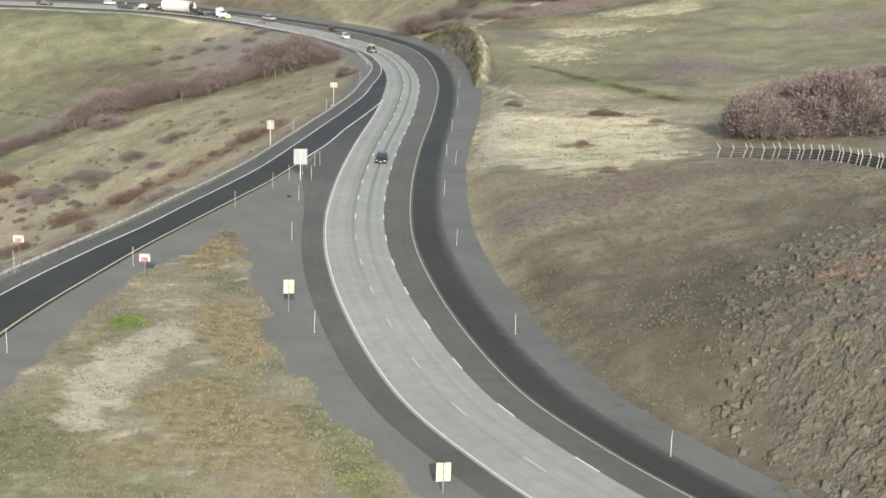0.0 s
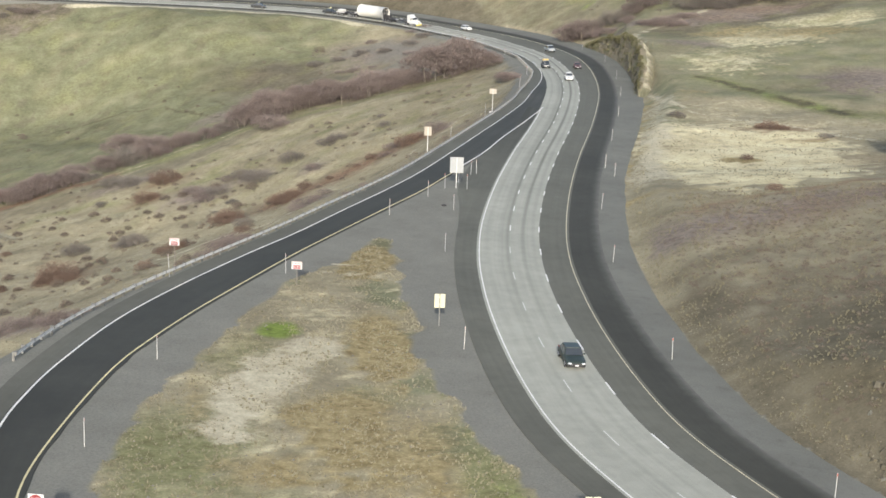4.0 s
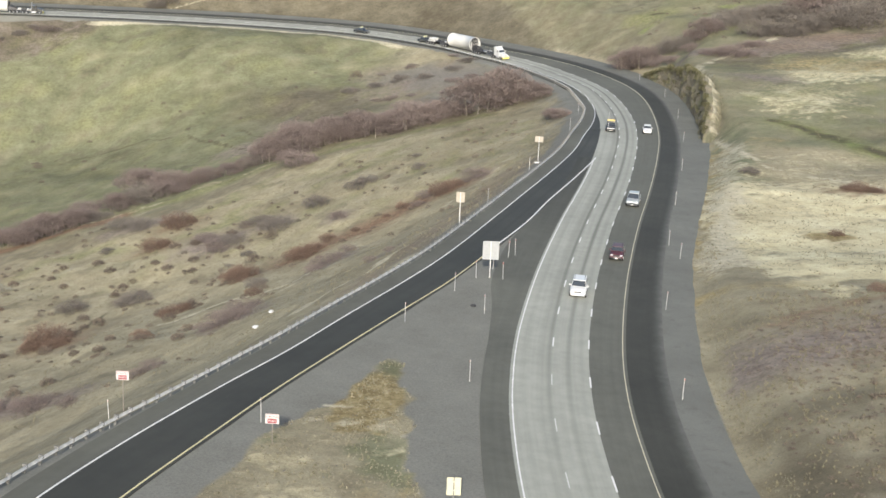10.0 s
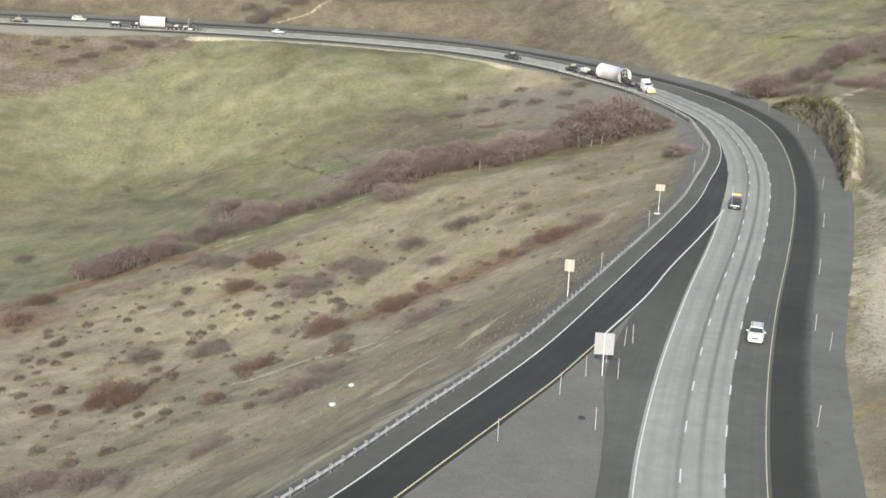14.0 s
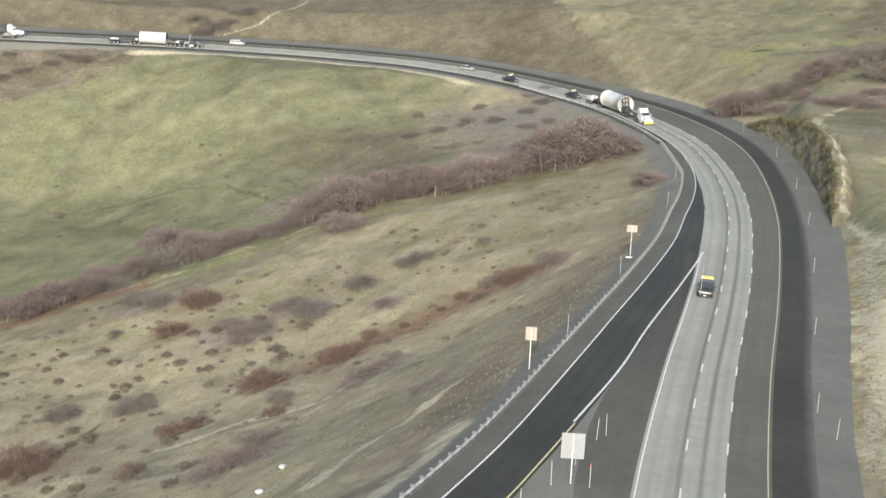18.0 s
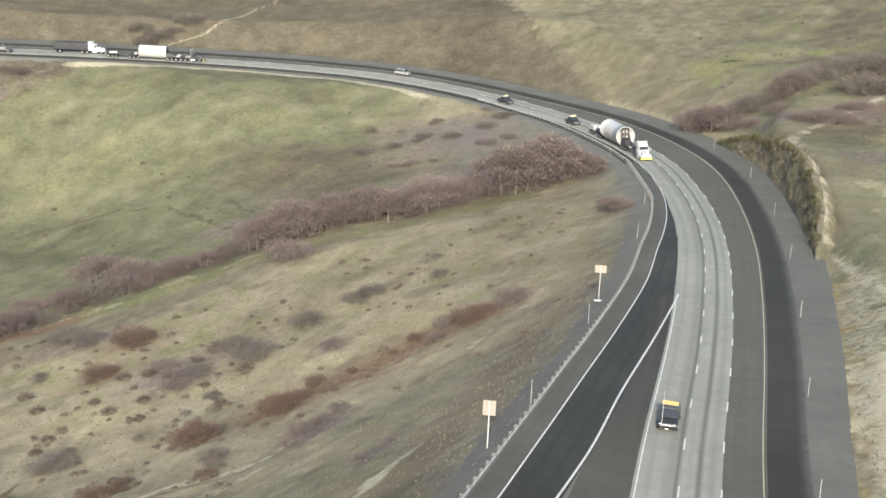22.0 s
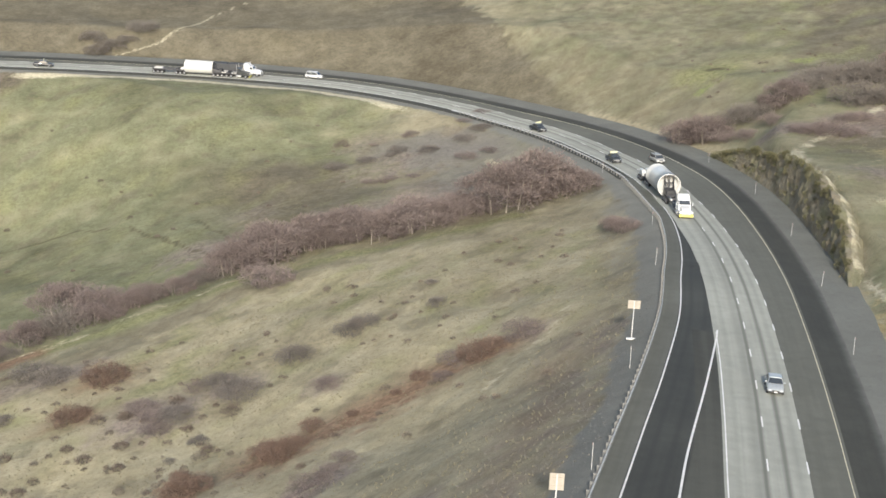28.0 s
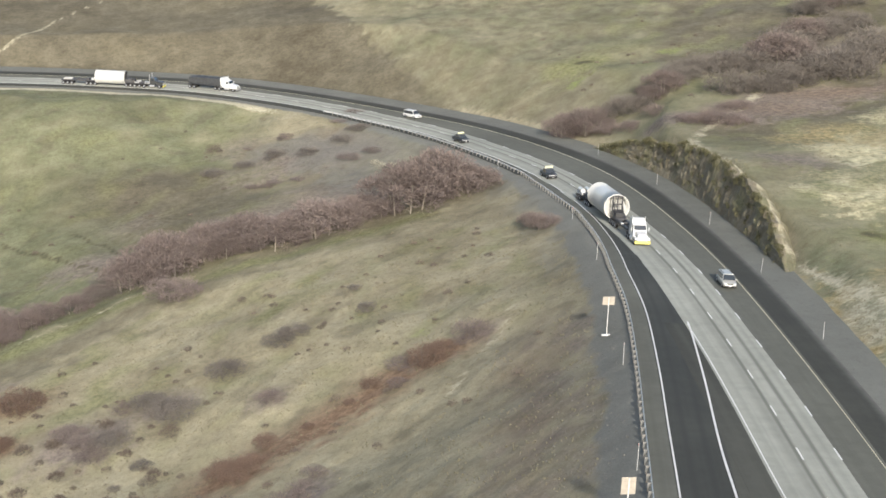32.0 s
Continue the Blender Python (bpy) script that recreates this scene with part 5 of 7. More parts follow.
        box(bm, sx * (hw * 0.66), f - 0.14, hood - 0.25, hw * 0.34, 0.22, 0.12, 0.04, Matrix.Rotation(sx * -0.45, 3, "Z"))
        part("headlight", bm, LAMP, ob, "clear headlight")
        bm = bmesh.new()
        box(bm, sx * (hw * 0.78), b + 0.05, belt - 0.2, hw * 0.26, 0.14, 0.22, 0.03)
        part("tail_light", bm, TAIL, ob, "red tail light")
    bm = bmesh.new()
    box(bm, 0, f - 0.02, hood - 0.3, hw * 0.85, 0.08, 0.16, 0.03)
    part("grille", bm, TRIM if style != "pickup" else BRUSHED, ob)
    bm = bmesh.new()
    box(bm, 0, f - 0.06, 0.4, width * 0.8, 0.16, 0.16, 0.06)
    part("front_bumper", bm, TRIM if paint is not PAINT_WHITE else paint, ob)
    bm = bmesh.new()
    box(bm, 0, b + 0.04, 0.45, width * 0.84, 0.16, 0.18, 0.05)
    part("rear_bumper", bm, TRIM, ob)
    bm = bmesh.new()
    box(bm, 0, f + 0.03, 0.42, 0.32, 0.012, 0.13)
    part("plate", bm, PLATE, ob, "pale plain plate")
    if style == "pickup":
        bm = bmesh.new()
        box(bm, 0, (y3 + b) / 2 - 0.06, belt + 0.004, width * 0.76, y3 - b - 0.34, 0.03)
        part("bed_liner", bm, TRIM, ob, "dark open bed")
        for sx in (-1, 1):
            bm = bmesh.new()
            box(bm, sx * hw * 0.85, (y3 + b) / 2, belt + 0.03, 0.12, y3 - b - 0.1, 0.07, 0.02)
            part("bed_rail", bm, paint, ob)
    if style in ("suv", "van"):
        for sx in (-1, 1):
            bm = bmesh.new()
            box(bm, sx * rw * 0.8, (y1 + y2) / 2, top + 0.045, 0.05, (y1 - y2) * 0.85, 0.05, 0.015)
            part("roof_rail", bm, TRIM, ob)
    if board is not None:
        bm = bmesh.new()
        box(bm, 0, y1 - 0.55, top + 0.32, 1.6, 0.1, 0.42, 0.02)
        part("roof_board", bm, board, ob, "yellow oversize-load board on the roof")
        for sx in (-0.5, 0.5):
            bm = bmesh.new()
            rod(bm, (sx, y1 - 0.55, top - 0.02), (sx, y1 - 0.55, top + 0.14), 0.03)
            part("bracket", bm, TRIM, ob)
    r = 0.33 if style == "sedan" else 0.38
    for sx in (-1, 1):
        for wy in (f - 0.9 * k, b + 0.95 * k):
            wheel(ob, sx * (hw - 0.1), wy, r, 0.23)
    return ob


def axle_set(parent, ys, half, r=0.48):
    for y in ys:
        for sx in (-1, 1):
            wheel(parent, sx * (half - 0.28), y, r, 0.52)
        bm = bmesh.new()
        rod(bm, (-half + 0.4, y, r), (half - 0.4, y, r), 0.07)
        part("axle", bm, DARK_STEEL, parent)


def tractor(name, label, paint, bumper, sleeper=True):
    """A long-nosed truck tractor that points along +y; its front bumper is at y = 0."""
    ob = thing(name, pose(0, 0, 0), label, "truck")
    bm = bmesh.new()
    box(bm, 0, -3.9, 0.85, 0.9, 7.3, 0.28, 0.03)
    part("chassis", bm, DARK_STEEL, ob)
    bm = bmesh.new()
    extruded(bm, [(-2.3, 0.75), (-2.3, 2.0), (-0.45, 1.72), (-0.12, 1.5), (-0.1, 0.75)], 0.82, 0.9, 0.08)
    hood = part("hood", bm, paint, ob)
    bm = bmesh.new()
    box(bm, 0, -0.09, 1.18, 0.9, 0.06, 0.8, 0.02)
    grille = part("grille", bm, BRUSHED, ob, "chrome grille")
    bm = bmesh.new()
    extruded(bm, [(-3.9, 0.9), (-3.9, 2.85), (-2.75, 2.85), (-2.3, 2.0), (-2.25, 0.9)], 1.12, 0.92, 0.06)
    part("cab", bm, paint, ob)
    if sleeper:
        bm = bmesh.new()
        extruded(bm, [(-5.3, 0.95), (-5.3, 3.6), (-4.2, 3.65), (-3.3, 2.9), (-3.8, 0.95)], 1.18, 0.9, 0.08)
        part("sleeper", bm, paint, ob)
    else:
        for k in range(2):
            bm = bmesh.new()
            box(bm, 0, -4.5 - k * 0.8, 1.3, 1.7, 0.5, 0.5, 0.05)
            part("tool_chest", bm, BRUSHED, ob)
    quad("windshield", [(-0.95, -2.28, 2.1), (0.95, -2.28, 2.1), (0.93, -2.66, 2.75), (-0.93, -2.66, 2.75)], GLASS, ob)
    for sx in (-1, 1):
        pts = [(sx * 1.085, -2.55, 2.05), (sx * 1.085, -3.4, 2.05), (sx * 1.05, -3.4, 2.65), (sx * 1.05, -2.8, 2.65)]
        quad("side_window", pts if sx < 0 else pts[::-1], GLASS, ob)
        bm = bmesh.new()
        box(bm, sx * 1.0, -0.85, 1.05, 0.42, 1.5, 0.42, 0.12)
        part("fender", bm, paint, ob)
        bm = bmesh.new()
        box(bm, sx * 0.98, -0.13, 1.12, 0.3, 0.14, 0.24, 0.04)
        part("headlight", bm, LAMP, ob)
        bm = bmesh.new()
        rod(bm, (sx * 1.02, -3.9, 1.0), (sx * 1.02, -3.9, 4.0), 0.08)
        part("exhaust_stack", bm, BRUSHED, ob, "chrome exhaust stack")
        bm = bmesh.new()
        rod(bm, (sx * 1.05, -2.5, 0.62), (sx * 1.05, -3.9, 0.62), 0.32, sides=14)
        part("fuel_tank", bm, BRUSHED, ob)
        bm = bmesh.new()
        box(bm, sx * 1.38, -2.35, 2.2, 0.12, 0.12, 0.6, 0.03)
        part("mirror", bm, paint, ob)
        wheel(ob, sx * 1.02, -1.15, 0.5, 0.3)
    bm = bmesh.new()
    box(bm, 0, -0.02, 0.55, 2.45, 0.16, 0.45, 0.04)
    part("front_bumper", bm, bumper, ob, "yellow front bumper banner" if bumper is SAFETY_YELLOW else "")
    bm = bmesh.new()
    box(bm, 0, -6.2, 1.08, 1.1, 1.2, 0.14, 0.03)
    part("fifth_wheel", bm, DARK_STEEL, ob)
    axle_set(ob, (-5.6, -6.95), 1.22)
    return ob


def front_jeep(long=5.4, tall=4.35):
    """The wheeled carrier under the front of the tower section; its drawbar is at y = 0."""
    ob = thing("jeep_dolly", pose(0, 0, 0), "black steel jeep dolly with a tall clamp frame", "trailer")
    for x in (-0.75, 0.75):
        bm = bmesh.new()
        box(bm, x, -long / 2, 1.12, 0.55, long, 0.32, 0.04)
        part("deck_beam", bm, DARK_STEEL, ob)
    for k in range(5):
        bm = bmesh.new()
        box(bm, 0, -0.5 - k * (long - 1.2) / 4, 1.14, 1.9, 0.3, 0.24, 0.03)
        part("cross_member", bm, DARK_STEEL, ob)
    bm = bmesh.new()
    extruded(bm, [(-long, 1.2), (-long, 2.3), (-long + 1.0, 2.2), (-long + 3.2, 1.45), (-long + 3.4, 1.2)], 1.05, 0.85, 0.05)
    part("gooseneck", bm, DARK_STEEL, ob)
    bm = bmesh.new()
    for x in (-0.8, 0.0, 0.8):
        box(bm, x, -long + 0.2, (1.35 + tall) / 2, 0.22, 0.3, tall - 1.25, 0.02)
    for z in (2.2, 3.2, tall):
        box(bm, 0, -long + 0.2, z, 1.85, 0.26, 0.24, 0.02)
    part("clamp_frame", bm, DARK_STEEL, ob)
    for x in (-0.8, 0.8):
        bm = bmesh.new()
        rod(bm, (x, -long + 0.1, tall - 0.4), (x * 0.8, -long + 2.4, 1.5), 0.07)
        part("brace", bm, DARK_STEEL, ob)
    bm = bmesh.new()
    box(bm, 0.2, -long + 2.6, 1.85, 1.3, 0.9, 0.7, 0.06)
    part("power_unit", bm, TRIM, ob)
    for x in (-0.95, 0.95):
        bm = bmesh.new()
        box(bm, x, -long * 0.32, 1.42, 0.42, 1.3, 0.34, 0.03)
        part("tool_box", bm, BRUSHED, ob)
    axle_set(ob, (-long + 0.6, -long + 1.85, -long + 3.1) if long < 7 else (-long + 0.7, -long + 1.95, -long + 3.2, -long + 4.45), 1.35)
    return ob


def tower_section(L, r):
    ob = thing("tower_section", pose(0, 0, 0), "huge white steel tower tube lying lengthwise between dollies", "cargo")
    n = 64
    v, f = [], []
    for y in (0.0, -0.16, -0.18, -L / 3, -2 * L / 3, -L + 0.18, -L + 0.16, -L):
        for rr in ((r + (0.0 if -0.17 < y or y < -L + 0.17 else -0.03)),):
            for k in range(n):
                a = 2 * math.pi * k / n
                v.append((rr * math.cos(a), y, rr * math.sin(a)))
    rows = 8
    for i in range(rows - 1):
        for k in range(n):
            f.append((i * n + k, i * n + (k + 1) % n, (i + 1) * n + (k + 1) % n, (i + 1) * n + k))
    base = len(v)
    for y in (0.0, -L):
        for k in range(n):
            a = 2 * math.pi * k / n
            v.append(((r - 0.16) * math.cos(a), y, (r - 0.16) * math.sin(a)))
    for k in range(n):
        k2 = (k + 1) % n
        f.append((k2, k, base + k, base + k2))
        f.append((base + k2, base + k, base + n + k, base + n + k2))
        f.append(((rows - 1) * n + k, (rows - 1) * n + k2, base + n + k2, base + n + k))
    tube = mesh_object("shell", v, f, TOWER_WHITE, ob, smooth=True)
    for y in (-L / 3, -2 * L / 3):
        bm = bmesh.new()
        bmesh.ops.create_cone(bm, segments=48, radius1=r + 0.004, radius2=r + 0.004, depth=0.05, cap_ends=False)
        bmesh.ops.rotate(bm, cent=(0, 0, 0), matrix=Matrix.Rotation(math.pi / 2, 3, "X"), verts=bm.verts)
        bmesh.ops.translate(bm, vec=(0, y, 0), verts=bm.verts)
        part("weld_seam", bm, TOWER_WHITE, ob)
    for y in (-1.6, -L + 0.22):
        bm = bmesh.new()
        bmesh.ops.create_cone(bm, segments=48, radius1=r - 0.2, radius2=r - 0.2, depth=0.04, cap_ends=True)
        bmesh.ops.rotate(bm, cent=(0, 0, 0), matrix=Matrix.Rotation(math.pi / 2, 3, "X"), verts=bm.verts)
        bmesh.ops.translate(bm, vec=(0, y, 0), verts=bm.verts)
        part("end_cover", bm, COVER_WHITE, ob, "off-white cover inside the open end")
    return ob


def rear_dolly(tanks=True):
    """The wheeled carriers under the back of the tower section; the clamp is at y = 0."""
    ob = thing("rear_dolly", pose(0, 0, 0), "grey rear steering dolly with many wheels", "trailer")
    bm = bmesh.new()
    box(bm, 0, -1.2, 1.2, 2.2, 4.2, 0.35, 0.05)
    part("front_deck", bm, DARK_STEEL, ob)
    for x in (-0.5, 0.5):
        bm = bmesh.new()
        box(bm, x, -5.0, 1.2, 0.42, 5.2, 0.4, 0.04)
        part("drawbar", bm, DARK_STEEL, ob)
    bm = bmesh.new()
    box(bm, 0, -8.0, 1.2, 2.1, 3.6, 0.35, 0.05)
    part("rear_deck", bm, GALVANISED if tanks else DARK_STEEL, ob)
    for y, z, w in ((-0.9, 1.62, 1.5), (-2.4, 1.55, 1.2), (-5.0, 1.52, 0.9)):
        bm = bmesh.new()
        box(bm, 0, y, z, w, 0.9, 0.45, 0.06)
        part("steering_gear", bm, GALVANISED if y > -2 else DARK_STEEL, ob)
    for x in (-0.6, 0.6):
        bm = bmesh.new()
        if tanks:
            rod(bm, (x, -6.8, 1.75), (x, -9.2, 1.75), 0.42, sides=16)
            part("tank", bm, TOWER_WHITE, ob, "pale tank")
        else:
            box(bm, x, -8.0, 1.5, 0.4, 2.4, 0.25, 0.04)
            part("tool_box", bm, BRUSHED, ob)
    bm = bmesh.new()
    for x in (-0.8, 0.8):
        box(bm, x, 0.1, 2.0, 0.25, 0.35, 1.9, 0.03)
    box(bm, 0, 0.1, 2.9, 1.9, 0.3, 0.25, 0.03)
    part("clamp_frame", bm, DARK_STEEL, ob)
    axle_set(ob, (-0.2, -1.4, -2.6, -6.8, -8.0, -9.2), 1.3)
    return ob


def flatbed():
    ob = thing("flatbed_trailer", pose(0, 0, 0), "flatbed trailer with a load under black tarpaulin", "trailer")
    bm = bmesh.new()
    box(bm, 0, -5.4, 1.3, 2.55, 11.0, 0.22, 0.03)
    part("deck", bm, DARK_STEEL, ob)
    bm = bmesh.new()
    extruded(bm, [(-10.6, 1.42), (-10.4, 3.2), (-7.5, 3.35), (-5.6, 3.3), (-5.5, 2.9), (-5.2, 2.9), (-5.1, 3.35), (-0.6, 3.35), (-0.4, 1.42)], 1.25, 0.92, 0.12)
    part("tarp", bm, TARP, ob, "black tarpaulin over the load")
    for y in (-1.8, -3.6, -8.0):
        bm = bmesh.new()
        box(bm, 0, y, 3.38, 2.3, 0.1, 0.04)
        part("strap", bm, TRIM, ob)
    axle_set(ob, (-8.8, -10.2), 1.25)
    return ob


# way along the road at given seconds: (t, s) with s as at_line() takes it
LANE_OUT, LANE_MID, LANE_IN = 1.85, 5.5, 9.15
TRACKS = {
    "green_sedan": (LANE_MID, [(0, 203), (1, 178.8), (2, 154.8), (4.5, 97), (5, 86)]),
    "white_suv": (LANE_MID, [(0, 441), (1, 417.5), (2, 393), (4.5, 322), (6, 279.5), (7.5, 241.5), (9, 205.5), (10, 181.7), (11.5, 146.8)]),
    "red_car": (LANE_OUT, [(0, 463), (1, 441.5), (2, 419.5), (4.5, 351), (6, 308.5), (7.5, 267), (9, 227.5), (10, 201.7), (11, 176), (12, 150.8)]),
    "silver_pickup": (LANE_OUT, [(0, 503), (1, 480.5), (2, 459), (4.5, 400), (6, 351), (7.5, 306.5), (9, 265), (10, 238.8), (11, 212.5), (12, 186.7), (13, 161)]),
    "white_sedan": (LANE_OUT, [(4.5, 470), (6, 434), (7.5, 392.5), (9, 347), (10, 317), (11, 287), (13, 231.5), (14.5, 192)]),
    "lead": (LANE_IN, [(0, 396), (2, 382), (4.5, 363.5), (6, 351.4), (7.5, 338.3), (9, 325), (11, 307), (13, 289.7), (14.5, 278), (17, 261.2), (19, 247.8), (21, 234.1), (23, 219.8)]),
    "truck": (LANE_IN - 0.2, [(2, 510.5), (4.5, 500.2), (7.5, 487.5), (10, 475.8), (13, 460.8), (16.5, 440), (19, 422.3), (21, 408.4), (23, 393.2), (25, 377), (27.5, 358.3), (29, 346.8), (30.5, 336.4), (32, 325)]),
    "follower": (LANE_IN, [(1, 564), (4.5, 547.4), (7.5, 533.5), (10, 521.6), (13, 507.5), (17, 487.8), (21, 465.6), (23, 452.8), (25, 439.7), (27.5, 423.2), (30.5, 402.8), (32, 392)]),
    "follower_two": (LANE_IN, [(2, 592), (4.5, 580), (7.5, 565.9), (10, 553.3), (13, 538.3), (17, 519.2), (21, 501.2), (25, 483.7), (27.5, 471.8), (30.5, 455), (32, 445.2)]),
    "grey_sedan": (LANE_MID, [(16.5, 572.5), (17, 561.4), (21, 470.5), (24, 379.3), (25, 347.6), (27.5, 272), (29, 228.2)]),
    "minivan": (LANE_OUT, [(19, 606), (21, 569.4), (23, 530.7), (25, 489.2), (27.5, 430.7), (29, 387.7), (30.5, 341.6), (32, 300)]),
    "white_van": (LANE_OUT, [(23, 670), (27.5, 579), (29, 549.5), (30.5, 516.8), (32, 482)]),
    "truck_two": (LANE_IN, [(11, 672), (13, 662), (17, 641), (21, 622), (25, 602.5), (29, 583.7), (32, 570)]),
    "semi": (LANE_MID, [(19, 683), (21, 660), (23, 638.5), (27.5, 591), (29, 576.2), (32, 546.5)]),
    "far_pickup": (LANE_IN, [(19, 693), (21, 683.5), (25, 664.5), (28, 651)]),
    "blue_car": (LANE_MID, [(31, 700), (32, 680)]),
}


def s_at(track, t):
    rows = track[1]
    (t0, s0), (t1, s1) = rows[0], rows[1]
    (t2, s2), (t3, s3) = rows[-2], rows[-1]
    if t <= t0:
        v = (s1 - s0) / (t1 - t0)
    elif t >= t3:
        v, t0, s0 = (s3 - s2) / (t3 - t2), t3, s3
    else:
        return float(np.interp(t, [r[0] for r in rows], [r[1] for r in rows]))
    queue = 12 + 14 * list(TRACKS.values()).index(track)
    return min(max(s0 + v * (t - t0), ALONG[0] + queue), ALONG[-1] - 40)


def on_road(s, off, rear=0.0, lift=0.0):
    """The pose of a vehicle that drives towards falling s: its origin at s, its tail rear metres behind."""
    a, b = at_line(s, off, 0.006), at_line(s + max(rear, 2.0), off, 0.006)
    ahead = (a - b).normalized()
    side = (at_line(s, off + 1) - at_line(s, off - 1)).normalized()
    up = ahead.cross(-side)
    up = up if up.z > 0 else -up
    right = ahead.cross(up.normalized()).normalized()
    up = right.cross(ahead)
    m = Matrix((right, ahead, up)).transposed().to_4x4()
    m.translation = a + up * lift
    return m


FLEET = []


def drives(ob, track, shift=0.0, rear=2.5, lift=0.0):
    FLEET.append((ob, TRACKS[track], shift, rear, lift))


drives(car("sedan", "dark green sedan driving on the concrete lanes", PAINT_GREEN, "sedan", 4.8, 1.85, 1.47), "green_sedan")
drives(car("white_suv", "white sport utility car with black roof rails", PAINT_WHITE, "suv", 4.85, 1.95, 1.75), "white_suv")
drives(car("dark_car", "dark red and black compact crossover car", PAINT_RED, "suv", 4.4, 1.8, 1.6), "red_car")
drives(car("pickup_truck", "silver crew-cab pickup truck with a chrome grille", PAINT_SILVER, "pickup", 5.8, 2.0, 1.9), "silver_pickup")
drives(car("white_sedan", "white crossover car on the asphalt lane", PAINT_WHITE, "suv", 4.5, 1.82, 1.6), "white_sedan")
lead = car("escort_pickup", "black escort pickup with a yellow roof board and a pole", PAINT_BLACK, "pickup", 5.7, 2.0, 1.85, BOARD_YELLOW)
bm = bmesh.new()
rod(bm, (0.55, 2.87, 0.5), (0.55, 2.87, 4.2), 0.03, 0.02)
part("height_pole", bm, POLE_WHITE, lead, "thin white height pole")
drives(lead, "lead")
drives(car("escort_pickup", "black escort pickup with a pale yellow roof board", PAINT_BLACK, "pickup", 5.6, 2.0, 1.8, SAFETY_GREEN), "follower")
drives(car("escort_pickup", "black escort pickup following the oversize load", PAINT_BLACK, "pickup", 5.6, 2.0, 1.8, SAFETY_GREEN), "follower_two")
drives(car("grey_sedan", "silver-blue sedan on the concrete lanes", PAINT_SILVER, "sedan", 4.7, 1.8, 1.46), "grey_sedan")
drives(car("minivan", "pale silver minivan with dark roof rails", PAINT_CHAMPAGNE, "van", 5.0, 1.98, 1.75), "minivan")
drives(car("white_van", "white passenger van far along the road", PAINT_WHITE, "van", 5.2, 2.0, 1.9), "white_van")
drives(car("pickup_truck", "black pickup truck following the second oversize load", PAINT_BLACK, "pickup", 5.6, 2.0, 1.8, SAFETY_GREEN), "far_pickup")
drives(car("blue_car", "blue car at the far end of the highway", PAINT_BLUE, "suv", 4.7, 1.85, 1.65), "blue_car")


def convoy(track, tractor_ob, gap, jeep, length, r, tanks):
    drives(tractor_ob, track, -1.5, 6.0)
    drives(front_jeep(jeep, 2 * r + 0.1), track, gap, jeep)
    drives(tower_section(length, r), track, gap + jeep + 0.1, length, r + 0.45)
    drives(rear_dolly(tanks), track, gap + jeep + (2.6 if tanks else 0.6) + length, 7.0)


convoy("truck", tractor("tractor_unit", "white long-nosed truck tractor with a yellow front banner", PAINT_WHITE, SAFETY_YELLOW), 6.2, 11.6, 12.6, 2.2, True)
convoy("truck_two", tractor("tractor_unit", "black long-nosed truck tractor with a yellow bumper", PAINT_BLACK, SAFETY_YELLOW, False), 5.0, 5.4, 8.4, 1.9, False)
drives(tractor("tractor_unit", "white truck tractor pulling a tarped flatbed", PAINT_WHITE, BRUSHED), "semi", -1.5, 6.0)
drives(flatbed(), "semi", 3.6, 11.0)

# ---- shrubs ----


def twig_material(name, dark, light):
    m, n, l, b = nodes_of(name)
    info = n.new("ShaderNodeObjectInfo")
    isl = n.new("ShaderNodeNewGeometry")
    mixv = n.new("ShaderNodeMath")
    mixv.operation = "MULTIPLY_ADD"
    l.new(isl.outputs["Random Per Island"], mixv.inputs[0])
    mixv.inputs[1].default_value = 0.65
    half = n.new("ShaderNodeMath")
    half.operation = "MULTIPLY"
    l.new(info.outputs["Random"], half.inputs[0])
    half.inputs[1].default_value = 0.35
    l.new(half.outputs[0], mixv.inputs[2])
    l.new(ramp_node(n, l, mixv.outputs[0], [(0.1, dark), (0.9, light)]).outputs[0], b.inputs["Base Color"])
    b.inputs["Roughness"].default_value = 0.9
    b.inputs["Specular IOR Level"].default_value = 0.1
    return m


TWIG_PURPLE = twig_material("leafless_mauve_twigs", (0.092, 0.074, 0.067), (0.18, 0.146, 0.133))
TWIG_GREY = twig_material("leafless_grey_twigs", (0.085, 0.075, 0.066), (0.155, 0.138, 0.121))
TWIG_RED = twig_material("russet_twigs", (0.082, 0.056, 0.043), (0.155, 0.11, 0.085))
TWIG_OLIVE = twig_material("olive_scrub", (0.05, 0.05, 0.028), (0.11, 0.102, 0.055))
TWIG_DARK = twig_material("dark_scrub_twigs", (0.08, 0.064, 0.052), (0.145, 0.12, 0.097))
TWIG_SAGE = twig_material("sage_twigs", (0.14, 0.14, 0.11), (0.25, 0.245, 0.2))
TWIG_PALE = twig_material("pale_dry_shrub", (0.22, 0.20, 0.14), (0.45, 0.42, 0.32))
BARK = simple("shrub_bark", (0.1, 0.085, 0.07), 0.9, scale=4)


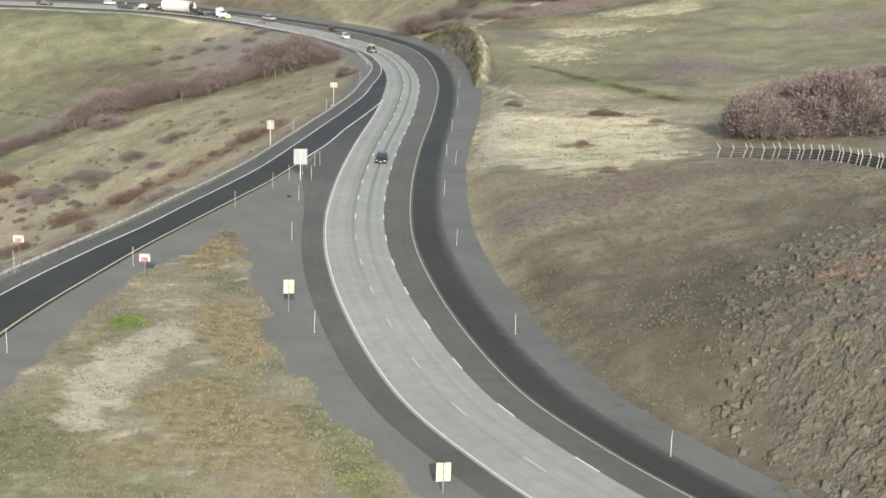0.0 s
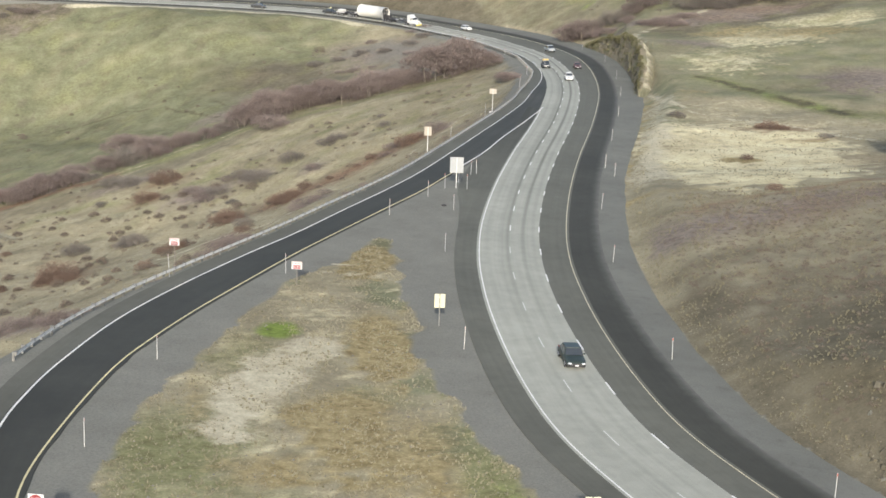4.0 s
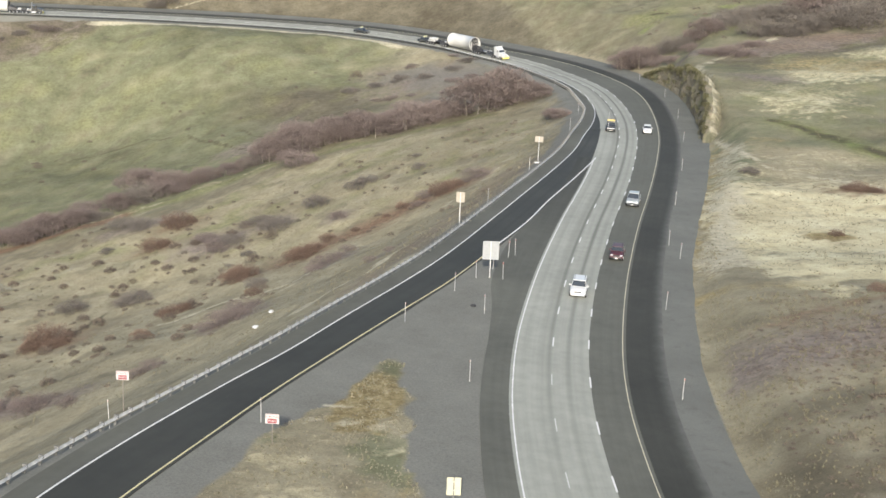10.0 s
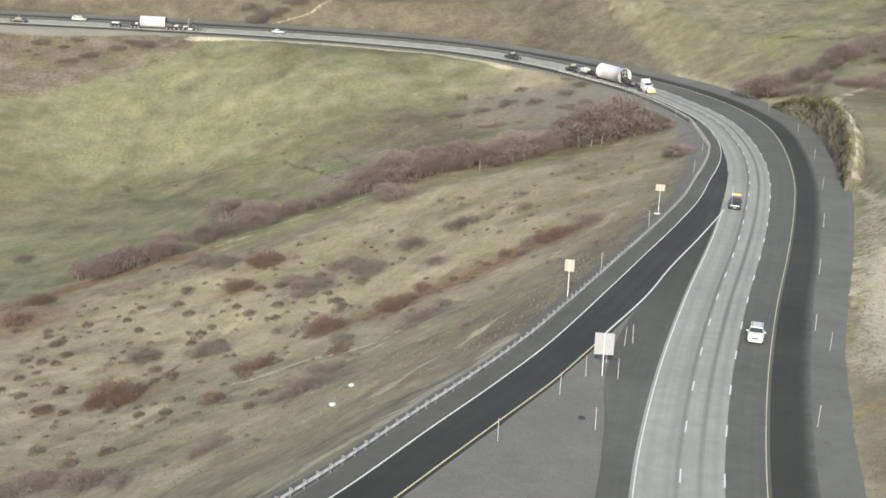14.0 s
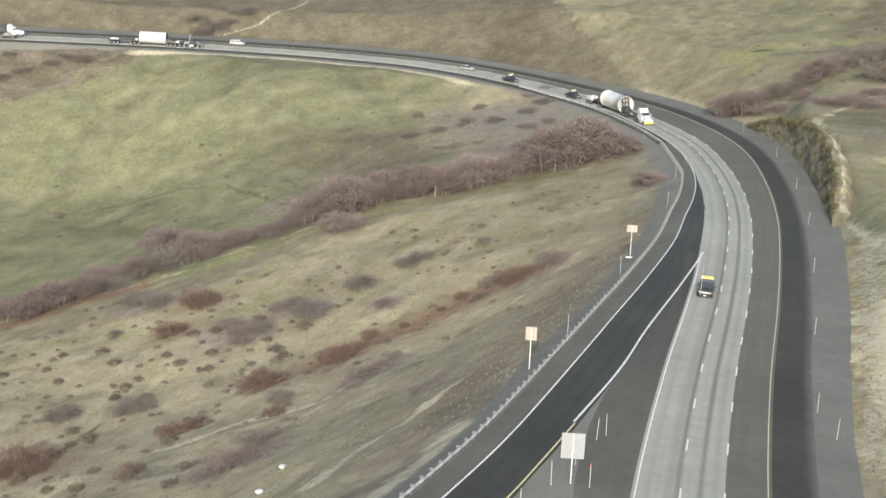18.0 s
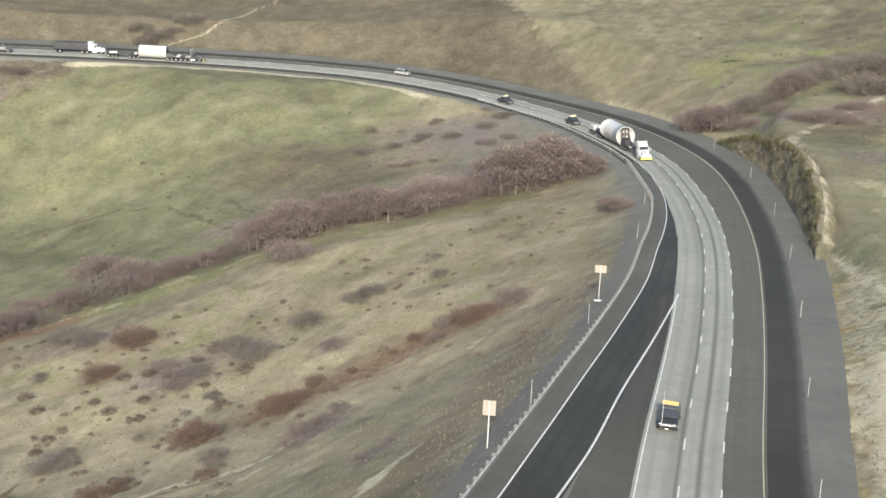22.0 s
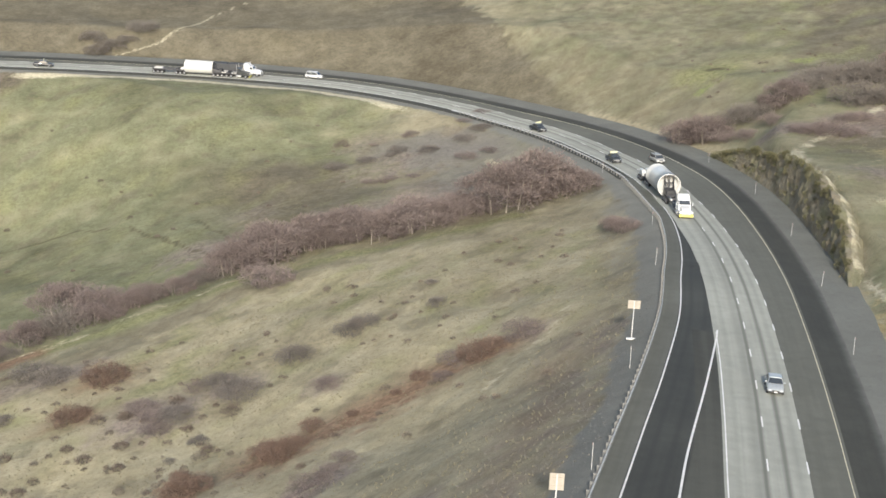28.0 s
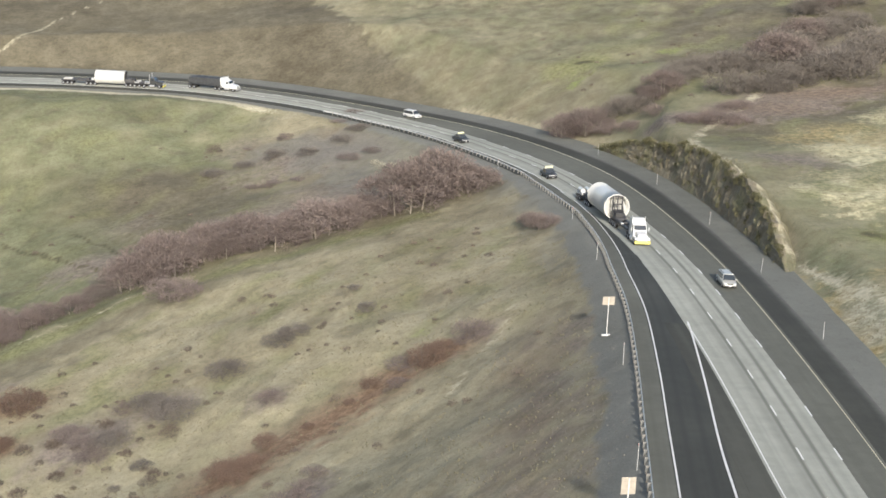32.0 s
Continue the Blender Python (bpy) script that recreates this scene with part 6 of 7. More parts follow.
def shrub(name, label, twigs, seed, count=2200, tall=1.0, trunks=6, lobe_count=8, lifted=0.0, bark=None):
    """A leafless bush of unit radius: stems from the ground, and a haze of fine twigs in uneven domes with gaps."""
    rng = random.Random(seed)
    ob = thing(name, pose(0, 0, -400), label, "bush")
    sv, sf = [(0, 0, -0.2)], []
    for k in range(trunks):
        a, out = 2 * math.pi * (k + rng.random() * 0.7) / trunks, rng.uniform(0.3, 0.65)
        i = len(sv)
        for z, q, r in ((-0.1, 0.75, 0.016), (tall * 0.35, 0.9, 0.012), (tall * rng.uniform(0.5, 0.7), 1.0, 0.004)):
            sv += [(math.cos(a) * out * q + r * math.cos(2.1 * j), math.sin(a) * out * q + r * math.sin(2.1 * j), z) for j in range(3)]
        for j in range(3):
            j2 = (j + 1) % 3
            sf += [(0, i + j, i + j2), (i + j, i + j2, i + 3 + j2, i + 3 + j), (i + 3 + j, i + 3 + j2, i + 6 + j2, i + 6 + j)]
    mesh_object("stem", sv, sf, bark or BARK, ob)
    lobes = []
    for k in range(lobe_count):
        a, d = 2 * math.pi * (k + rng.random() * 0.6) / lobe_count, 0.55 * math.sqrt(rng.random())
        r = rng.uniform(0.36, 0.5)
        lobes.append((Vector((math.cos(a) * d, math.sin(a) * d, lifted + max(r * 0.6, (tall - r - lifted) * (1 - 0.9 * d * d) * rng.uniform(0.75, 1.0)))), r))
    for k in range(6):
        a, r = 2 * math.pi * (k + rng.random() * 0.6) / 6, rng.uniform(0.26, 0.36)
        lobes.append((Vector((math.cos(a) * 0.62, math.sin(a) * 0.62, lifted + r * 0.5)), r))
    v, f = [], []
    for _ in range(count):
        c, r = rng.choice(lobes)
        d = Vector((rng.gauss(0, 1), rng.gauss(0, 1), rng.gauss(0.3, 0.9))).normalized()
        p = c + d * r * rng.uniform(0.1, 1.0) ** 0.4
        p.z = max(p.z, 0.01)
        g = (d * 0.8 + Vector((rng.gauss(0, 0.4), rng.gauss(0, 0.4), 0.6 + rng.gauss(0, 0.3)))).normalized()
        side = g.cross(Vector((rng.gauss(0, 1), rng.gauss(0, 1), rng.gauss(0, 1)))).normalized()
        ln, w = rng.uniform(0.03, 0.075), rng.uniform(0.004, 0.008)
        i = len(v)
        v += [p - side * w, p + side * w, p + g * ln + side * w * 0.4, p + g * ln - side * w * 0.4]
        f.append((i, i + 1, i + 2, i + 3))
        fork = (g + side * rng.choice((-1, 1)) * 0.8).normalized()
        q = p + g * ln * 0.4
        v += [q, q + g * w * 2.5, q + fork * ln * 0.8]
        f.append((i + 4, i + 5, i + 6))
    mesh_object("crown", v, f, twigs, ob)
    return ob


def placed(x, y, scale, turn, squash=1.0, sink=0.0):
    return Matrix.Translation((x, y, land_z(x, y) - sink)) @ Matrix.Rotation(turn, 4, "Z") @ Matrix.Diagonal((scale, scale, scale * squash, 1))


PALE_BARK = simple("pale_trunk_bark", (0.22, 0.195, 0.16), 0.9, scale=4)
KINDS = {
    "purple": [shrub("bush", "leafless mauve-brown thicket tree on pale trunks in the creek bed", TWIG_PURPLE, 31 + k, 9000, 1.25, 9, 7, 0.3, PALE_BARK) for k in range(4)],
    "grey": [shrub("bush", "leafless grey-brown bush on the dry slope", TWIG_GREY, 41 + k, 5500, 0.95) for k in range(3)],
    "red": [shrub("bush", "low russet bush on the dry slope", TWIG_RED, 51 + k, 6000, 0.9, 6, 6) for k in range(3)],
    "dark": [shrub("bush", "small dark brown bush on the dry slope", TWIG_DARK, 81 + k, 3200, 1.05, 5, 5) for k in range(3)],
    "mauve": [shrub("bush", "low mauve-grey bare brush on the embankment", TWIG_PURPLE, 91 + k, 4500, 0.85) for k in range(3)],
    "sage": [shrub("bush", "pale grey-green sagebrush on the valley floor", TWIG_SAGE, 75, 2500, 0.85)],
    "pale": [shrub("bush", "pale straw-coloured dry shrub", TWIG_PALE, 71, 1400, 1.1)],
}
GROUPS = {"dark": "dark bushes on the slope", "mauve": "brush on the embankment", "sage": "sagebrush on the valley floor", "purple": "bushes in the creek thicket", "grey": "bushes on the slope", "red": "russet bushes on the slope", "pale": "pale shrubs"}
planted = {k: 0 for k in KINDS}
veg = random.Random(8)


def plant(kind, x, y, r, squash=1.0):
    protos = KINDS[kind]
    n = planted[kind]
    planted[kind] += 1
    m = placed(x, y, r, veg.uniform(0, 6.28), squash, 0.05 * r)
    if n < len(protos):
        protos[n].matrix_basis = m
        tagged(protos[n], group=GROUPS[kind])
        return protos[n]
    return copy_thing(protos[n % len(protos)], m)


# the thicket along the creek: a line of crowns with more behind it
CREEK = [(9, 210), (4, 208), (-2, 204), (-10, 203), (-19, 201), (-28, 202), (-37, 200), (-46, 200), (-56, 199), (-64, 193), (-73, 189), (-81, 184), (-92, 180), (-100, 172),
         (-110, 166), (-122, 158)]
for i, p in enumerate(catmull([(x, y, 0) for x, y in CREEK], 3.4)):
    dense = 1.0 if p.x > -64 else 0.7
    if p.x < -64 and veg.random() < 0.06:
        continue
    plant("purple" if p.x > -64 or veg.random() < 0.5 else "grey", p.x + veg.uniform(-1, 1), p.y + veg.uniform(-1.8, 1.4), veg.choice((1.8, 2.3, 2.8, 3.3, 3.9)) * veg.uniform(0.9, 1.08) * dense, veg.uniform(0.72, 1.0))
    if p.x > -70 or i % 4:
        plant("purple" if veg.random() < 0.85 else "grey", p.x + veg.uniform(-2, 2), p.y + veg.uniform(2.5, 5.5), veg.uniform(2.2, 3.0) * dense, 0.8)
    if -2 > p.x > -66 and i % 3 == 0:
        plant("grey", p.x + veg.uniform(-2, 2), p.y + veg.uniform(8, 13), veg.uniform(1.2, 2.0), 0.6)
for x, y, r in ((-50.7, 181.5, 2.8), (4, 211, 2.6), (8, 206, 2.4), (0, 211, 2.8), (13.2, 163, 1.8), (12.4, 167, 1.5), (-93, 194, 2.8), (-84, 190, 2.6), (-104, 181, 2.2), (-114, 160, 2.2)):
    plant("purple", x, y, r, 0.75)
# brush in the ravine beyond the green hill, and on the hill's flank by the bend
for line, r, kind in (([(-196, 306), (-184, 308), (-172, 312), (-161, 317)], 2.4, "mauve"), ([(-190, 312), (-176, 316), (-164, 321)], 2.0, "grey"), ([(-38, 247), (-26, 252), (-14, 256), (-4, 262)], 1.9, "mauve"),
                      ([(-44, 262), (-30, 268), (-16, 274), (-4, 284)], 1.7, "grey"), ([(-36, 281), (-22, 287), (-8, 297)], 1.5, "mauve")):
    for p in catmull([(x, y, 0) for x, y in line], 4.2):
        if veg.random() < 0.75:
            plant(kind, p.x + veg.uniform(-3, 3), p.y + veg.uniform(-4, 4), r * veg.uniform(0.6, 1.15), veg.uniform(0.45, 0.7))
# single bushes on the valley slope: kind, then place and radius
RED_SPOTS = [(-58.6, 85.2, 2.6), (-60.6, 84.4, 2.0), (-56.9, 86.2, 2.0), (-80.9, 80.3, 2.4), (-79.3, 77.7, 1.8), (-82.8, 78.6, 2.0), (-74.9, 134.3, 1.7), (-73.2, 135.5, 1.4), (-49.9, 98.6, 2.2), (-48.7, 100, 1.7),
             (-43.3, 81.4, 1.2), (-60.1, 66.1, 1.4), (-51.4, 106.6, 0.8), (-93.2, 76.8, 1.3), (-100.4, 105.9, 0.9), (-83.6, 75.9, 1.0), (-121.4, 130.4, 2.3), (-122.2, 144.7, 2.4), (-72.4, 148.1, 2.2),
             (-10.7, 119.5, 2.2), (-8.2, 121, 1.5), (59.3, 65.8, 1.0), (61.6, 64.2, 0.9), (57.5, 66.5, 0.7), (48.3, 31.7, 0.6), (44.1, -8.1, 0.9)]
RED_STRIP = [(-39.5, 108.5, 1.9), (-37, 105, 1.6), (-38, 107, 1.7), (-35.4, 107, 1.6), (-33.6, 112.5, 1.0), (-28, 112.5, 0.7), (-22, 115, 0.7), (-19, 118.5, 0.8)]
DARK_SPOTS = [(-74.6, 114.6, 1.2), (-59.8, 106.3, 1.2), (-55.4, 103.8, 0.9), (-42.6, 83.7, 1.7), (-49.6, 112.9, 1.4), (-45.2, 111.8, 0.9), (-44.7, 97.3, 0.6), (-47.5, 125.9, 1.8), (-42.5, 131.7, 0.9), (-47.7, 142.7, 0.6),
              (-46, 144.8, 0.6), (-44.2, 149.5, 0.6), (-25.1, 145.8, 0.8), (-37.9, 169.5, 1.0), (-65, 130.9, 1.3), (-66.4, 126.5, 0.8), (-70.8, 119.1, 0.6), (-69.3, 112.6, 0.7), (-75.3, 109.8, 0.6), (-54.9, 109.4, 0.6),
              (-60.3, 117, 0.7), (-119.4, 125.7, 1.2), (-137.9, 244.3, 1.7), (-126.5, 260.1, 1.2), (-46.8, 283.4, 2.3), (-63.3, 113.9, 0.9), (-75.5, 103.2, 0.9), (-72.4, 98.6, 0.5), (-54.4, 91.6, 0.7), (-42.7, 107.4, 0.7), (-102.8, 97.5, 0.9)]
GREY_SPOTS = [(-70.5, 101.2, 1.7), (-72.5, 100.2, 1.2), (-50.8, 118.5, 1.3), (-47.1, 131.5, 2.1), (-39.7, 140.4, 1.8), (-31.2, 144.7, 2.2), (-29, 146, 1.3), (-17.5, 148.4, 1.1), (-18.9, 158.7, 0.9), (-87.8, 157.5, 2.1),
              (-83.1, 153.6, 2.3), (-86.8, 139.2, 1.5), (-56, 127.9, 1.5), (-51.3, 137, 1.7), (-54.2, 114.3, 0.8), (-83.2, 100.9, 1.6), (-142.5, 183.2, 1.5), (-30.6, 147.5, 1.2), (-44, 88.5, 1.2), (43.4, 77.2, 1.0), (67.5, 55.4, 1.1)]
MAUVE_SPOTS = [(-41.8, 64.5, 1.9), (-40, 67, 1.4), (-41.2, 53.2, 2.3), (-43.5, 55.5, 2.0), (-45.5, 52.5, 2.0), (-33, 125.3, 1.6), (-30.6, 88.6, 1.9), (-29.1, 92.9, 1.6), (-32.3, 83.7, 1.5), (-27.4, 95.5, 1.1), (-14, 121.3, 2.2),
               (-15.4, 114.5, 1.2), (-3.5, 121.2, 2.1), (-5.7, 120.6, 1.4), (-16.9, 62.8, 0.9), (-19.7, 59.1, 0.9), (-76.4, 152.4, 1.9), (-63, 133.2, 2.0), (-58.2, 124.4, 1.7), (-55.3, 138.3, 1.9), (-60, 129, 1.5)]
FOOT_SPOTS = [(-77.8, 37.2, 2.4), (-73.8, 37.9, 2.4), (-67.5, 32.7, 2.3), (-81.3, 35.2, 2.4), (-60.6, 27.2, 1.7), (-51.8, 32.3, 1.4), (-50.4, 36.1, 1.3), (-70.5, 35.5, 2.0)]
for x, y, r in RED_SPOTS + RED_STRIP:
    plant("red", x, y, r * 0.95, veg.uniform(0.8, 0.95))
for x, y, r in DARK_SPOTS:
    plant("dark", x, y, r, veg.uniform(0.85, 1.0))
for x, y, r in GREY_SPOTS:
    plant("grey", x, y, r, veg.uniform(0.6, 0.8))
for x, y, r in MAUVE_SPOTS + FOOT_SPOTS:
    plant("mauve", x, y, r * 0.92, veg.uniform(0.8, 1.0))
for x, y, r in ((-108.5, 120.3, 1.6), (-106, 123, 1.3), (-107.7, 124.6, 1.3), (-104, 121, 1.2)):
    plant("sage", x, y, r, 0.8)
for x, y, r in ((-130, 360, 2.2), (-127, 363, 2.6), (-123, 367, 2.8), (-119, 373, 2.6), (-133, 366, 2.4)):
    plant("grey", x, y, r, 0.7)
for x, y, r in ((-7.5, 246.5, 1.5), (-9, 249, 1.1), (-5.5, 244, 1.1), (84, 58, 2.0), (86, 61, 1.6)):
    plant("pale", x, y, r)
# the brush bank east of the bend, and the thicket behind the snow fence
for row, r, kind in (([(68, 264), (76, 262), (84.5, 262.5), (90, 264), (99.5, 275), (107, 279.5), (116, 285)], 3.0, "grey"), ([(72, 241), (80, 242), (86, 243.5), (93, 246), (102, 251), (112, 256)], 3.2, "grey"),
                     ([(47, 252), (53, 247), (58, 251), (63, 257)], 2.5, "grey"), ([(35, 252.5), (41, 246.5), (44, 243)], 2.3, "mauve"), ([(46, 234.5), (52, 236)], 1.8, "mauve"),
                     ([(54, 219), (58.5, 215), (64, 212)], 2.0, "mauve"), ([(66, 226), (70, 229)], 1.8, "mauve"), ([(111, 302), (121, 304)], 3.0, "grey")):
    for p in catmull([(x, y, 0) for x, y in row], 2.8):
        plant(kind if veg.random() < 0.75 else "purple", p.x + veg.uniform(-1, 1), p.y + veg.uniform(-1, 1.5), veg.uniform(0.8, 1.5) * r, veg.uniform(0.75, 1.05))
for _ in range(46):
    x = veg.uniform(77, 122)
    plant("grey" if veg.random() < 0.7 else "purple", x, veg.uniform(14, 34) + 1.2 * (x - 72) * veg.random(), veg.uniform(2.2, 3.8), veg.uniform(0.85, 1.15))


def scrub():
    """Small bushes strewn over the slopes: low domes of fine twigs."""
    rng = np.random.RandomState(17)
    v, f = [], []
    for x0, x1, y0, y1, n in ((-114, -48, 40, 135, 90), (-112, -38, 30, 160, 170), (-36, 4, 96, 175, 60), (30, 72, -68, -8, 900), (25, 46, -95, -20, 700), (40, 90, 240, 330, 40), (-150, -40, 215, 300, 30)):
        x, y = rng.uniform(x0, x1, n), rng.uniform(y0, y1, n)
        z, dv, dh = land(x, y)
        for px, py, pz, d in zip(x, y, z, np.maximum(dv, dh)):
            if d < (10 if x0 < 20 else 4):
                continue
            r = rng.uniform(0.6, 1.5) if x0 == -114 else rng.uniform(0.35, 0.95) if x0 < 20 or y0 > 200 else rng.uniform(0.15, 0.4)
            c = 420 if r > 0.95 else 170 if r > 0.4 else 50
            u = rng.normal(size=(c, 3))
            u[:, 2] = np.abs(u[:, 2])
            u /= np.linalg.norm(u, axis=1)[:, None]
            at = u * rng.uniform(0.2, 1.0, (c, 1)) ** 0.5 * (r, r, r * 0.8) + (px, py, pz - 0.05)
            g = u * 0.7 + rng.normal(size=(c, 3)) * 0.4 + (0, 0, 0.5)
            g /= np.linalg.norm(g, axis=1)[:, None]
            s = np.cross(g, rng.normal(size=(c, 3)))
            s *= (0.02 / np.linalg.norm(s, axis=1))[:, None] * (0.6 + r)
            i = len(v)
            v += np.stack([at - s, at + s, at + g * 0.22 * (0.5 + r)], 1).reshape(-1, 3).tolist()
            f += [(i + 3 * k, i + 3 * k + 1, i + 3 * k + 2) for k in range(c)]
    tagged(mesh_object("low_scrub", v, f, TWIG_DARK), "small leafless scrub strewn over the dry slopes", "scrub", kind="stuff")


scrub()

# ---- rock ----


def rock_material(name, dark, mid, light, moss):
    m, n, l, b = nodes_of(name)
    geo = n.new("ShaderNodeNewGeometry").outputs["Position"]
    tall = n.new("ShaderNodeMapping")
    tall.inputs["Scale"].default_value = (1, 1, 0.35)
    l.new(geo, tall.inputs["Vector"])
    a, c, d = noise_node(n, l, 0.7, 8, 0.72, tall.outputs[0]), noise_node(n, l, 4.0, 6, 0.7, tall.outputs[0]), noise_node(n, l, 0.16, 5, 0.6, geo)
    col = ramp_node(n, l, a.outputs[0], [(0.3, dark), (0.5, mid), (0.72, light)]).outputs[0]
    col = mixed(n, l, "MIX", ramp_node(n, l, d.outputs[0], [(0.5, (0,) * 3), (0.68, (0.8,) * 3)]).outputs[0], col, moss)
    col = mixed(n, l, "MULTIPLY", 0.7, col, ramp_node(n, l, c.outputs[0], [(0.3, (0.5,) * 3), (0.6, (1,) * 3)]).outputs[0])
    l.new(col, b.inputs["Base Color"])
    b.inputs["Roughness"].default_value = 0.92
    bp = n.new("ShaderNodeBump")
    bp.inputs["Strength"].default_value, bp.inputs["Distance"].default_value = 0.9, 0.4
    l.new(c.outputs[0], bp.inputs["Height"])
    l.new(bp.outputs[0], b.inputs["Normal"])
    return m


BASALT = rock_material("basalt", (0.11, 0.095, 0.062), (0.165, 0.143, 0.096), (0.22, 0.193, 0.135), (0.135, 0.136, 0.062))
OUTCROP = rock_material("crumbling_outcrop", (0.082, 0.072, 0.049), (0.112, 0.099, 0.069), (0.148, 0.134, 0.1), (0.118, 0.108, 0.062))
RED_SOIL = rock_material("burnt_orange_soil", (0.09, 0.066, 0.046), (0.15, 0.1, 0.068), (0.2, 0.135, 0.095), (0.12, 0.10, 0.065))


def rock_cut():
    """The dark columnar rock face on the hill side of the bend: an uneven face, and a top that runs back into the hill."""
    nu, nv, face = 380, 36, 28
    ys = HILL_EDGE[:, 1]
    i0, i1 = next(i for i, y in enumerate(ys) if y > 121), next(i for i, y in enumerate(ys) if y > 236)
    tan = np.gradient(HILL_EDGE, axis=0)
    tan /= np.linalg.norm(tan, axis=1)[:, None]
    v, f, at = [], [], []
    for a in range(nu):
        u = a / (nu - 1)
        q = i0 + u * (i1 - i0)
        x, y = np.interp(q, range(len(ys)), HILL_EDGE[:, 0]), np.interp(q, range(len(ys)), ys)
        tx, ty = np.interp(q, range(len(ys)), tan[:, 0]), np.interp(q, range(len(ys)), tan[:, 1])
        out = Vector((ty, -tx, 0)).normalized()
        z0 = float(np.interp(q, range(len(ys)), HILL_Z)) - 0.7
        h = float(np.interp(y, [121, 130, 140, 152, 166, 190, 214, 236], [0.3, 3.6, 6.4, 8.4, 9.4, 8.8, 5.6, 0.4])) * (0.93 + 0.16 * noise.noise((u * 16, 3.1, 0))) + 0.2
        for b in range(nv):
            w = min(1.0, b / face)
            back = max(0, b - face) / (nv - 1 - face)
            p = Vector((x, y, z0)) + out * (-1.2 + w * h * 0.2 + back * (1.6 + h * 0.42))
            p.z += w * h - back * 0.1 * h - (0.5 + 0.35 * h) * back * back
            col = noise.cell(Vector((u * 150 + 0.7 * noise.noise((u * 40, w * 3, 0)), w * 2.4 + noise.noise((u * 50, 5, 0)), 0)))
            fold = noise.noise((u * 15, w * 2.2, 1.7))
            push = (0.12 * (col - 0.5) + 0.55 * fold + 0.45 * noise.noise((u * 55, w * 5, 9)) + 0.3 * noise.noise((u * 130, w * 11, 4))) * 0.75 * min(1, h / 5) * min(1, 3 * w + 0.2) * (1 - back)
            lump = 0.5 * noise.noise((u * 50, back * 4, 2.2)) * (back > 0) * min(1, h / 5)
            v.append(p - out * push + Vector((0, 0, lump)))
    for a in range(nu - 1):
        for b in range(nv - 1):
            k = a * nv + b
            f.append((k, k + 1, k + nv + 1, k + nv))
    ob = mesh_object("rock_cut", v, f, BASALT)
    rx, ry = np.array([q.x for q in v]), np.array([q.y for q in v])
    _, rdv, rdh = land(rx, ry)
    shade = cover(rx, ry, rdv, np.maximum(rdh, 5))
    shade[:, 0] = 0
    shade[:, 2] = np.maximum(shade[:, 2], 0.4)
    ob.data.attributes.new("cover", "FLOAT_COLOR", "POINT").data.foreach_set("color", shade.astype(np.float32).ravel())
    ob.data.materials.append(MATS["hillside"])
    ob.data.attributes.new("cover_more", "FLOAT_COLOR", "POINT").data.foreach_set("color", cover_more(rx, ry, rdv, np.maximum(rdh, 5)).astype(np.float32).ravel())
    ob.data.attributes.new("cover_tint", "FLOAT_COLOR", "POINT").data.foreach_set("color", cover_tint(rx, ry, rdv, np.maximum(rdh, 5)).astype(np.float32).ravel())
    for i, poly in enumerate(ob.data.polygons):
        poly.material_index = 1 if i % (nv - 1) > face + 1 else 0
    tagged(ob, "dark columnar rock cut beside the gravel verge", "cliff", kind="structure")
    # scrub that clings to the face and hangs over its top
    rng = np.random.RandomState(29)
    tv, tf = [], []
    for k in range(190):
        a, b = rng.randint(15, nu - 15), (face - 1, face, face - 3, rng.randint(4, face), rng.randint(8, face))[rng.randint(5)]
        p, r, c = np.array(v[a * nv + b]), rng.uniform(0.3, 0.9), 150
        u = rng.normal(size=(c, 3))
        u /= np.linalg.norm(u, axis=1)[:, None]
        at = p + u * rng.uniform(0.2, 1.0, (c, 1)) ** 0.5 * (r, r, r * 0.8)
        g = u * 0.7 + rng.normal(size=(c, 3)) * 0.4 + (0, 0, 0.3)
        g /= np.linalg.norm(g, axis=1)[:, None]
        side = np.cross(g, rng.normal(size=(c, 3)))
        side *= (0.035 / np.linalg.norm(side, axis=1))[:, None]
        i = len(tv)
        tv += np.stack([at - side, at + side, at + g * 0.3], 1).reshape(-1, 3).tolist()
        tf += [(i + 3 * q, i + 3 * q + 1, i + 3 * q + 2) for q in range(c)]
    tagged(mesh_object("rock_scrub", tv, tf, TWIG_OLIVE), "olive scrub clinging to the rock cut", "scrub", kind="stuff")


rock_cut()


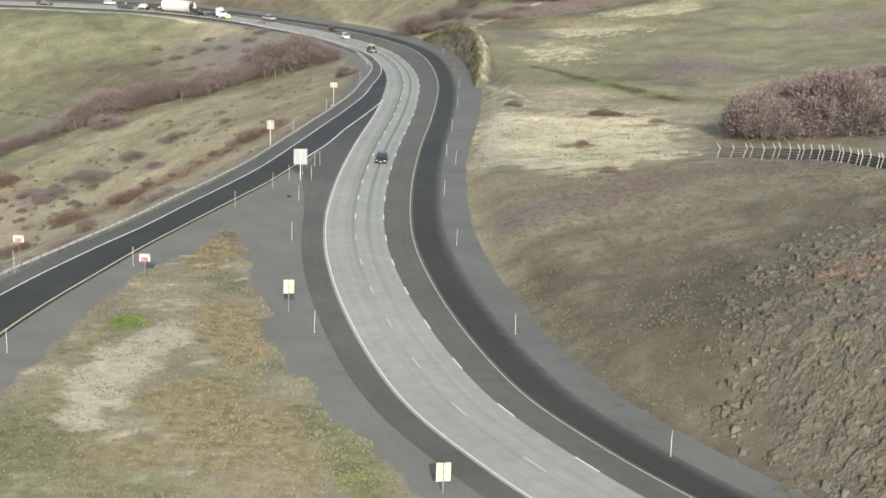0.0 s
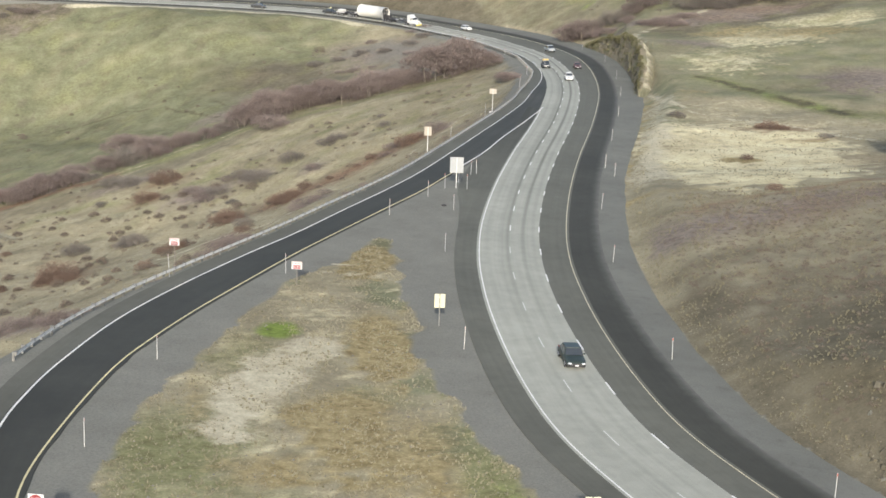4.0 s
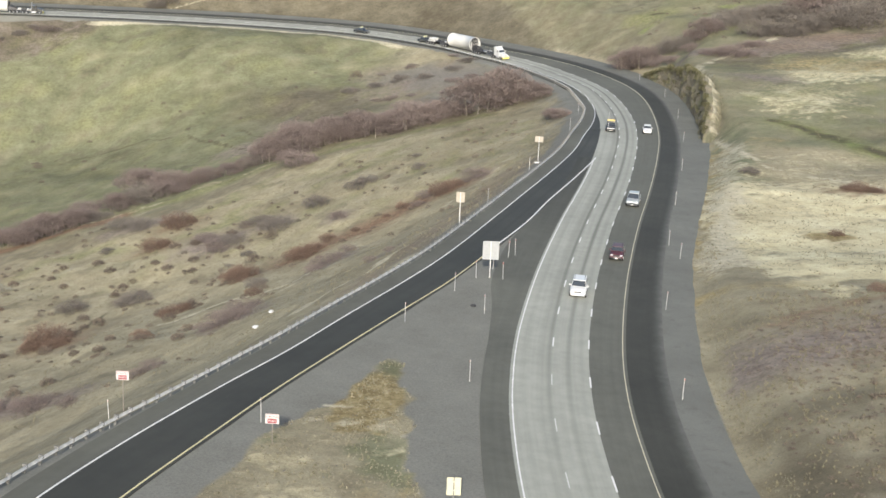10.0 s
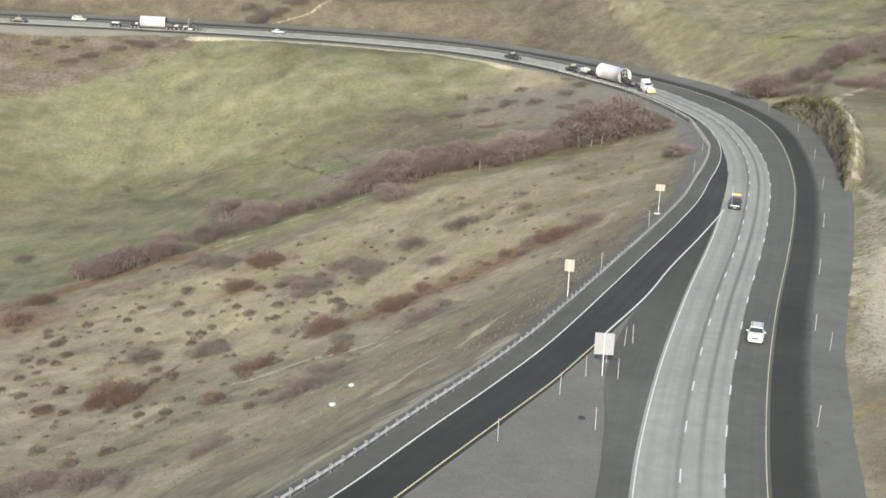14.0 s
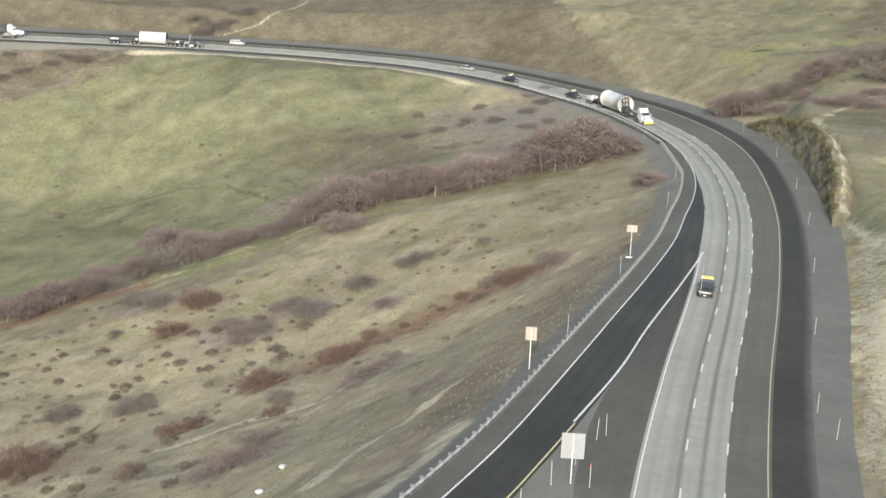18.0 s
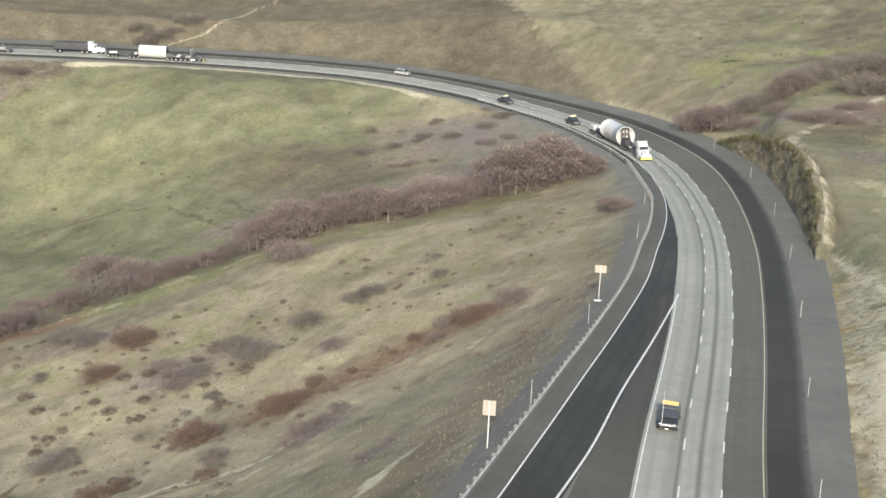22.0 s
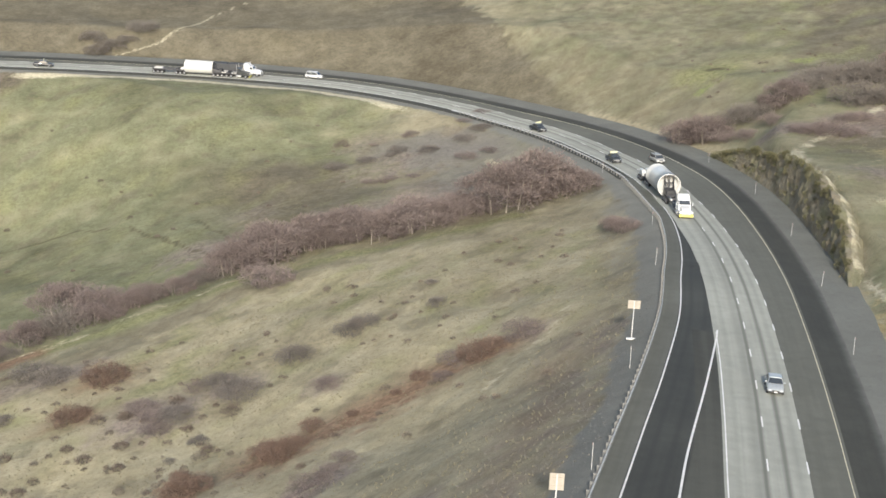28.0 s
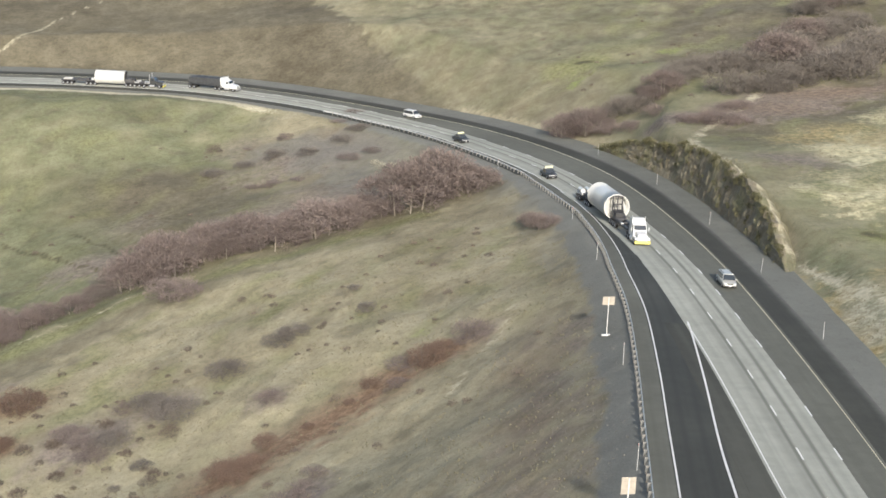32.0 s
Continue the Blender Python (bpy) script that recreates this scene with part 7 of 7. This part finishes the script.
def outcrop():
    """Broken rock on the near hillside: crumbling ribs and ledges that stand out of the slope."""
    nu, nv = 300, 330
    xs, ys = np.linspace(27, 70, nu), np.linspace(-128, -66, nv)
    X, Y = np.meshgrid(xs, ys)
    z = land(X.ravel(), Y.ravel())[0]
    v, f, top = [], [], []
    for x, y, zz in zip(X.ravel(), Y.ravel(), z):
        q = Vector((x, y, zz * 1.4))
        rib = noise.ridged_multi_fractal(q * 0.22, 0.9, 2.2, 7, 1.0, 2.0)
        crag = noise.noise(q * 0.42) + 0.5 * noise.noise(q * 0.95)
        lump = abs(noise.noise(q * 1.7)) + 0.6 * abs(noise.noise(q * 3.4))
        left = np.interp(y, [-120, -104, -94, -84, -74, -70], [31.5, 30, 33, 38, 45, 50])
        edge = min(1, (x - left) / 9 + 0.5 * noise.noise((x * 0.25, y * 0.25, 4)), (70 - x) / 6, (y + 128) / 6, (-68 - y) / 2)
        e = max(0.0, edge)
        ledge = 0.0 if crag < 0.12 else min(1.0, (crag - 0.12) * 9)
        v.append((x - 0.12 * rib * e - 0.12 * ledge * e, y - 0.06 * rib * e - 0.1 * ledge * e,
                  zz - 0.02 + e * (0.08 * rib + 0.2 * ledge + 0.34 * (lump - 0.3)) - 0.5 * (1 - e) ** 2))
        soil = noise.noise(q * 0.3)
        top.append(abs(y + 84 - 0.16 * (x - 45) + 3 * soil) < 3.2 + 2 * soil and x > 43 + 3 * soil)
    for a in range(nv - 1):
        for b in range(nu - 1):
            k = a * nu + b
            f.append((k, k + 1, k + nu + 1, k + nu))
    ob = tagged(mesh_object("rock_outcrop", v, f, OUTCROP), "crumbling brown rock outcrop on the roadside hill", "rock", kind="structure")
    ob.data.materials.append(RED_SOIL)
    for poly, q in zip(ob.data.polygons, f):
        poly.material_index = 1 if top[q[0]] else 0


outcrop()
GREY_ROCK = rock_material("lichen_grey_rock", (0.08, 0.08, 0.066), (0.12, 0.119, 0.1), (0.17, 0.168, 0.145), (0.11, 0.11, 0.07))


def crag_blocks():
    """Angular blocks that stick out of the crumbling hillside, thickest along its broken ledges."""
    rng = np.random.RandomState(5)
    base = [(-1, -0.8, -0.7), (0.9, -1, -0.7), (1, 0.9, -0.7), (-0.9, 1, -0.7), (-0.7, -0.6, 0.6), (0.6, -0.8, 0.75), (0.75, 0.6, 0.5), (-0.6, 0.7, 0.7)]
    quads = [(0, 1, 5, 4), (1, 2, 6, 5), (2, 3, 7, 6), (3, 0, 4, 7), (4, 5, 6, 7)]
    for name, label, material, seed, count in (("broken_rock", "small broken brown rocks in the crumbling slope", OUTCROP, 3, 26000), ("grey_rock", "grey lichened blocks on the crumbling slope", GREY_ROCK, 4, 6000)):
        v, f = [], []
        x, y = rng.uniform(29, 68, count), rng.uniform(-124, -66, count)
        z, dv, dh = land(x, y)
        dense = bumps(x, y, 9, 70 + seed) + 0.7 * bumps(x, y, 3.5, 72) + 0.6 * bumps(x + y, z * 3, 5, 73)
        left = np.interp(y, [-124, -104, -94, -84, -74, -66], [30, 30, 33, 38, 44, 50])
        for px, py, pz, d, k, e in zip(x, y, z, dh, dense, x - left):
            if d < 1.5 or e < 0 or k + 0.03 * min(e, 10) < rng.uniform(0.1, 0.9):
                continue
            r = rng.uniform(0.08, 0.2) * (1 if rng.uniform() < 0.9 else 2.4)
            a, i = rng.uniform(0, 6.28), len(v)
            c, s_ = math.cos(a), math.sin(a)
            for qx, qy, qz in base:
                qx, qy, qz = (q * rng.uniform(0.7, 1.25) for q in (qx, qy * 0.8, qz * 1.2))
                v.append((px + r * (qx * c - qy * s_), py + r * (qx * s_ + qy * c), pz + r * (qz + 0.15)))
            f += [tuple(i + q for q in face) for face in quads]
        tagged(mesh_object(name, v, f, material), label, "rocks", kind="stuff")


crag_blocks()

# ---- snow fence on the hill ----


FENCE_POST = simple("sun_bleached_post", (0.42, 0.4, 0.37), 0.8, scale=4)
GREY_POST = simple("weathered_grey_post", (0.36, 0.35, 0.32), 0.85, scale=4)
OLD_BOARD = simple("old_dark_boards", (0.04, 0.038, 0.034), 0.9, scale=3)


def snow_fence():
    line = catmull([(60, 2, 0), (67, -2, 0), (71, -9, 0), (73, -18, 0), (74.5, -30, 0), (76, -44, 0)], 1.0)
    fence = thing("snow_fence", pose(0, 0, 0), "dark board snow fence with leaning posts and pale angled arms", "fence")
    marks = [p for i, p in enumerate(line) if i > 2 and i % 5 in (0, 2, 3)]
    for i, p in enumerate(marks):
        z = land_z(p.x, p.y)
        nxt = marks[min(i + 1, len(marks) - 1)]
        prv = marks[max(i - 1, 0)]
        along = Vector((nxt.x - prv.x, nxt.y - prv.y, 0)).normalized()
        side = Vector((-along.y, along.x, 0))
        lean, knee = veg.uniform(0.25, 0.5), veg.uniform(1.45, 1.65)
        bend = Vector((p.x, p.y, z + knee)) + along * 0.15 - side * 0.12
        for name, a, b, rr, m in (("post", Vector((p.x, p.y, z - 0.4)) - along * lean - side * 0.16, bend, 0.06, GREY_POST),
                                  ("top_arm", bend - Vector((0, 0, 0.06)), bend + along * veg.uniform(-0.65, -0.4) + Vector((0, 0, veg.uniform(0.55, 0.8))), 0.05, FENCE_POST),
                                  ("strut", Vector((p.x, p.y, z - 0.3)) + side * 0.9, Vector((p.x, p.y, z + 1.5)) + side * 0.08, 0.05, OLD_BOARD)):
            bm = bmesh.new()
            rod(bm, a, b, rr, rr * 0.9, 6)
            part(name, bm, m, fence)
        if i + 1 < len(marks):
            zn = land_z(nxt.x, nxt.y)
            for h in (0.25, 0.62, 0.99, 1.36):
                a, b = Vector((p.x, p.y, z + h)), Vector((nxt.x, nxt.y, zn + h))
                bm = bmesh.new()
                box(bm, 0, 0, 0, 0.04, (b - a).length, 0.27)
                bd = part("board", bm, OLD_BOARD, fence)
                bd.matrix_basis = Matrix.Translation((a + b) / 2) @ (b - a).to_track_quat("Y", "Z").to_matrix().to_4x4()


snow_fence()

# ---- grass tufts and stones ----
GRASS = twig_material("dry_grass_tufts", (0.12, 0.108, 0.07), (0.165, 0.15, 0.1))
GRASS_GREEN = twig_material("greenish_grass_tufts", (0.1, 0.1, 0.06), (0.145, 0.145, 0.085))
STONES = twig_material("loose_stones", (0.065, 0.06, 0.052), (0.17, 0.16, 0.14))


def scatter(count, x0, x1, y0, y1, seed):
    rng = np.random.RandomState(seed)
    x, y = rng.uniform(x0, x1, count), rng.uniform(y0, y1, count)
    z, dv, dh = land(x, y)
    return rng, x, y, z, dv, dh, cover(x, y, dv, dh)


def tufts(name, label, material, areas, size, want):
    v, f = [], []
    for count, x0, x1, y0, y1, seed in areas:
        rng, x, y, z, dv, dh, c = scatter(count, x0, x1, y0, y1, seed)
        ok = (c[:, 0] < 0.45) & want(c, dv, dh) & (bumps(x, y, 11, 33) + rng.uniform(-0.8, 0.8, len(x)) > 0.0)
        for px, py, pz in zip(x[ok], y[ok], z[ok]):
            r = rng.uniform(*size)
            a0 = rng.uniform(0, 6.28)
            for k in range(4):
                a = a0 + k * 1.57 + rng.uniform(-0.4, 0.4)
                dx, dy = math.cos(a), math.sin(a)
                i = len(v)
                v += [(px - dy * r * 0.35, py + dx * r * 0.35, pz - 0.05), (px + dy * r * 0.35, py - dx * r * 0.35, pz - 0.05),
                      (px + dx * r * 0.75 + rng.uniform(-0.1, 0.1), py + dy * r * 0.75, pz + r * rng.uniform(0.7, 1.1))]
                f.append((i, i + 1, i + 2))
    tagged(mesh_object(name, v, f, material), label, "grass", kind="stuff")


tufts("dry_grass", "dry straw-coloured grass tufts on the slopes", GRASS,
      [(26000, -110, 12, 20, 170, 1), (7000, -30, 8, -122, -32, 2), (9000, 24, 100, 2, 110, 3), (22000, 20, 74, -100, -4, 7), (9000, -60, 16, 120, 215, 4), (7000, 40, 110, 110, 240, 9)], (0.1, 0.24),
      lambda c, dv, dh: (c[:, 1] < 0.6))
STRAW = twig_material("pale_straw_tufts", (0.15, 0.135, 0.092), (0.235, 0.215, 0.155))
tufts("straw_tufts", "pale straw tufts among the ochre grass", STRAW, [(30000, -30, 8, -122, -32, 31)], (0.06, 0.17), lambda c, dv, dh: c[:, 3] > 0.5)
tufts("verge_straw", "clumps of pale dry grass along the foot of the hill", twig_material("bleached_grass", (0.125, 0.115, 0.08), (0.19, 0.178, 0.13)), [(26000, 16, 46, -112, 0, 41), (20000, 22, 50, -10, 125, 42)], (0.06, 0.16),
      lambda c, dv, dh: (dh > 0.3) & (dh < 3.2))
tufts("green_grass", "grey-green grass tufts on the far hill", GRASS_GREEN, [(16000, -160, 0, 185, 330, 5), (3000, -30, 8, -122, -32, 6)], (0.1, 0.24), lambda c, dv, dh: c[:, 1] > 0.25)


def stones():
    v, f = [], []
    for count, x0, x1, y0, y1, seed, size in ((9000, -45, 16, 20, 185, 11, (0.04, 0.13)), (2500, -30, 10, -122, -30, 12, (0.05, 0.16)), (5000, 22, 60, -124, 60, 13, (0.04, 0.12)), (5000, -26, 16, 36, 122, 15, (0.04, 0.15)), (4000, -40, 10, 220, 300, 14, (0.06, 0.2))):
        rng, x, y, z, dv, dh, c = scatter(count, x0, x1, y0, y1, seed)
        d = np.maximum(dv, dh)
        ok = (d > 1.0) & (d < 26) & (rng.uniform(0, 1, len(x)) < 1.05 - d / 26) if seed != 12 else (c[:, 3] > 0.3) & (rng.uniform(0, 1, len(x)) < 0.5)
        for px, py, pz in zip(x[ok], y[ok], z[ok]):
            r = rng.uniform(*size) * rng.uniform(0.5, 1.0)
            i = len(v)
            a = rng.uniform(0, 6.28)
            for k in range(4):
                q = r * rng.uniform(0.7, 1.2)
                v.append((px + math.cos(a + k * 1.57) * q, py + math.sin(a + k * 1.57) * q, pz + r * rng.uniform(-0.1, 0.25)))
            v.append((px + rng.uniform(-0.2, 0.2) * r, py + rng.uniform(-0.2, 0.2) * r, pz + r * rng.uniform(0.6, 1.0)))
            f += [(i, i + 1, i + 4), (i + 1, i + 2, i + 4), (i + 2, i + 3, i + 4), (i + 3, i, i + 4)]
    tagged(mesh_object("loose_stones", v, f, STONES), "loose grey and pale stones on the embankments", "stones", kind="stuff")


stones()


def rubble():
    """Clusters of pale broken stone at the foot of the near hill."""
    v, f = [], []
    rng, x, y, z, dv, dh, c = scatter(5000, 18, 44, -112, -8, 23)
    ok = (dh > 0.5) & (dh < 7) & (bumps(x, y, 9, 41) + 0.5 * bumps(x, y, 4, 42) > 0.45)
    for px, py, pz in zip(x[ok], y[ok], z[ok]):
        r, a, i = rng.uniform(0.03, 0.1), rng.uniform(0, 6.28), len(v)
        for k in range(4):
            q = r * rng.uniform(0.7, 1.3)
            v.append((px + math.cos(a + k * 1.57) * q, py + math.sin(a + k * 1.57) * q, pz - 0.04))
        v.append((px + rng.uniform(-0.3, 0.3) * r, py + rng.uniform(-0.3, 0.3) * r, pz + r * rng.uniform(0.5, 0.9)))
        f += [(i, i + 1, i + 4), (i + 1, i + 2, i + 4), (i + 2, i + 3, i + 4), (i + 3, i, i + 4)]
    tagged(mesh_object("pale_rubble", v, f, PALE_STONE), "pale broken stones at the foot of the hill", "stones", kind="stuff")


PALE_STONE = twig_material("pale_broken_stone", (0.12, 0.11, 0.082), (0.2, 0.187, 0.145))
rubble()


def litter(x, y, size, turn, label, material, name):
    bm = bmesh.new()
    bmesh.ops.create_icosphere(bm, subdivisions=2, radius=size)
    for q in bm.verts:
        q.co *= 1 + 0.35 * noise.noise(q.co * 2.5 / size)
        q.co.z *= 0.5
    me = bpy.data.meshes.new(name)
    bm.to_mesh(me)
    bm.free()
    me.materials.append(material)
    ob = new(name, me)
    ob.matrix_basis = pose(x, y, land_z(x, y) + size * 0.2, 0, 0, turn)
    tagged(ob, label, "rock" if name == "boulder" else "debris")


litter(-34.5, 34.7, 0.55, 20, "pale white boulder on the embankment", SIGN_WHITE, "boulder")
litter(-33.2, 41.1, 0.5, 70, "pale white boulder on the embankment", SIGN_WHITE, "boulder")
litter(-1.6, -13.3, 0.35, 70, "dark strip of torn tyre on the gravel", RUBBER, "tyre_scrap")


def motions():
    for ob, track, shift, rear, lift in FLEET:
        walk(ob, [(t / 2, on_road(s_at(track, t / 2) + shift, track[0], rear, lift)) for t in range(65)])


motions()
